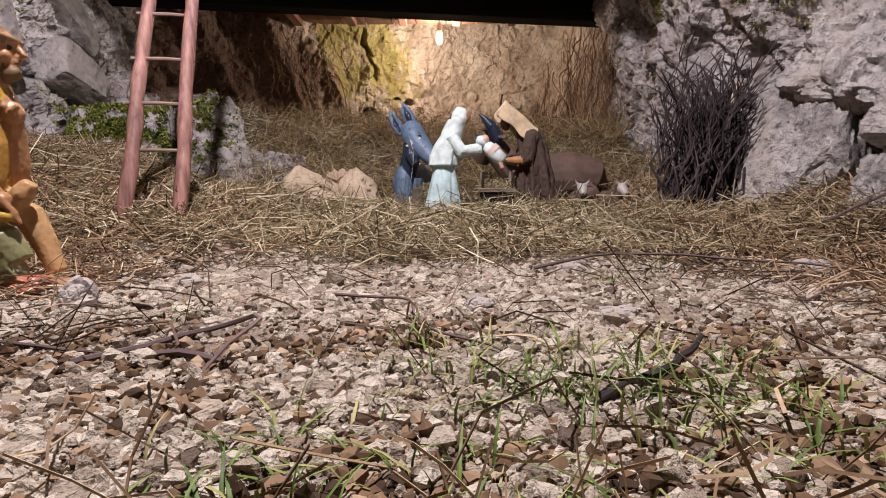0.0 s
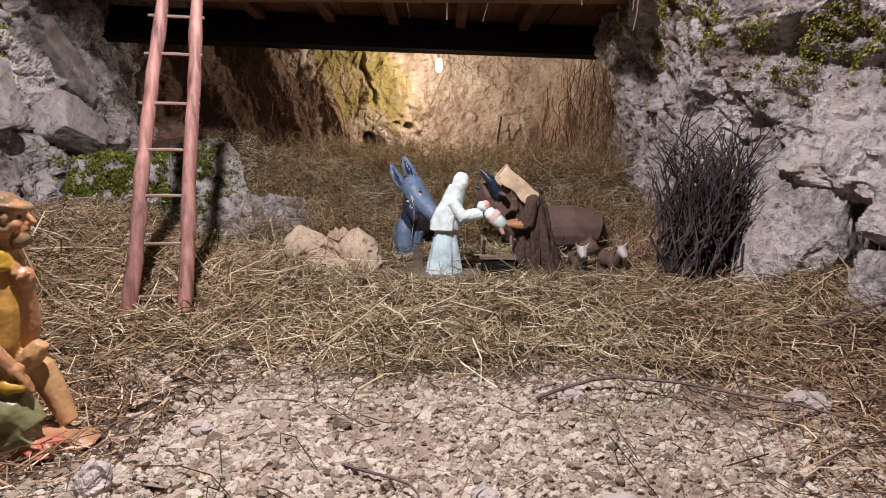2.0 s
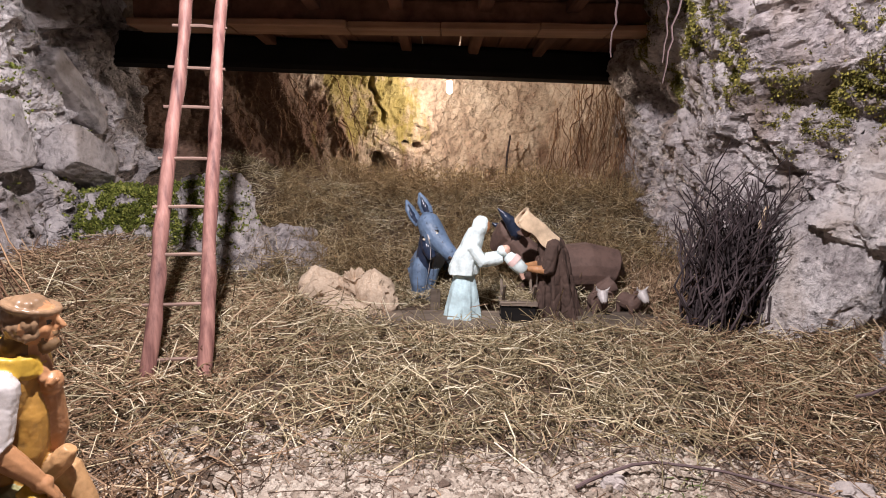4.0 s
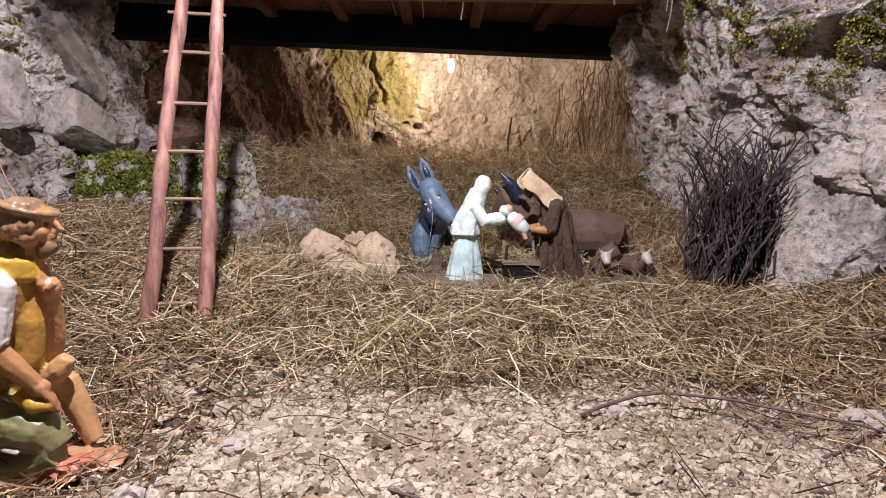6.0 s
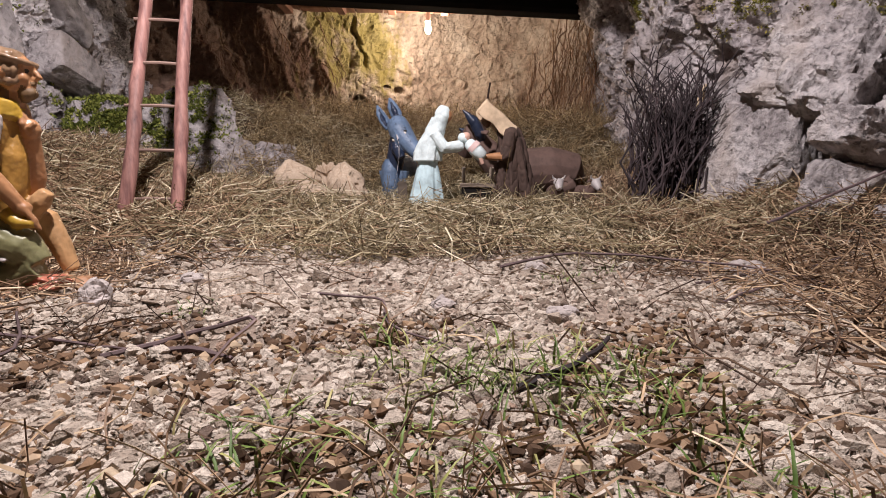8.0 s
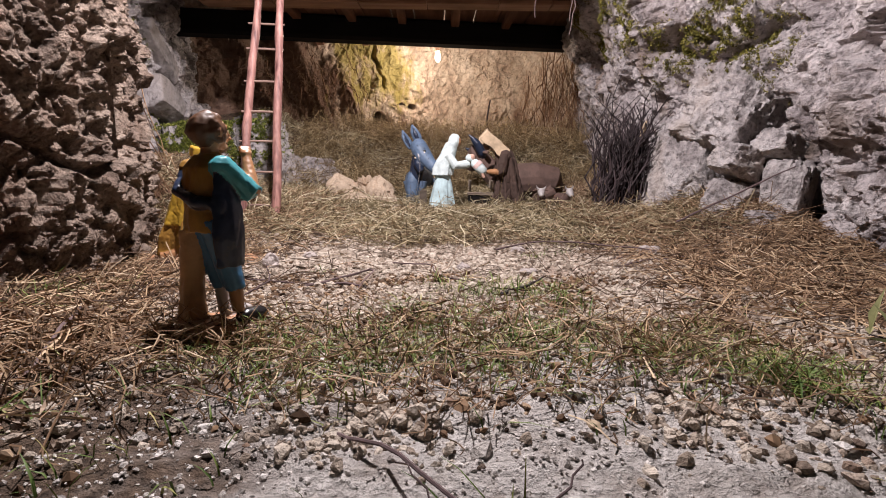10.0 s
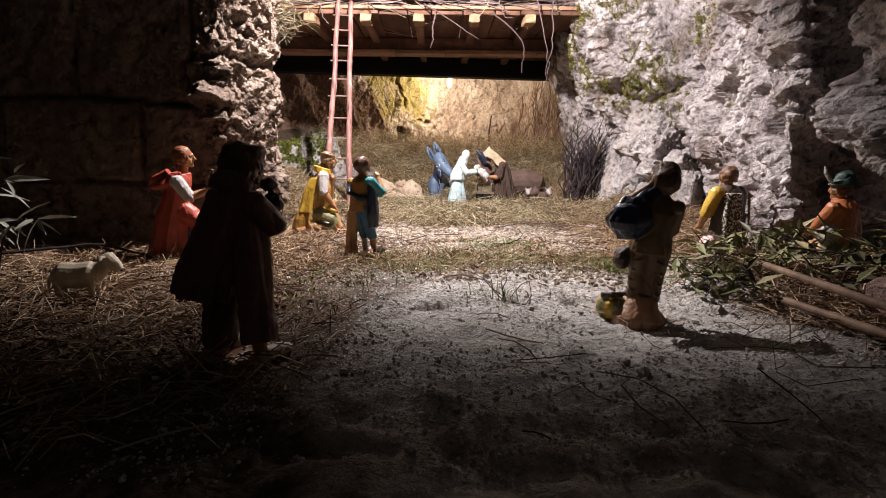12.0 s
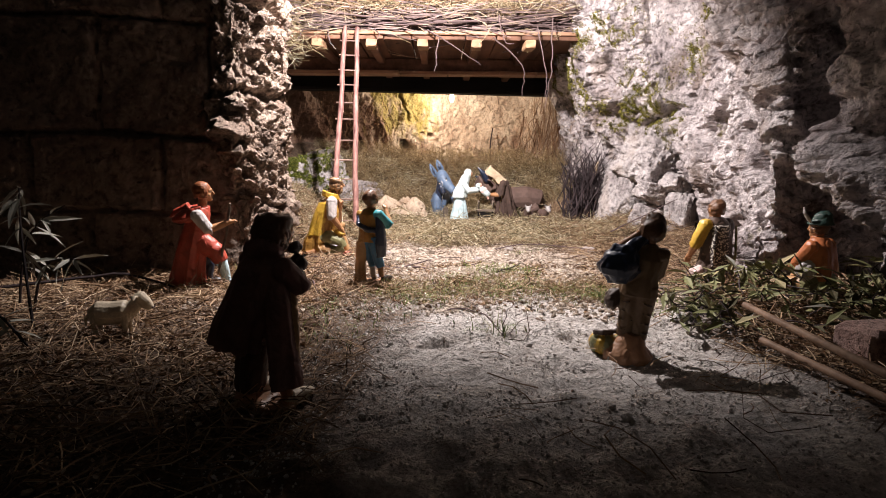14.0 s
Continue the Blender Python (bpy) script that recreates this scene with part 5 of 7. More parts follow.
def donkey():
    s = Solid()
    s.tube(FUR_BLUE, [(0.03, -0.3, 0.12), (0.03, -0.24, 0.13), (0.03, -0.1, 0.13), (0.036, -0.02, 0.125), (0.038, 0.01, 0.12)], [0.03, 0.055, 0.06, 0.05, 0.034], 16)
    s.tube(FUR_BLUE, [(0.038, 0.014, 0.02), (0.04, 0.02, 0.07), (0.038, 0.02, 0.12), (0.034, 0.016, 0.16)], [0.026, 0.033, 0.034, 0.028], 14)
    s.tube(NAVY, [(0.03, 0.01, 0.1), (0.02, 0.016, 0.16), (0.012, 0.018, 0.21), (0.004, 0.016, 0.26)], [0.03, 0.034, 0.034, 0.032], 14)
    # long head, poll high, muzzle low and to the side
    s.tube(FUR_BLUE, [(0.02, 0.01, 0.304), (0.012, 0.026, 0.294), (-0.002, 0.04, 0.268), (-0.026, 0.055, 0.236), (-0.052, 0.066, 0.208), (-0.072, 0.072, 0.188), (-0.086, 0.074, 0.174), (-0.09, 0.074, 0.169)], [0.022, 0.039, 0.043, 0.039, 0.031, 0.028, 0.025, 0.012], 18)
    s.tube(NAVY, [(0.016, 0.04, 0.24), (0.004, 0.058, 0.2), (-0.014, 0.068, 0.165)], [0.02, 0.024, 0.016], 10)
    s.tube(DARK_BROWN, [(-0.074, 0.094, 0.176), (-0.088, 0.094, 0.17)], [0.009, 0.007], 7)
    for k, base_at, tip in ((1, (0.046, 0.012, 0.275), (0.094, 0.0, 0.365)), (-1, (0.006, 0.012, 0.305), (0.046, 0.002, 0.392))):
        a, b = Vector(base_at), Vector(tip)
        s.tube(FUR_BLUE, [a, a.lerp(b, 0.3), a.lerp(b, 0.65) + Vector((0.003, 0, 0)), b], [0.015, 0.023, 0.02, 0.004], 12, 0.6)
        s.tube(NAVY, [a.lerp(b, 0.12) + Vector((0, 0.012, 0)), a.lerp(b, 0.4) + Vector((0, 0.013, 0)), a.lerp(b, 0.8) + Vector((0, 0.008, 0))], [0.006, 0.011, 0.004], 8, 0.6)
        s.ball(BLACK, (0.024 * k - 0.006, 0.066 + 0.014 * (k < 0), 0.25 - 0.012 * k), (0.008, 0.008, 0.006), 8)
        s.ball(CREAM, (0.024 * k - 0.006, 0.071 + 0.014 * (k < 0), 0.243 - 0.012 * k), (0.006, 0.005, 0.003), 6)
        s.tube(FUR_BLUE, [(0.03 * k + 0.03, 0.0, 0.12), (0.028 * k + 0.03, 0.005, 0.06), (0.028 * k + 0.03, 0.008, 0.0)], [0.03, 0.018, 0.016], 10)
        s.tube(FUR_BLUE, [(0.03 * k, -0.24, 0.13), (0.034 * k, -0.25, 0.06), (0.034 * k, -0.25, 0.0)], [0.03, 0.018, 0.016], 10)
    s.tube(BLACK, [(0.03, -0.03, 0.2), (0.024, -0.016, 0.25), (0.01, 0.0, 0.305), (-0.004, 0.03, 0.322)], [0.012, 0.014, 0.012, 0.004], 8)
    s.tube(WHITE, [(0.014, 0.05, 0.285), (0.0, 0.088, 0.245), (-0.012, 0.103, 0.21), (-0.012, 0.105, 0.17), (-0.004, 0.1, 0.12), (0.01, 0.085, 0.06)], 0.0022, 7)
    return s


place(donkey(), "donkey_statue", -0.1, 1.97, 172, "slate-blue donkey statue with a rope halter in the straw", "donkey statue", 0.072, voxel=0.0026, folds=0.0015)


def ox():
    s = Solid()
    s.tube(FUR_BROWN, [(0, -0.17, 0.07), (0, -0.14, 0.1), (0, -0.05, 0.115), (0, 0.06, 0.11), (0, 0.14, 0.12), (0, 0.18, 0.12)], [0.04, 0.085, 0.09, 0.085, 0.07, 0.05], 16)
    s.tube(FUR_BROWN, [(0, 0.14, 0.13), (0, 0.2, 0.19), (0, 0.23, 0.22)], [0.06, 0.05, 0.045], 12)
    s.tube(FUR_BROWN, [(0.0, 0.2, 0.25), (0.02, 0.23, 0.245), (0.05, 0.25, 0.21), (0.075, 0.262, 0.175)], [0.034, 0.052, 0.042, 0.032], 13)
    for k in (-1, 1):
        s.tube(NAVY, [(0.03 * k, 0.215, 0.22), (0.045 * k, 0.225, 0.245), (0.05 * k, 0.25, 0.27 - 0.02 * k), (0.045 * k, 0.29, 0.3 - 0.03 * k)], [0.014, 0.023, 0.02, 0.004], 10)
        s.tube(FUR_BROWN, [(0.04 * k, 0.21, 0.25), (0.085 * k, 0.212, 0.247), (0.105 * k, 0.212, 0.24)], [0.01, 0.016, 0.004], 8, 0.5)
        s.tube(FUR_BROWN, [(0.06 * k, 0.12, 0.06), (0.07 * k, 0.17, 0.02), (0.07 * k, 0.12, 0.01)], [0.03, 0.02, 0.016], 9)
        s.tube(FUR_BROWN, [(0.07 * k, -0.12, 0.06), (0.09 * k, -0.05, 0.02), (0.09 * k, -0.12, 0.01)], [0.04, 0.024, 0.018], 9)
    return s


place(ox(), "ox_statue", 0.41, 1.98, 96, "brown ox statue lying in the straw", "ox statue", 0.085, voxel=0.003, folds=0.002)

for x, y, turn in ((0.445, 1.77, 178), (0.55, 1.77, 200)):
    ob = place(quadruped(Solid(), FUR_BROWN, 0.085, 0.066, 0.027, True, WHITE, 0.32), "calf_figurine", x, y, turn, "small brown calf figurine with a white face", "calf figurine", level(x, y) - 0.022, voxel=0.002, folds=0.0)
    tagged(ob, group="small calves beside the ox")


# ---- furniture of the grotto ----
tagged(Solid().box(OLD_WOOD, (-0.3, 1.57, 0.05), (0.3, 1.76, 0.088), None, 0.002).thing("base_board", None, False), "weathered grey board lying in the straw under the statues", "board")
tagged(Solid().box(OLD_WOOD, (0.305, 1.59, 0.05), (0.64, 1.77, 0.087), None, 0.002).thing("base_board", None, False), "weathered grey board lying in the straw under the statues", "board")
tagged(Solid().box(OLD_WOOD, (-0.1, 1.765, 0.07), (-0.07, 1.785, 0.155), None, 0.002).thing("wooden_post", None, False), "short grey wooden post beside the hay", "post")


def straw_set(name, spots, length, radius, mat, rise=0.25, bend=0.18, seed=0):
    """Loose stems: bent three-sided stalks, laid at the spots (x, y, z)."""
    rng = np.random.default_rng(seed)
    spots = np.asarray(spots, dtype=float)
    n = len(spots)
    L = rng.uniform(length[0], length[1], n)
    a = rng.uniform(0, 2 * np.pi, n)
    e = rng.normal(0.05, rise, n)
    d = np.stack([np.cos(a) * np.cos(e), np.sin(a) * np.cos(e), np.sin(e)], 1)
    side = np.stack([-np.sin(a), np.cos(a), np.zeros(n)], 1)
    up = np.cross(d, side)
    b1, b2 = rng.normal(0, bend, n), rng.normal(-0.03, bend, n)
    r = rng.uniform(radius[0], radius[1], n)
    rows = []
    for t in (-0.5, -0.17, 0.17, 0.5):
        c = spots + d * (L * t)[:, None] + (side * b1[:, None] + up * b2[:, None]) * (L * (t * t * 4 - 0.4))[:, None] * 0.5
        for k in range(3):
            w = 2 * np.pi * k / 3
            rows.append(c + (side * np.cos(w) - up * np.sin(w)) * r[:, None])
    pts = np.stack(rows, 1).reshape(-1, 3)
    quad = []
    for i in range(3):
        for k in range(3):
            quad.append((i * 3 + k, i * 3 + (k + 1) % 3, (i + 1) * 3 + (k + 1) % 3, (i + 1) * 3 + k))
    f = (np.arange(n)[:, None, None] * 12 + np.array(quad)[None]).reshape(-1, 4)
    return quads(name, pts, f, mat)


def quads(name, pts, f, mat, smooth=False):
    me = bpy.data.meshes.new(name)
    k = f.shape[1]
    me.vertices.add(len(pts))
    me.vertices.foreach_set("co", np.ascontiguousarray(pts, dtype=np.float32).ravel())
    me.loops.add(f.size)
    me.loops.foreach_set("vertex_index", np.ascontiguousarray(f, dtype=np.int32).ravel())
    me.polygons.add(len(f))
    me.polygons.foreach_set("loop_start", np.arange(0, f.size, k, dtype=np.int32))
    me.update(calc_edges=True)
    me.validate()
    me.materials.append(mat)
    me.polygons.foreach_set("use_smooth", [smooth] * len(me.polygons))
    return new(name, me)


def scatter(n, box, keep, lift=(0.0, 0.02), seed=0):
    rng = random.Random(seed)
    out = []
    while len(out) < n:
        x, y = rng.uniform(box[0], box[1]), rng.uniform(box[2], box[3])
        if rng.random() < keep(x, y):
            out.append((x, y, level(x, y) + rng.uniform(*lift)))
    return out


def patch(x, y, scale=3.0, off=0.0):
    return noise.noise(Vector((x * scale + off, y * scale, off * 0.3))) * 0.5 + 0.5


def build_manger():
    ob = base("manger", pose(0.165, 1.65, 0.084, 0, 0, -3))
    tagged(ob, "small dark wooden manger on crossed legs with straw", "manger")
    part("trough_board", Solid().box(OLD_WOOD, (-0.055, -0.046, 0.058), (0.055, 0.046, 0.07), None, 0.002), ob, smooth=False)
    # Side boards near-black: the shadow under the trough is put into their colour.
    for y in (-0.036, 0.036):
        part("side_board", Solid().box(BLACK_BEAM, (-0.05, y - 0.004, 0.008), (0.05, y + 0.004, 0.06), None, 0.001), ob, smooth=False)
    for x in (-0.045, 0.045):
        for k in (-1, 1):
            part("leg", Solid().tube(OLD_WOOD, [(x, 0.05 * k, 0.0), (x, 0.0, 0.052), (x + 0.002 * k, -0.05 * k, 0.12)], [0.005, 0.005, 0.0045], 6), ob)
    rng = random.Random(8)
    fill = straw_set("straw_fill", [(rng.uniform(-0.045, 0.045), rng.uniform(-0.03, 0.03), rng.uniform(0.066, 0.088)) for k in range(140)], (0.03, 0.08), (0.0006, 0.001), STRAW, 0.4, 0.3, 8)
    fill.parent = tagged(fill, "straw in the trough") and ob
    part("stretcher", Solid().tube(OLD_WOOD, [(-0.045, 0, 0.052), (0.045, 0, 0.052)], 0.0045, 6), ob)


build_manger()


def hay_bale():
    rng = random.Random(5)
    pts = [(-0.045 + rng.gauss(0, 0.02), 1.79 + rng.gauss(0, 0.018), 0.085 + rng.random() * 0.085) for _ in range(260)]
    tagged(straw_set("hay_bundle", pts, (0.03, 0.07), (0.0006, 0.001), STRAW, 0.6, 0.3, 3), "small bundle of yellow hay between donkey and statue", "hay")


hay_bale()


def sack(c, size, turn, lean, open_top):
    """A tied burlap sack, slumped: wide belly, gathered neck."""
    s = Solid()
    n = 44
    prof = ((0.0, 0.75), (0.04, 0.95), (0.2, 1.05), (0.4, 1.0), (0.58, 0.9), (0.74, 0.72), (0.84, 0.58), (0.92, 0.5), (1.0, 0.52)) if open_top else ((0.0, 0.8), (0.05, 0.98), (0.2, 1.05), (0.4, 1.02), (0.58, 0.94), (0.74, 0.78), (0.86, 0.52), (0.94, 0.32), (1.0, 0.2))
    rings = []
    for i in range(25):
        h, w = spline(prof, i / 24)
        ring = []
        for j in range(n):
            a = 2 * math.pi * j / n
            d = Vector((math.cos(a), math.sin(a), h * 1.6)) + Vector((c[0] * 20, c[1] * 7, 0))
            crease = 1 - 2 * abs(noise.noise(d * 2.4))
            fine = 1 - 2 * abs(noise.noise(d * 5.5))
            q = w * (1 + 0.3 * noise.noise(d * 0.9) - 0.26 * max(0, crease) ** 5 - 0.12 * max(0, fine) ** 5 + 0.16 * max(0, h - 0.5) * math.sin(7 * a + c[0] * 50))
            ring.append((size[0] * q * math.cos(a), size[1] * q * math.sin(a), size[2] * (h + 0.16 * h * noise.noise(d * 1.3 + Vector((4, 4, 4))))))
        rings.append(ring)
    if open_top:
        rings.append([(p[0] * 0.8, p[1] * 0.8, p[2] - 0.004) for p in rings[-1]])
        rings.append([(p[0] * 0.5, p[1] * 0.5, p[2] - 0.03) for p in rings[-1]])
    s.rings(BURLAP, rings)
    ob = s.thing("burlap_sack", pose(*c, lean[0], lean[1], turn))
    return tagged(ob, "slumped tan burlap sack lying in the straw", "sack", "pile of burlap sacks")


sack((-0.45, 1.81, 0.075), (0.085, 0.075, 0.15), 20, (10, -14), False)
sack((-0.365, 1.86, 0.1), (0.066, 0.062, 0.13), 10, (38, 0), True)
sack((-0.272, 1.79, 0.075), (0.07, 0.068, 0.14), 100, (-10, -6), False)
sack((-0.385, 1.72, 0.06), (0.105, 0.07, 0.085), 5, (14, 6), False)


# ---- brushwood bundle ----
def build_bundle():
    ob = base("brushwood_bundle", pose(0.745, 1.56, 0.07))
    tagged(ob, "bundle of dark thin sticks leaning on the rock wall", "brushwood")
    rng = random.Random(11)
    shapes = []
    for k in range(16):
        L = rng.uniform(0.3, 0.5)
        pts, w = [], Vector((0, 0, 0))
        for i in range(9):
            pts.append(Vector((0, 0, L * i / 8)) + w)
            w += Vector((rng.gauss(0, 0.019), rng.gauss(0, 0.019), 0))
        s = Solid().tube(TWIG, pts, [0.0038 * (1 - 0.085 * i) for i in range(9)], 6)
        for q in range(rng.randint(3, 6)):
            i = rng.randint(2, 7)
            e = pts[i] + Vector((rng.gauss(0, 0.03), rng.gauss(0, 0.03), rng.uniform(0.04, 0.1)))
            s.tube(TWIG, [pts[i], pts[i].lerp(e, 0.5) + Vector((rng.gauss(0, 0.006), 0, 0)), e], [0.0024, 0.0018, 0.001], 5)
        shapes.append(s.mesh("stick"))
    for k in range(190):
        st = part("stick", shapes[k % 16], ob)
        a, r = rng.uniform(0, 6.28), rng.random() ** 0.5
        foot = Vector((-0.01 + 0.095 * r * math.cos(a), 0.08 * r * math.sin(a), 0.0))
        if k % 3 == 0:
            foot = Vector((rng.uniform(-0.11, 0.0), rng.uniform(-0.08, 0.02), 0.0))
        neck = Vector((0.025 + rng.gauss(0, 0.04), rng.gauss(0, 0.03), 0.27))
        d = (neck - foot).normalized()
        st.matrix_basis = Matrix.Translation(foot) @ d.to_track_quat("Z", "Y").to_matrix().to_4x4() @ pose(0, 0, 0, 0, 0, rng.uniform(0, 360)) @ Matrix.Scale(rng.uniform(0.75, 1.12), 4)
    part("leaf_wisp", Solid().tube(CLOTH_TAN, [(0.055, -0.05, 0.3), (0.062, -0.05, 0.34), (0.075, -0.045, 0.38)], [0.007, 0.011, 0.004], 6, 0.4), ob, "withered yellow leaf")


build_bundle()


# ---- brushwood and straw on the deck, roots hanging ----
def build_deck_litter():
    rng = random.Random(21)
    s = Solid()
    for k in range(900):
        x, y = rng.uniform(-1.1, 0.75), rng.uniform(1.47, 1.95)
        z = DECK + 0.045 + rng.uniform(0, 0.135)
        L, a, e = rng.uniform(0.1, 0.42), rng.gauss(0, 0.28), rng.gauss(0, 0.12)
        d = Vector((math.cos(a), math.sin(a) * 0.6, math.sin(e)))
        c = Vector((x, y, z))
        s.tube(BRUSH, [c - d * L, c + Vector((0, 0, rng.gauss(0, 0.012))), c + d * L * 0.6, c + d * L + Vector((0, 0, rng.gauss(0, 0.02)))], [0.004, 0.0036, 0.0026, 0.0014], 5)
    tagged(s.thing("brushwood_layer"), "layer of dark brushwood twigs on the platform", "brushwood", kind="stuff")
    pts = [(rng.uniform(-1.12, 0.8), rng.uniform(1.45, 2.2), DECK + 0.13 + abs(rng.gauss(0, 0.045)) + 0.05 * patch(k * 0.01, 0)) for k in range(2600)]
    pts += [(rng.uniform(-1.0, 0.75), rng.uniform(1.42, 1.5), DECK + rng.uniform(0.0, 0.14)) for k in range(70)]
    pts += [(-0.98 + rng.gauss(0, 0.06), 1.42 + rng.gauss(0, 0.05), DECK - rng.uniform(-0.1, 0.12)) for k in range(240)]
    tagged(straw_set("deck_straw", pts, (0.06, 0.2), (0.0007, 0.0014), STRAW, 0.4, 0.3, 9), "yellow straw lying on the platform", "straw", kind="stuff")
    pts = [(rng.uniform(-1.12, 0.62), rng.uniform(1.47, 1.9), DECK + 0.16 + rng.random() ** 2 * 0.12) for k in range(2600)]
    tagged(straw_set("deck_hay", pts, (0.06, 0.22), (0.0008, 0.0016), STRAW_BROWN, 0.35, 0.5, 10), "heaped brown hay on the platform", "hay", kind="stuff")
    roots = [
        [(-0.2, 1.46, 1.18), (-0.08, 1.42, 1.1), (0.02, 1.4, 1.03), (0.1, 1.4, 0.98)],
        [(0.18, 1.47, 1.14), (0.28, 1.42, 1.04), (0.34, 1.41, 0.96), (0.345, 1.41, 0.88), (0.335, 1.41, 0.81)],
        [(0.505, 1.46, 1.25), (0.5, 1.42, 1.1), (0.5, 1.41, 0.95), (0.485, 1.41, 0.84), (0.47, 1.41, 0.75)],
        [(0.42, 1.46, 1.2), (0.45, 1.43, 1.05), (0.475, 1.42, 0.92), (0.47, 1.42, 0.8)],
        [(-0.125, 1.46, 1.14), (-0.15, 1.42, 1.05), (-0.15, 1.41, 0.99), (-0.165, 1.41, 0.94)],
        [(0.2, 1.45, 1.26), (0.21, 1.41, 1.17), (0.24, 1.4, 1.1), (0.28, 1.4, 1.095)],
        [(-0.76, 1.46, 1.18), (-0.745, 1.42, 1.1), (-0.71, 1.41, 1.06)],
        [(-0.5, 1.46, 1.18), (-0.47, 1.42, 1.14), (-0.49, 1.41, 1.1)],
        [(-0.9, 1.46, 1.18), (-0.93, 1.42, 1.1), (-0.99, 1.4, 1.02)],
    ]
    for pts in roots:
        fine = [Vector(spline(pts, i / 14)) + Vector((rng.gauss(0, 0.003), rng.gauss(0, 0.003), 0)) for i in range(15)]
        ob = Solid().tube(BRUSH, fine, [0.0042 - 0.0002 * i for i in range(15)], 6).thing("hanging_root")
        tagged(ob, "pale dry root hanging over the platform edge", "root", "dry roots on the platform edge")


build_deck_litter()


def build_wall_vines():
    """Dry creepers that hang down the corner of the back wall."""
    rng = random.Random(31)
    s = Solid()
    for k in range(260):
        t = rng.random() ** 0.5
        x, y = 0.62 + 0.26 * t + rng.gauss(0, 0.02), 3.55 - 0.75 * t + rng.gauss(0, 0.04)
        z, pts = rng.uniform(0.6, 1.12), []
        for i in range(8):
            pts.append((x, y, z))
            x, y, z = x + rng.gauss(-0.002, 0.02), y + rng.gauss(0, 0.014), z - rng.uniform(0.02, 0.09)
        s.tube(VINE, pts, [(0.0008 + 0.0018 * (k % 7 == 0)) * (1.3 - 0.1 * i) for i in range(8)], 4)
    tagged(s.thing("dry_creeper"), "dry brown creepers hanging on the back wall", "creeper", kind="stuff")
    s = Solid()
    for k in range(170):
        t = rng.random()
        x, y, z = -0.62 - 0.55 * t + rng.gauss(0, 0.05), 3.3 - 0.38 * t + rng.gauss(0, 0.03), rng.uniform(0.6, 1.1)
        pts = []
        for i in range(7):
            pts.append((x, y, z))
            x, y, z = x + rng.gauss(0.008, 0.016), y + rng.gauss(-0.004, 0.008), z - rng.uniform(0.015, 0.05)
        s.tube(VINE, pts, [(0.0009 + 0.0016 * (k % 6 == 0)) * (1.3 - 0.12 * i) for i in range(7)], 4)
    tagged(s.thing("wall_roots"), "thin brown roots hanging out of the earth wall", "roots", kind="stuff")
    s = Solid()
    for k in range(46):
        x, y, z = -1.07 + rng.gauss(0, 0.03), 1.17 + rng.gauss(0, 0.04), rng.uniform(0.3, 0.55)
        pts, dx = [], rng.gauss(0.012, 0.012)
        for i in range(7):
            pts.append((x, y, z))
            x, y, z = x + dx + rng.gauss(0, 0.006), y + rng.gauss(0, 0.008), z - rng.uniform(0.03, 0.07)
        s.tube(VINE, pts, [0.0019 - 0.0001 * i for i in range(7)], 5)
    tagged(s.thing("dry_stems"), "dry brown stems hanging beside the rock pillar", "dry stems", kind="stuff")
    rod = Solid().tube(TWIG, [(0.37, 3.62, 0.52), (0.375, 3.66, 0.66), (0.4, 3.7, 0.8)], [0.008, 0.007, 0.006], 6).thing("leaning_stick")
    tagged(rod, "thin dark stick leaning on the back wall", "stick")


build_wall_vines()


# ---- straw bed ----
def straw_keep(x, y):
    edge = 0.93 + 0.1 * patch(x, 0, 4.0) + 0.06 * abs(x)
    board = (0.4 + 1.1 * step(0.3, 0.6, patch(x, y, 8.0, 21.0))) * 0.02 if -0.3 < x < 0.62 and 1.56 < y < 1.86 else 0.4 + 0.6 * step(0.32, 0.6, patch(x, y, 8.0, 21.0))
    return step(edge - 0.1, edge + 0.12, y) * (1.0 if y < 2.4 else 0.8) * board


tagged(straw_set("straw_bed", scatter(21000, (-1.15, 0.95, 0.8, 3.0), straw_keep, (0.0, 0.04), 41), (0.035, 0.14), (0.0006, 0.0013), STRAW, 0.38, 0.45, 41), "thick bed of pale straw under the statues", "straw", kind="stuff")
tagged(straw_set("brown_straw", scatter(12500, (-1.25, 1.15, 0.7, 1.9), lambda x, y: straw_keep(x, y) * min(1, step(0.35, 0.75, abs(x)) + 0.15), (0.0, 0.035), 43), (0.05, 0.2), (0.0006, 0.0014), STRAW_BROWN, 0.24, 0.3, 43), "brown dry grass mixed into the straw", "straw", kind="stuff")
tagged(straw_set("long_straw", scatter(1000, (-1.1, 1.0, 0.9, 2.7), straw_keep, (0.012, 0.06), 44), (0.1, 0.24), (0.0008, 0.0015), STRAW, 0.3, 0.5, 44), "long pale stalks lying loose on the straw", "straw", kind="stuff")
tagged(straw_set("hay_bank", scatter(7500, (-0.85, 0.9, 1.88, 3.2), lambda x, y: step(1.85, 2.1, y) * (0.05 + step(0.4, 0.62, patch(x, y, 5.0, 5.0))), (0.0, 0.13), 46), (0.06, 0.2), (0.0006, 0.0013), HAY_DARK, 0.8, 0.6, 46), "dark tangled hay heaped behind the statues", "hay", kind="stuff")
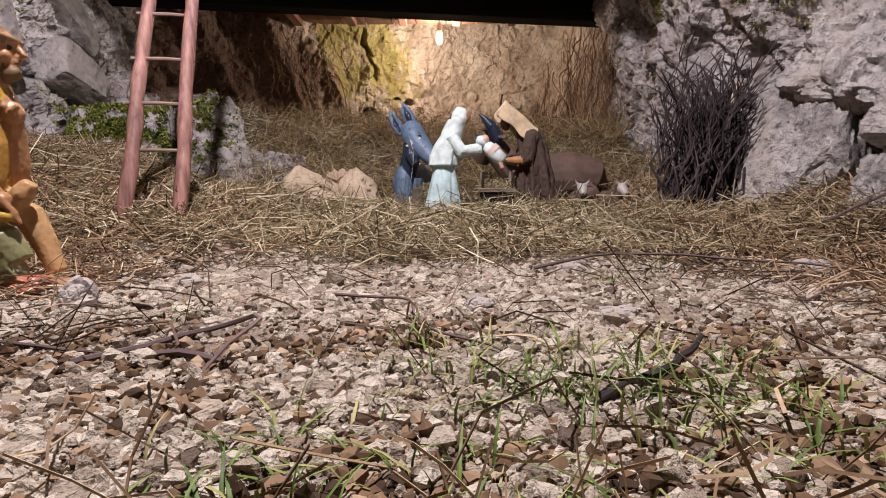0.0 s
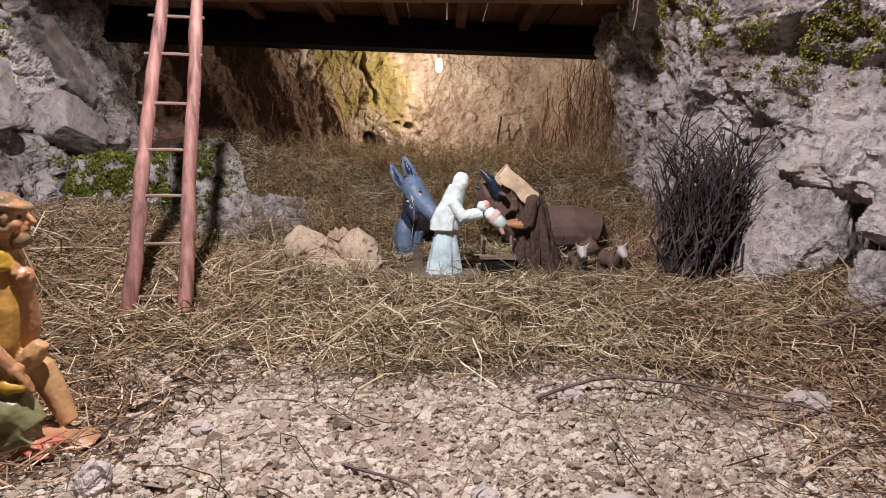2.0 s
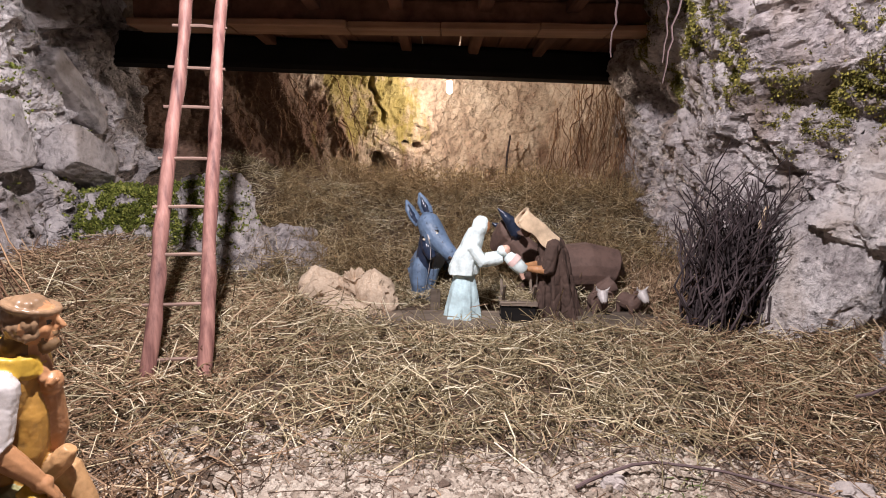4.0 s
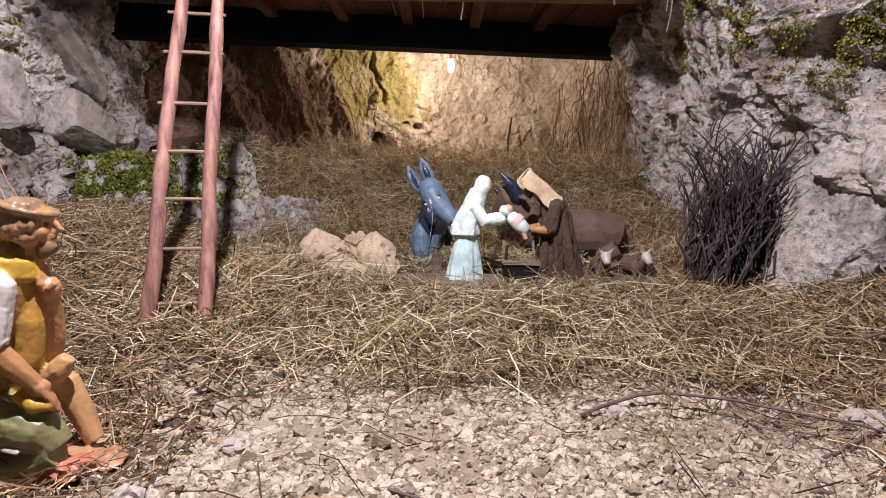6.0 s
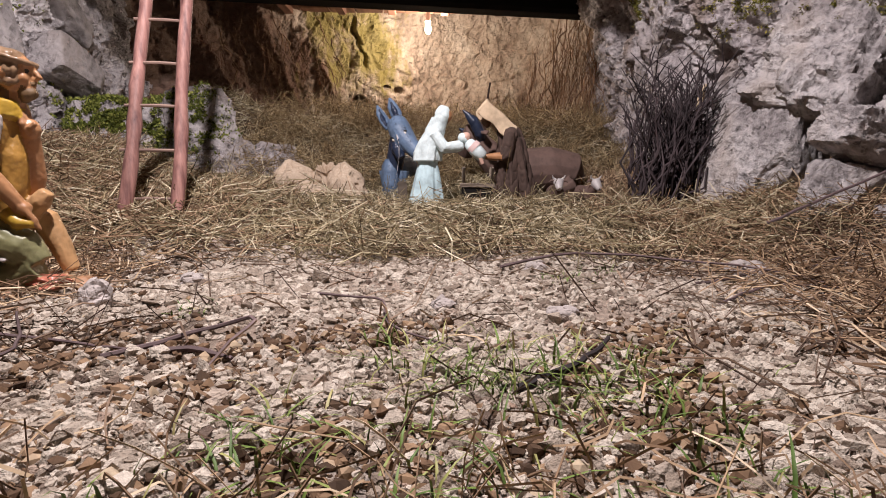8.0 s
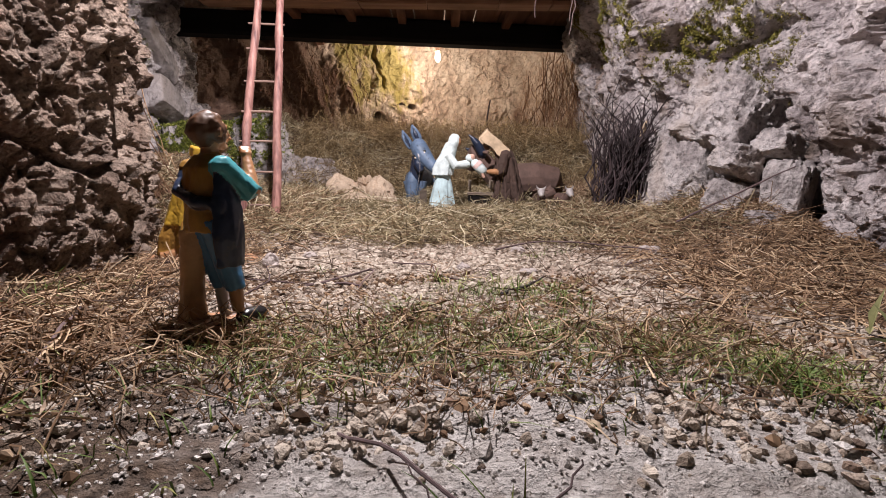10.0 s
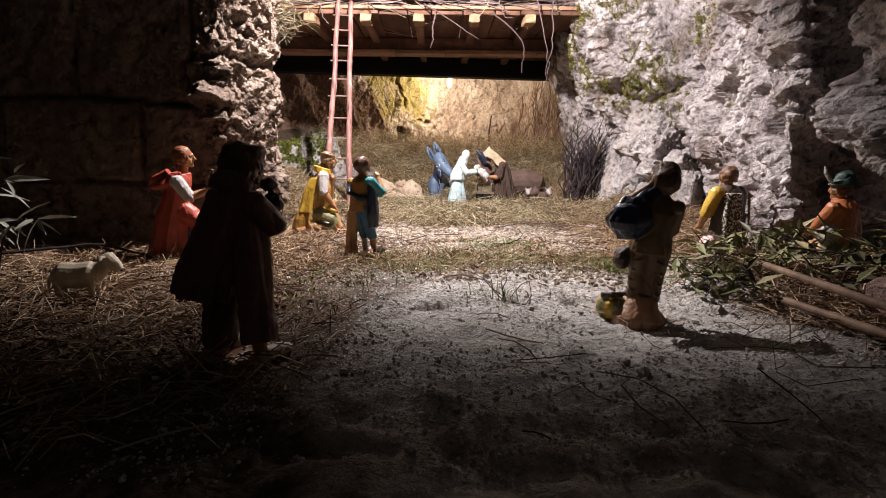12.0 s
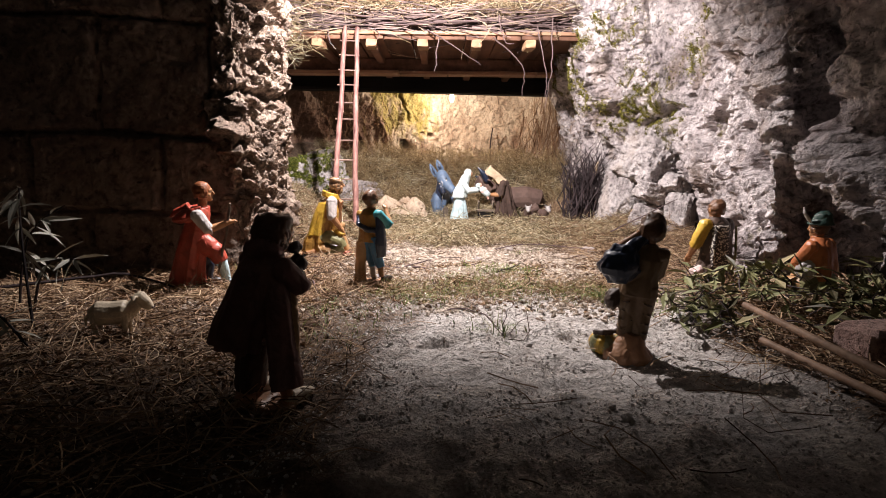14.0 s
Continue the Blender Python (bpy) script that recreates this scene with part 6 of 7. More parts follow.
tagged(straw_set("hay_corner", scatter(1100, (0.6, 0.85, 1.7, 2.2), lambda x, y: 0.3 + patch(x, y, 6.0, 8.0), (0.0, 0.09), 48), (0.05, 0.16), (0.0006, 0.0012), STRAW_BROWN, 0.9, 0.6, 48), "tangled dry hay beside the ox", "hay", kind="stuff")
tagged(straw_set("dry_grass", scatter(1500, (-0.5, 0.5, -0.3, 0.3), lambda x, y: max(0, 1 - abs(y - 0.02) / 0.25) * (0.4 + patch(x, y, 6.0, 7.0)), (0.0, 0.03), 49), (0.03, 0.09), (0.0005, 0.001), STRAW_BROWN, 0.5, 0.35, 49), "dry grass stalks across the gravel", "dry grass", kind="stuff")
tagged(straw_set("path_litter", scatter(16500, (-1.6, 1.25, -1.1, 1.0), lambda x, y: step(0.4, 0.75 - 0.08 * step(0.2, 0.0, y), abs(x - 0.1 * step(0.2, 0.0, y)) + 0.25 * (patch(x, y, 3.0, 2.0) - 0.5)) * (1 - 0.6 * step(-0.3, -0.5, x) * step(0.05, -0.25, y)) + 0.008, (0.002, 0.022), 47), (0.03, 0.16), (0.0006, 0.0015), STRAW_BROWN, 0.18, 0.4, 47), "brown stalks and litter beside the path", "litter", kind="stuff")


FINE_TWIG = island_material("thin_twigs", [(0, (0.045, 0.026, 0.018)), (0.6, (0.14, 0.09, 0.062)), (1, (0.36, 0.25, 0.17))])
tagged(straw_set("fine_twigs", scatter(620, (-0.85, 0.95, 0.12, 1.12), lambda x, y: 0.12 + step(0.2, 0.55, abs(x)) * (0.3 + patch(x, y, 4.0, 17.0)) + 0.4 * step(0.85, 1.0, y), (0.004, 0.022), 45), (0.04, 0.17), (0.0005, 0.0013), FINE_TWIG, 0.14, 0.6, 45), "thin dark twigs lying loose over the gravel", "twigs", kind="stuff")


# ---- gravel ----
def gravel(name, n, box, keep, size, mat, label, seed):
    rng = np.random.default_rng(seed)
    spots = np.array(scatter(n, box, keep, (-0.002, 0.002), seed))
    g = (1 + 5 ** 0.5) / 2
    ico = np.array([(-1, g, 0), (1, g, 0), (-1, -g, 0), (1, -g, 0), (0, -1, g), (0, 1, g), (0, -1, -g), (0, 1, -g), (g, 0, -1), (g, 0, 1), (-g, 0, -1), (-g, 0, 1)]) / 1.9
    tri = np.array([(0, 11, 5), (0, 5, 1), (0, 1, 7), (0, 7, 10), (0, 10, 11), (1, 5, 9), (5, 11, 4), (11, 10, 2), (10, 7, 6), (7, 1, 8), (3, 9, 4), (3, 4, 2), (3, 2, 6), (3, 6, 8), (3, 8, 9), (4, 9, 5), (2, 4, 11), (6, 2, 10), (8, 6, 7), (9, 8, 1)])
    v = ico[None] * (1 + rng.normal(0, 0.2, (n, 12, 1))) + rng.normal(0, 0.12, (n, 12, 3))
    v = v * np.stack([rng.uniform(0.75, 1.25, n), rng.uniform(0.75, 1.25, n), rng.uniform(0.6, 1.0, n)], 1)[:, None]
    a, b = rng.uniform(0, 6.28, n), rng.normal(0, 0.3, n)
    ca, sa, cb, sb = np.cos(a)[:, None], np.sin(a)[:, None], np.cos(b)[:, None], np.sin(b)[:, None]
    x, y, z = v[..., 0], v[..., 1] * cb - v[..., 2] * sb, v[..., 1] * sb + v[..., 2] * cb
    v = np.stack([x * ca - y * sa, x * sa + y * ca, z], 2)
    r = np.exp(rng.normal(math.log(size), 0.55, n)).clip(size * 0.35, size * 2.6)
    v = v * r[:, None, None] + spots[:, None] + np.stack([np.zeros(n), np.zeros(n), r * 0.2], 1)[:, None]
    f = (np.arange(n)[:, None, None] * 12 + tri[None]).reshape(-1, 3)
    return tagged(quads(name, v.reshape(-1, 3), f, mat), label, "gravel", kind="stuff")


def gravel_keep(x, y):
    return (0.12 + step(0.36, 0.6, patch(x, y, 5.0, 3.0))) * (1 - 0.6 * step(0.55, 0.35, y) * step(0.4, 0.6, patch(x, y, 6.0, 14.0))) * (1 - step(0.95, 1.12, y)) * (1 - 0.75 * step(0.45, 0.75, abs(x - 0.03))) * (1 - step(-0.08, -0.3, y))


gravel("gravel", 46000, (-0.95, 0.95, -0.35, 1.12), gravel_keep, 0.0032, PEBBLE, "pale angular limestone gravel on the path", 51)
gravel("fine_gravel", 26000, (-0.6, 0.65, 0.1, 1.0), gravel_keep, 0.0019, PEBBLE, "fine pale limestone chips between the gravel", 53)
gravel("loose_chips", 1500, (-0.65, 0.75, 0.5, 1.06), lambda x, y: gravel_keep(x, y) * (0.35 + step(0.1, -0.3, x)) * step(0.5, 0.8, y), 0.0056, PEBBLE, "larger broken limestone chips on the path", 54)


CLOD = island_material("pale_clods", [(0, (0.42, 0.385, 0.355)), (0.5, (0.62, 0.575, 0.545)), (1, (0.78, 0.735, 0.7))], 0.95, 220.0, 1.0, 0.005)
LITTER = island_material("leaf_litter", [(0, (0.045, 0.025, 0.014)), (0.5, (0.14, 0.082, 0.047)), (0.85, (0.29, 0.185, 0.11)), (1, (0.46, 0.36, 0.25))], 0.85, 120.0)


def side_keep(x, y):
    return step(0.38, 0.62, abs(x - 0.11) + 0.3 * (patch(x, y, 4.0, 11.0) - 0.5)) * (1 - step(0.85, 1.0, y))


gravel("dust_lumps", 190, (-0.5, 0.65, -1.0, 0.0), lambda x, y: (1 - side_keep(x, y)) * step(0.35, 0.6, patch(x, y, 5.0, 14.0)), 0.0038, CLOD, "lumps of caked limestone dust on the path", 59)
gravel("clods", 17000, (-0.55, 0.65, -1.15, 0.12), lambda x, y: (1 - side_keep(x, y)) * (0.15 + step(0.3, 0.6, patch(x, y, 5.0, 4.0))), 0.0014, CLOD, "pale crumbs of limestone dust on the path", 55)
gravel("soil_crumbs", 13000, (-0.65, 0.75, 0.0, 0.66), lambda x, y: step(0.66, 0.4, y) * max(step(0.38, 0.56, patch(x, y, 6.0, 14.0)), 0.9 * step(-0.02, -0.2, x) * step(0.55, 0.42, y)), 0.0027, LITTER, "brown soil crumbs among the gravel", 56)
gravel("leaf_litter", 24000, (-1.5, 1.2, -1.15, 0.95), lambda x, y: max(side_keep(x, y) ** 2, 0.8 * step(0.6, 0.4, y) * step(-0.25, -0.05, y) * step(0.4, 0.6, patch(x, y, 6.0, 14.0))) * (0.3 + patch(x, y, 6.0, 9.0)), 0.003, LITTER, "brown crumbled leaves and soil beside the path", 57)


def dead_leaves(name, n, box, keep, size, mat, label, seed):
    """Curled brown leaves: two bent halves each, lying at odd angles."""
    rng = np.random.default_rng(seed)
    spots = np.array(scatter(n, box, keep, (0.001, 0.012), seed))
    n = len(spots)
    flat = np.array([(-1, 0, 0.12), (0, -0.42, 0.1), (1, 0, 0.2), (0, 0.42, 0.1), (0, 0, -0.08)])
    v = flat[None] * rng.uniform(0.7, 1.3, (n, 1, 3)) * rng.uniform(size[0], size[1], (n, 1, 1))
    a, b, c = rng.uniform(0, 6.28, n)[:, None], rng.normal(0, 0.5, n)[:, None], rng.normal(0, 0.5, n)[:, None]
    x, y, z = v[..., 0], v[..., 1] * np.cos(b) - v[..., 2] * np.sin(b), v[..., 1] * np.sin(b) + v[..., 2] * np.cos(b)
    x, z = x * np.cos(c) + z * np.sin(c), z * np.cos(c) - x * np.sin(c)
    v = np.stack([x * np.cos(a) - y * np.sin(a), x * np.sin(a) + y * np.cos(a), z], 2) + spots[:, None]
    f = (np.arange(n)[:, None, None] * 5 + np.array([(0, 1, 4), (1, 2, 4), (2, 3, 4), (3, 0, 4)])[None]).reshape(-1, 3)
    return tagged(quads(name, v.reshape(-1, 3), f, mat), label, "dead leaves", kind="stuff")


DEAD_LEAF = island_material("dead_leaf", [(0, (0.1, 0.06, 0.04)), (0.5, (0.28, 0.18, 0.12)), (0.85, (0.46, 0.34, 0.25)), (1, (0.66, 0.56, 0.46))], 0.7, 90.0)
dead_leaves("dead_leaves", 9500, (-1.5, 1.15, -1.1, 0.8), lambda x, y: side_keep(x, y) ** 3 * (0.3 + patch(x, y, 6.0, 9.0)) * (1.0 if y < 0.1 or x < -0.62 or x > 0.8 else 0.0), (0.004, 0.011), DEAD_LEAF, "curled brown dead leaves beside the path", 58)


# ---- grass and twigs on the path ----
def grass(name, tufts, label, mat=None, seed=0):
    """tufts: x, y, spread, count, height."""
    rng = random.Random(seed)
    pts, faces = [], []
    for x, y, spread, count, height in tufts:
        for k in range(count):
            px, py = x + rng.gauss(0, spread), y + rng.gauss(0, spread)
            z, a, h = level(px, py) - 0.002, rng.uniform(0, 6.28), height * rng.uniform(0.4, 1.15)
            d = Vector((math.cos(a), math.sin(a), 0))
            w = Vector((-d.y, d.x, 0)) * rng.uniform(0.0007, 0.0014)
            lean = rng.uniform(0.3, 1.5)
            i0 = len(pts)
            for t, ww in ((0, 1), (0.4, 0.95), (0.75, 0.6)):
                c = Vector((px, py, z)) + d * (h * lean * t * t) + Vector((0, 0, h * t * (1 - 0.45 * lean * t)))
                pts += [c - w * ww, c + d * 0.0006 * ww, c + w * ww]
            c = Vector((px, py, z)) + d * (h * lean) + Vector((0, 0, h * (1 - 0.45 * lean)))
            pts.append(c)
            for q in (0, 3):
                faces += [(i0 + q, i0 + q + 1, i0 + q + 4, i0 + q + 3), (i0 + q + 1, i0 + q + 2, i0 + q + 5, i0 + q + 4)]
            faces += [(i0 + 6, i0 + 7, i0 + 9), (i0 + 7, i0 + 8, i0 + 9)]
    return tagged(sheet(name, pts, faces, mat or GRASS), label, "grass", kind="stuff")


TUFTS = [(0.06, 0.37, 0.05, 60, 0.04), (0.14, 0.33, 0.04, 50, 0.045), (-0.02, 0.45, 0.012, 10, 0.05), (0.2, 0.28, 0.04, 40, 0.035), (-0.1, 0.23, 0.03, 36, 0.03), (0.02, 0.24, 0.04, 30, 0.028), (0.25, 0.42, 0.04, 26, 0.03),
         (-0.3, 0.6, 0.018, 34, 0.02), (0.26, 0.82, 0.03, 40, 0.028), (0.33, 0.9, 0.03, 20, 0.03),
         (-0.15, 0.05, 0.07, 90, 0.04), (0.05, 0.06, 0.08, 90, 0.04), (0.2, 0.1, 0.06, 50, 0.035), (-0.28, 0.0, 0.05, 60, 0.045), (0.4, -0.06, 0.035, 130, 0.05), (0.47, -0.1, 0.04, 60, 0.04), (0.36, 0.05, 0.05, 40, 0.03),
         (-0.05, 0.0, 0.1, 140, 0.04), (0.15, 0.02, 0.1, 140, 0.045), (-0.22, -0.08, 0.07, 60, 0.05), (0.3, 0.0, 0.08, 90, 0.04), (-0.42, -0.2, 0.08, 40, 0.05), (-0.35, -0.45, 0.06, 40, 0.05), (-0.75, 0.25, 0.06, 70, 0.06), (-0.7, 0.35, 0.05, 50, 0.05), (-0.5, -0.35, 0.08, 25, 0.05), (-0.3, -0.25, 0.08, 30, 0.04), (0.03, -0.4, 0.03, 40, 0.06), (0.55, -0.2, 0.08, 60, 0.04), (0.5, 0.2, 0.08, 40, 0.035)]
TUFTS += [(-0.3 + 0.07 * k, 0.04 + 0.07 * math.sin(2.1 * k), 0.05, 110, 0.035) for k in range(11)] + [(0.4, -0.08, 0.025, 200, 0.05), (0.05, 0.36, 0.05, 80, 0.04), (0.16, 0.31, 0.05, 80, 0.045), (-0.06, 0.28, 0.05, 60, 0.035)]
grass("grass", TUFTS, "thin green grass growing in the gravel", None, 61)


def twig(pts, r, label="thin dry twig lying on the gravel", mat=None):
    rng = random.Random(int(abs(pts[0][0]) * 1000))
    fine = []
    for i in range(13):
        x, y, z = spline(pts, i / 12)
        fine.append((x + rng.gauss(0, 0.0015), y + rng.gauss(0, 0.0015), max(level(x, y) + r, level(x, y) + z)))
    ob = Solid().tube(mat or BRUSH, fine, [r * (1.1 - 0.05 * i) for i in range(13)], 6).thing("twig")
    return tagged(ob, label, "twig", "twigs on the path")


twig([(-0.3, 0.42, 0.004), (-0.22, 0.5, 0.008), (-0.16, 0.46, 0.03), (-0.19, 0.4, 0.004)], 0.003)
twig([(-0.26, 0.44, 0.004), (-0.2, 0.43, 0.006), (-0.17, 0.42, 0.003)], 0.004)
twig([(0.15, 0.88, 0.01), (0.3, 0.92, 0.03), (0.5, 0.84, 0.035), (0.66, 0.72, 0.01)], 0.003)
twig([(-0.16, 0.68, 0.004), (-0.05, 0.62, 0.02), (-0.02, 0.5, 0.012), (0.05, 0.42, 0.003)], 0.002)
twig([(0.1, 0.33, 0.006), (0.16, 0.36, 0.012), (0.2, 0.4, 0.026)], 0.0038, "dark broken twig in the grass", TWIG)
twig([(-0.5, 0.5, 0.004), (-0.36, 0.47, 0.006), (-0.28, 0.44, 0.004)], 0.0022)
twig([(-0.4, 0.34, 0.004), (-0.37, 0.4, 0.02), (-0.38, 0.42, 0.05)], 0.0022)
twig([(0.42, 0.62, 0.004), (0.55, 0.7, 0.015), (0.72, 0.7, 0.01)], 0.0025)
twig([(0.45, 0.75, 0.004), (0.6, 0.83, 0.012), (0.8, 0.9, 0.02)], 0.0028)
twig([(-0.12, -0.2, 0.004), (-0.02, -0.34, 0.03), (0.03, -0.42, 0.01)], 0.002)
twig([(0.03, -0.42, 0.004), (0.04, -0.4, 0.05), (0.07, -0.36, 0.07)], 0.0013)
twig([(0.03, -0.43, 0.004), (-0.01, -0.4, 0.04), (-0.05, -0.36, 0.06)], 0.0012)
twig([(0.05, -0.42, 0.004), (0.06, -0.43, 0.03), (0.1, -0.43, 0.05)], 0.0012)
twig([(0.78, 1.1, 0.05), (0.95, 1.02, 0.12), (1.05, 0.92, 0.2)], 0.0035, "thin dark twig leaning on the rock")
twig([(-0.75, 0.7, 0.01), (-0.62, 0.55, 0.02), (-0.48, 0.42, 0.005)], 0.003)
twig([(-0.62, 0.2, 0.01), (-0.55, 0.05, 0.02), (-0.5, -0.1, 0.005)], 0.003)
twig([(-1.5, -0.1, 0.03), (-1.2, 0.02, 0.05), (-0.98, -0.02, 0.02)], 0.006, "dark dry branch lying below the stone wall", TWIG)


# ---- leafy prunings ----
def leaf_heap(name, centre, spread, count, mat, label, seed, size=(0.03, 0.07), height=0.09):
    """Cut twigs with narrow pointed leaves, thrown on a heap."""
    rng = random.Random(seed)
    s = Solid()
    for k in range(count):
        x, y = centre[0] + rng.gauss(0, spread[0]), centre[1] + rng.gauss(0, spread[1])
        p = Vector((x, y, level(x, y) + rng.uniform(0.003, height)))
        a, e = rng.uniform(0, 6.28), rng.gauss(0.2, 0.4)
        d = Vector((math.cos(a) * math.cos(e), math.sin(a) * math.cos(e), math.sin(e)))
        q = [p + d * 0.03 * i + Vector((rng.gauss(0, 0.005), rng.gauss(0, 0.005), rng.gauss(0, 0.005))) for i in range(4)]
        s.tube(TWIG, q, [0.002, 0.0018, 0.0015, 0.001], 5)
        for c in q[1:]:
            for m in range(2):
                b, f = rng.uniform(0, 6.28), rng.gauss(0.15, 0.45)
                w = Vector((math.cos(b) * math.cos(f), math.sin(b) * math.cos(f), math.sin(f)))
                g = w.cross(Vector((rng.gauss(0, 0.4), rng.gauss(0, 0.4), 1))).normalized()
                u = g.cross(w)
                L = rng.uniform(*size)
                W = L * rng.uniform(0.09, 0.17)
                k0 = len(s.v)
                s.v += [tuple(c), tuple(c + w * L * 0.4 - g * W + u * 0.002), tuple(c + w * L * 0.45 - u * 0.002), tuple(c + w * L * 0.4 + g * W + u * 0.002), tuple(c + w * L - u * L * 0.1)]
                slot = s.slot(mat)
                s.f += [(k0, k0 + 1, k0 + 2), (k0, k0 + 2, k0 + 3), (k0 + 1, k0 + 4, k0 + 2), (k0 + 2, k0 + 4, k0 + 3)]
                s.s += [slot] * 4
    me = bpy.data.meshes.new(name)
    me.from_pydata(s.v, [], s.f)
    for m in s.mats:
        me.materials.append(m)
    me.polygons.foreach_set("material_index", s.s)
    return tagged(new(name, me), label, "foliage", kind="stuff")


leaf_heap("leafy_prunings", (0.76, -0.16), (0.09, 0.08), 40, LEAF, "heap of olive-green narrow-leaved prunings", 71, (0.035, 0.08), 0.06)
leaf_heap("leafy_prunings", (0.95, -0.36), (0.1, 0.07), 46, LEAF, "heap of olive-green narrow-leaved prunings under the rock", 72, (0.035, 0.08), 0.08)
leaf_heap("leafy_prunings", (0.63, -0.36), (0.05, 0.08), 26, LEAF, "olive-green prunings beside two canes", 73, height=0.06)


def leaf_mesh():
    pts, f = [], []
    for t, ww in ((0, 0.25), (0.3, 1), (0.65, 0.8), (1, 0.05)):
        z = -0.25 * t * t
        pts += [(-0.085 * ww, t, z + 0.015), (0, t, z - 0.01), (0.085 * ww, t, z + 0.015)]
    for q in (0, 3, 6):
        f += [(q, q + 1, q + 4, q + 3), (q + 1, q + 2, q + 5, q + 4)]
    me = bpy.data.meshes.new("leaf")
    me.from_pydata(pts, [], f)
    me.materials.append(LEAF_PALE)
    return me


LEAF_SHAPE = leaf_mesh()


def sprig(stem, count, size, seed):
    """A cut branch: a bent stem with long narrow leaves towards its tip."""
    rng = random.Random(seed)
    ob = base("leafy_branch", pose(*stem[0]))
    line = [Vector(spline(stem, i / 12)) - Vector(stem[0]) for i in range(13)]
    part("stem", Solid().tube(TWIG, line, [0.004 - 0.0002 * i for i in range(13)], 6), ob)
    for k in range(count):
        leaf = part("leaf", LEAF_SHAPE, ob)
        leaf.matrix_basis = Matrix.Translation(line[rng.randint(5, 12)]) @ pose(0, 0, 0, rng.gauss(0, 28), rng.gauss(0, 30), rng.uniform(0, 360)) @ Matrix.Scale(rng.uniform(*size), 4)
    return tagged(ob, "cut branch with long pale leaves beside the stone wall", "branch", "cut leafy branches")


sprig([(-1.12, -0.44, 0.0), (-1.14, -0.42, 0.16), (-1.17, -0.38, 0.28), (-1.18, -0.36, 0.35)], 22, (0.05, 0.11), 1)
sprig([(-1.24, -0.28, 0.0), (-1.2, -0.3, 0.1), (-1.14, -0.33, 0.16), (-1.06, -0.36, 0.17)], 14, (0.04, 0.09), 2)
sprig([(-1.0, -0.6, 0.0), (-1.06, -0.58, 0.06), (-1.12, -0.56, 0.1)], 10, (0.04, 0.08), 3)
sprig([(-1.34, -0.2, 0.0), (-1.3, -0.22, 0.14), (-1.24, -0.24, 0.24), (-1.14, -0.26, 0.3)], 12, (0.05, 0.1), 4)

# ---- canes and block beside the path ----
for a, b in (((0.61, -0.46, 0.085), (0.625, -1.25, 0.06)), ((0.6, -0.555, 0.028), (0.66, -1.35, 0.03))):
    A, B = Vector(a), Vector(b)
    pts = [A.lerp(B, i / 20) for i in range(21)]
    tagged(Solid().tube(CANE, pts, [0.0078 * (1.12 if i % 5 == 0 else 1.0) for i in range(21)], 10).thing("cane"), "dry brown cane lying beside the path", "cane", "two canes")
tagged(Solid().box(SLAB, (-0.09, -0.05, 0.0), (0.09, 0.05, 0.085), None, 0.003).thing("stone_block", pose(0.83, -0.62, level(0.83, -0.62) - 0.004, 0, 0, 8), False), "rough pink stone block standing behind the canes", "block")


# ---- moss cushions on the rock ----


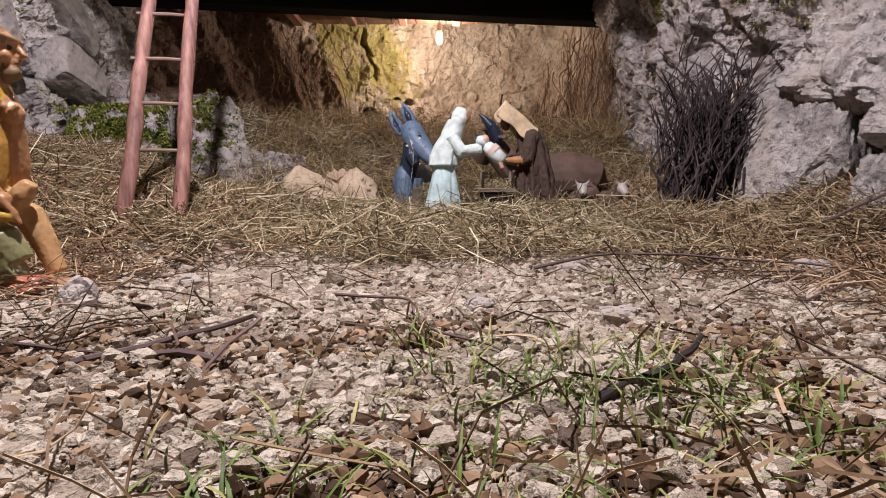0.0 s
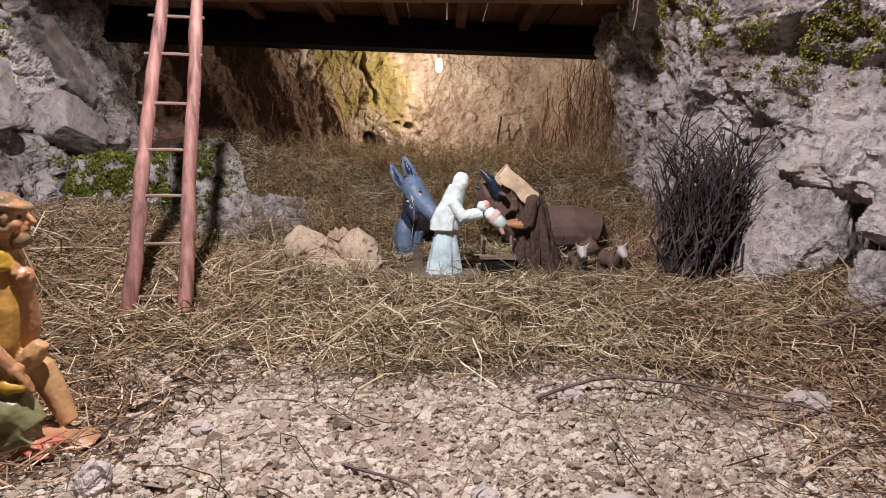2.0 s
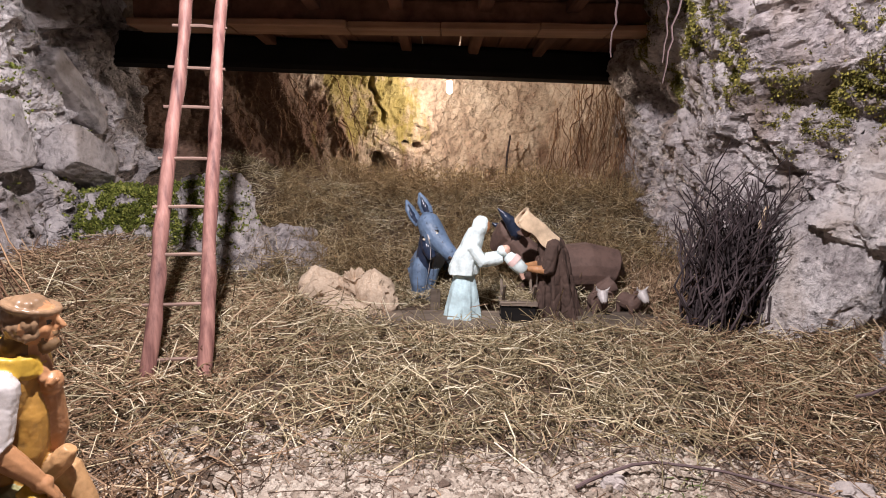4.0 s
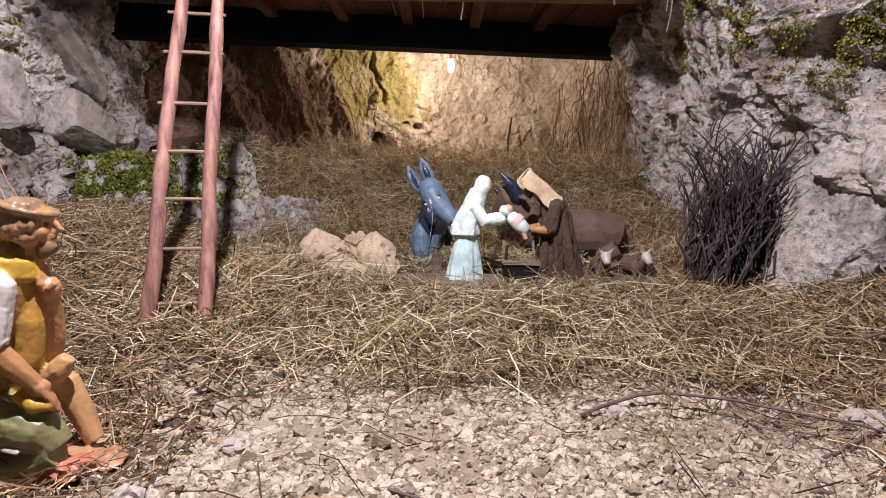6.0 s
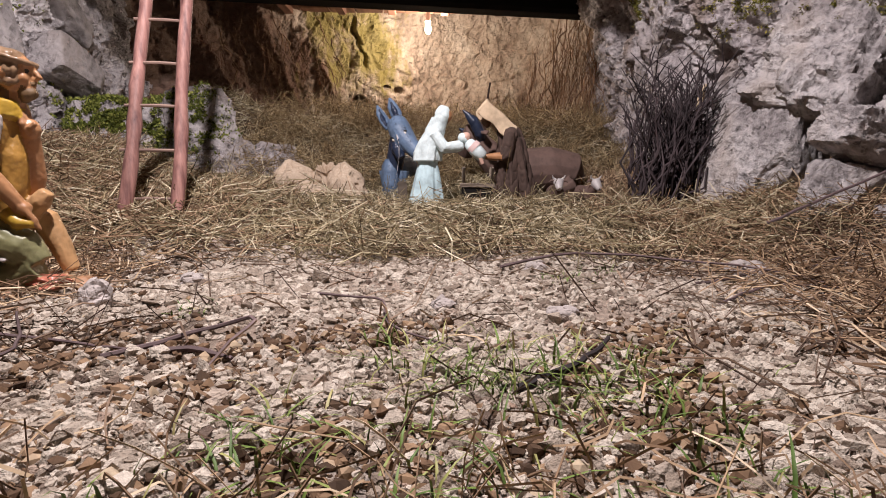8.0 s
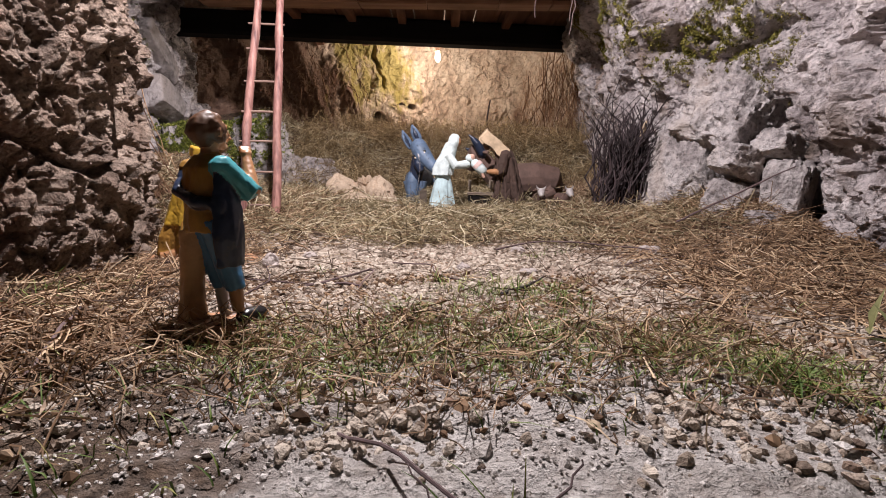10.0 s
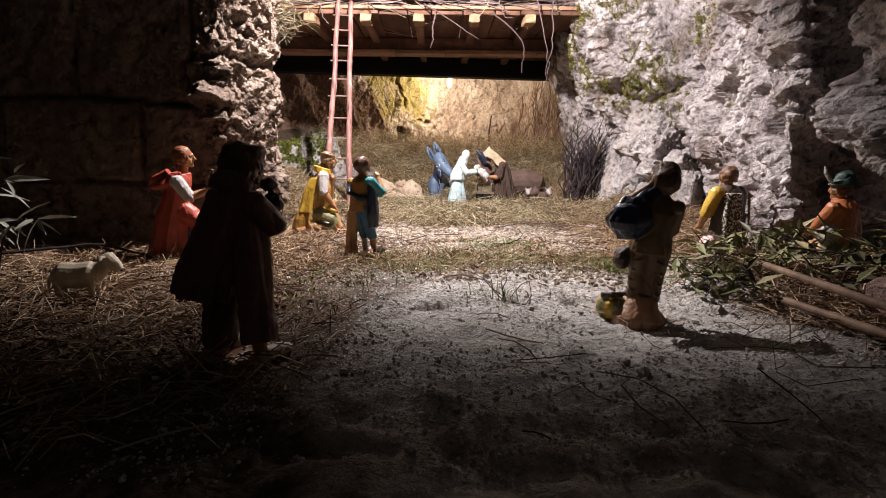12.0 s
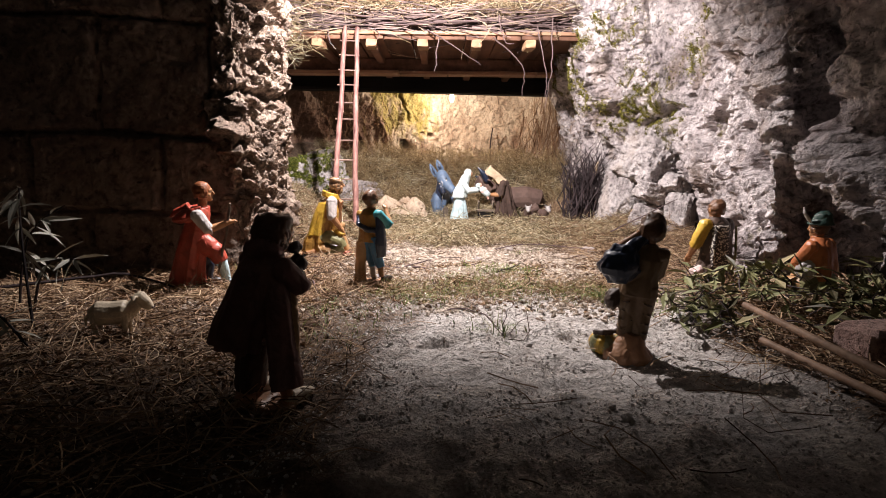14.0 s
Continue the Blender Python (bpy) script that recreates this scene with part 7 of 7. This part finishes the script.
def moss(name, walls, spots, label, seed, mat=None, toward=(1, 0, 0), size=(0.006, 0.016)):
    """spots: x, y, z, spread, count: small leaves where parallel lines from there meet the rock."""
    rng = random.Random(seed)
    v, f = [], []
    for wall in walls:
        k = len(v)
        v += [wall.matrix_world @ q.co for q in wall.data.vertices]
        f += [tuple(k + i for i in p.vertices) for p in wall.data.polygons]
    tree = BVHTree.FromPolygons(v, f)
    pts, faces = [], []
    for x, y, z, spread, count in spots:
        for k in range(count):
            hit = tree.ray_cast(Vector((x + rng.gauss(0, spread), y + rng.gauss(0, spread), z + rng.gauss(0, spread))), Vector(toward))
            if hit[0] is None:
                continue
            p, nrm = hit[0], hit[1]
            if noise.noise(p * 21) + 0.6 * noise.noise(p * 55) < 0.02:
                continue
            if nrm.dot(Vector(toward)) > 0:
                nrm = -nrm
            for m in range(4):
                d = (nrm + Vector((rng.gauss(0, 0.7), rng.gauss(0, 0.7), rng.gauss(0.1, 0.7)))).normalized()
                g = d.cross(Vector((rng.gauss(0, 1), rng.gauss(0, 1), rng.gauss(0, 1)))).normalized()
                L = rng.uniform(*size)
                i = len(pts)
                c = p + Vector((rng.gauss(0, 0.004), rng.gauss(0, 0.004), rng.gauss(0, 0.004)))
                pts += [c, c + d * L * 0.5 + g * L * 0.3, c + d * L, c + d * L * 0.5 - g * L * 0.3]
                faces.append((i, i + 1, i + 2, i + 3))
    return tagged(sheet(name, pts, faces, mat or MOSS, False), label, "moss", kind="stuff")


moss("moss", [wall_right], [(-0.1, y, z, spread, count) for y, z, spread, count in ((1.8, 1.22, 0.05, 1700), (1.78, 1.08, 0.035, 1500), (1.8, 0.95, 0.03, 1300), (2.1, 1.0, 0.04, 1500), (2.08, 0.86, 0.035, 1300), (1.9, 1.08, 0.05, 900), (1.66, 1.03, 0.05, 1700), (1.62, 0.84, 0.045, 1700), (1.44, 0.7, 0.05, 2300), (1.33, 0.72, 0.045, 1800), (1.21, 0.84, 0.06, 2600), (1.18, 0.67, 0.06, 2600), (1.25, 1.15, 0.06, 2000), (1.5, 1.16, 0.05, 1500), (0.98, 0.95, 0.05, 1200), (0.75, 1.05, 0.05, 700))], "olive-green moss on the limestone wall", 81, None, (1, 0, 0), (0.004, 0.01))
bpy.context.view_layer.update()
moss("fern_moss", [wall_left, *LEFT_ROCKS], [(-1.22, 1.72, 0.75, 0.09, 6500), (-1.1, 1.74, 0.75, 0.09, 6500), (-0.98, 1.78, 0.75, 0.09, 3500), (-0.86, 1.8, 0.75, 0.06, 500)], "bright green moss and small ferns on the grey rocks", 83, MOSS_BRIGHT, (-0.1, 0.6, -0.75), (0.005, 0.016))
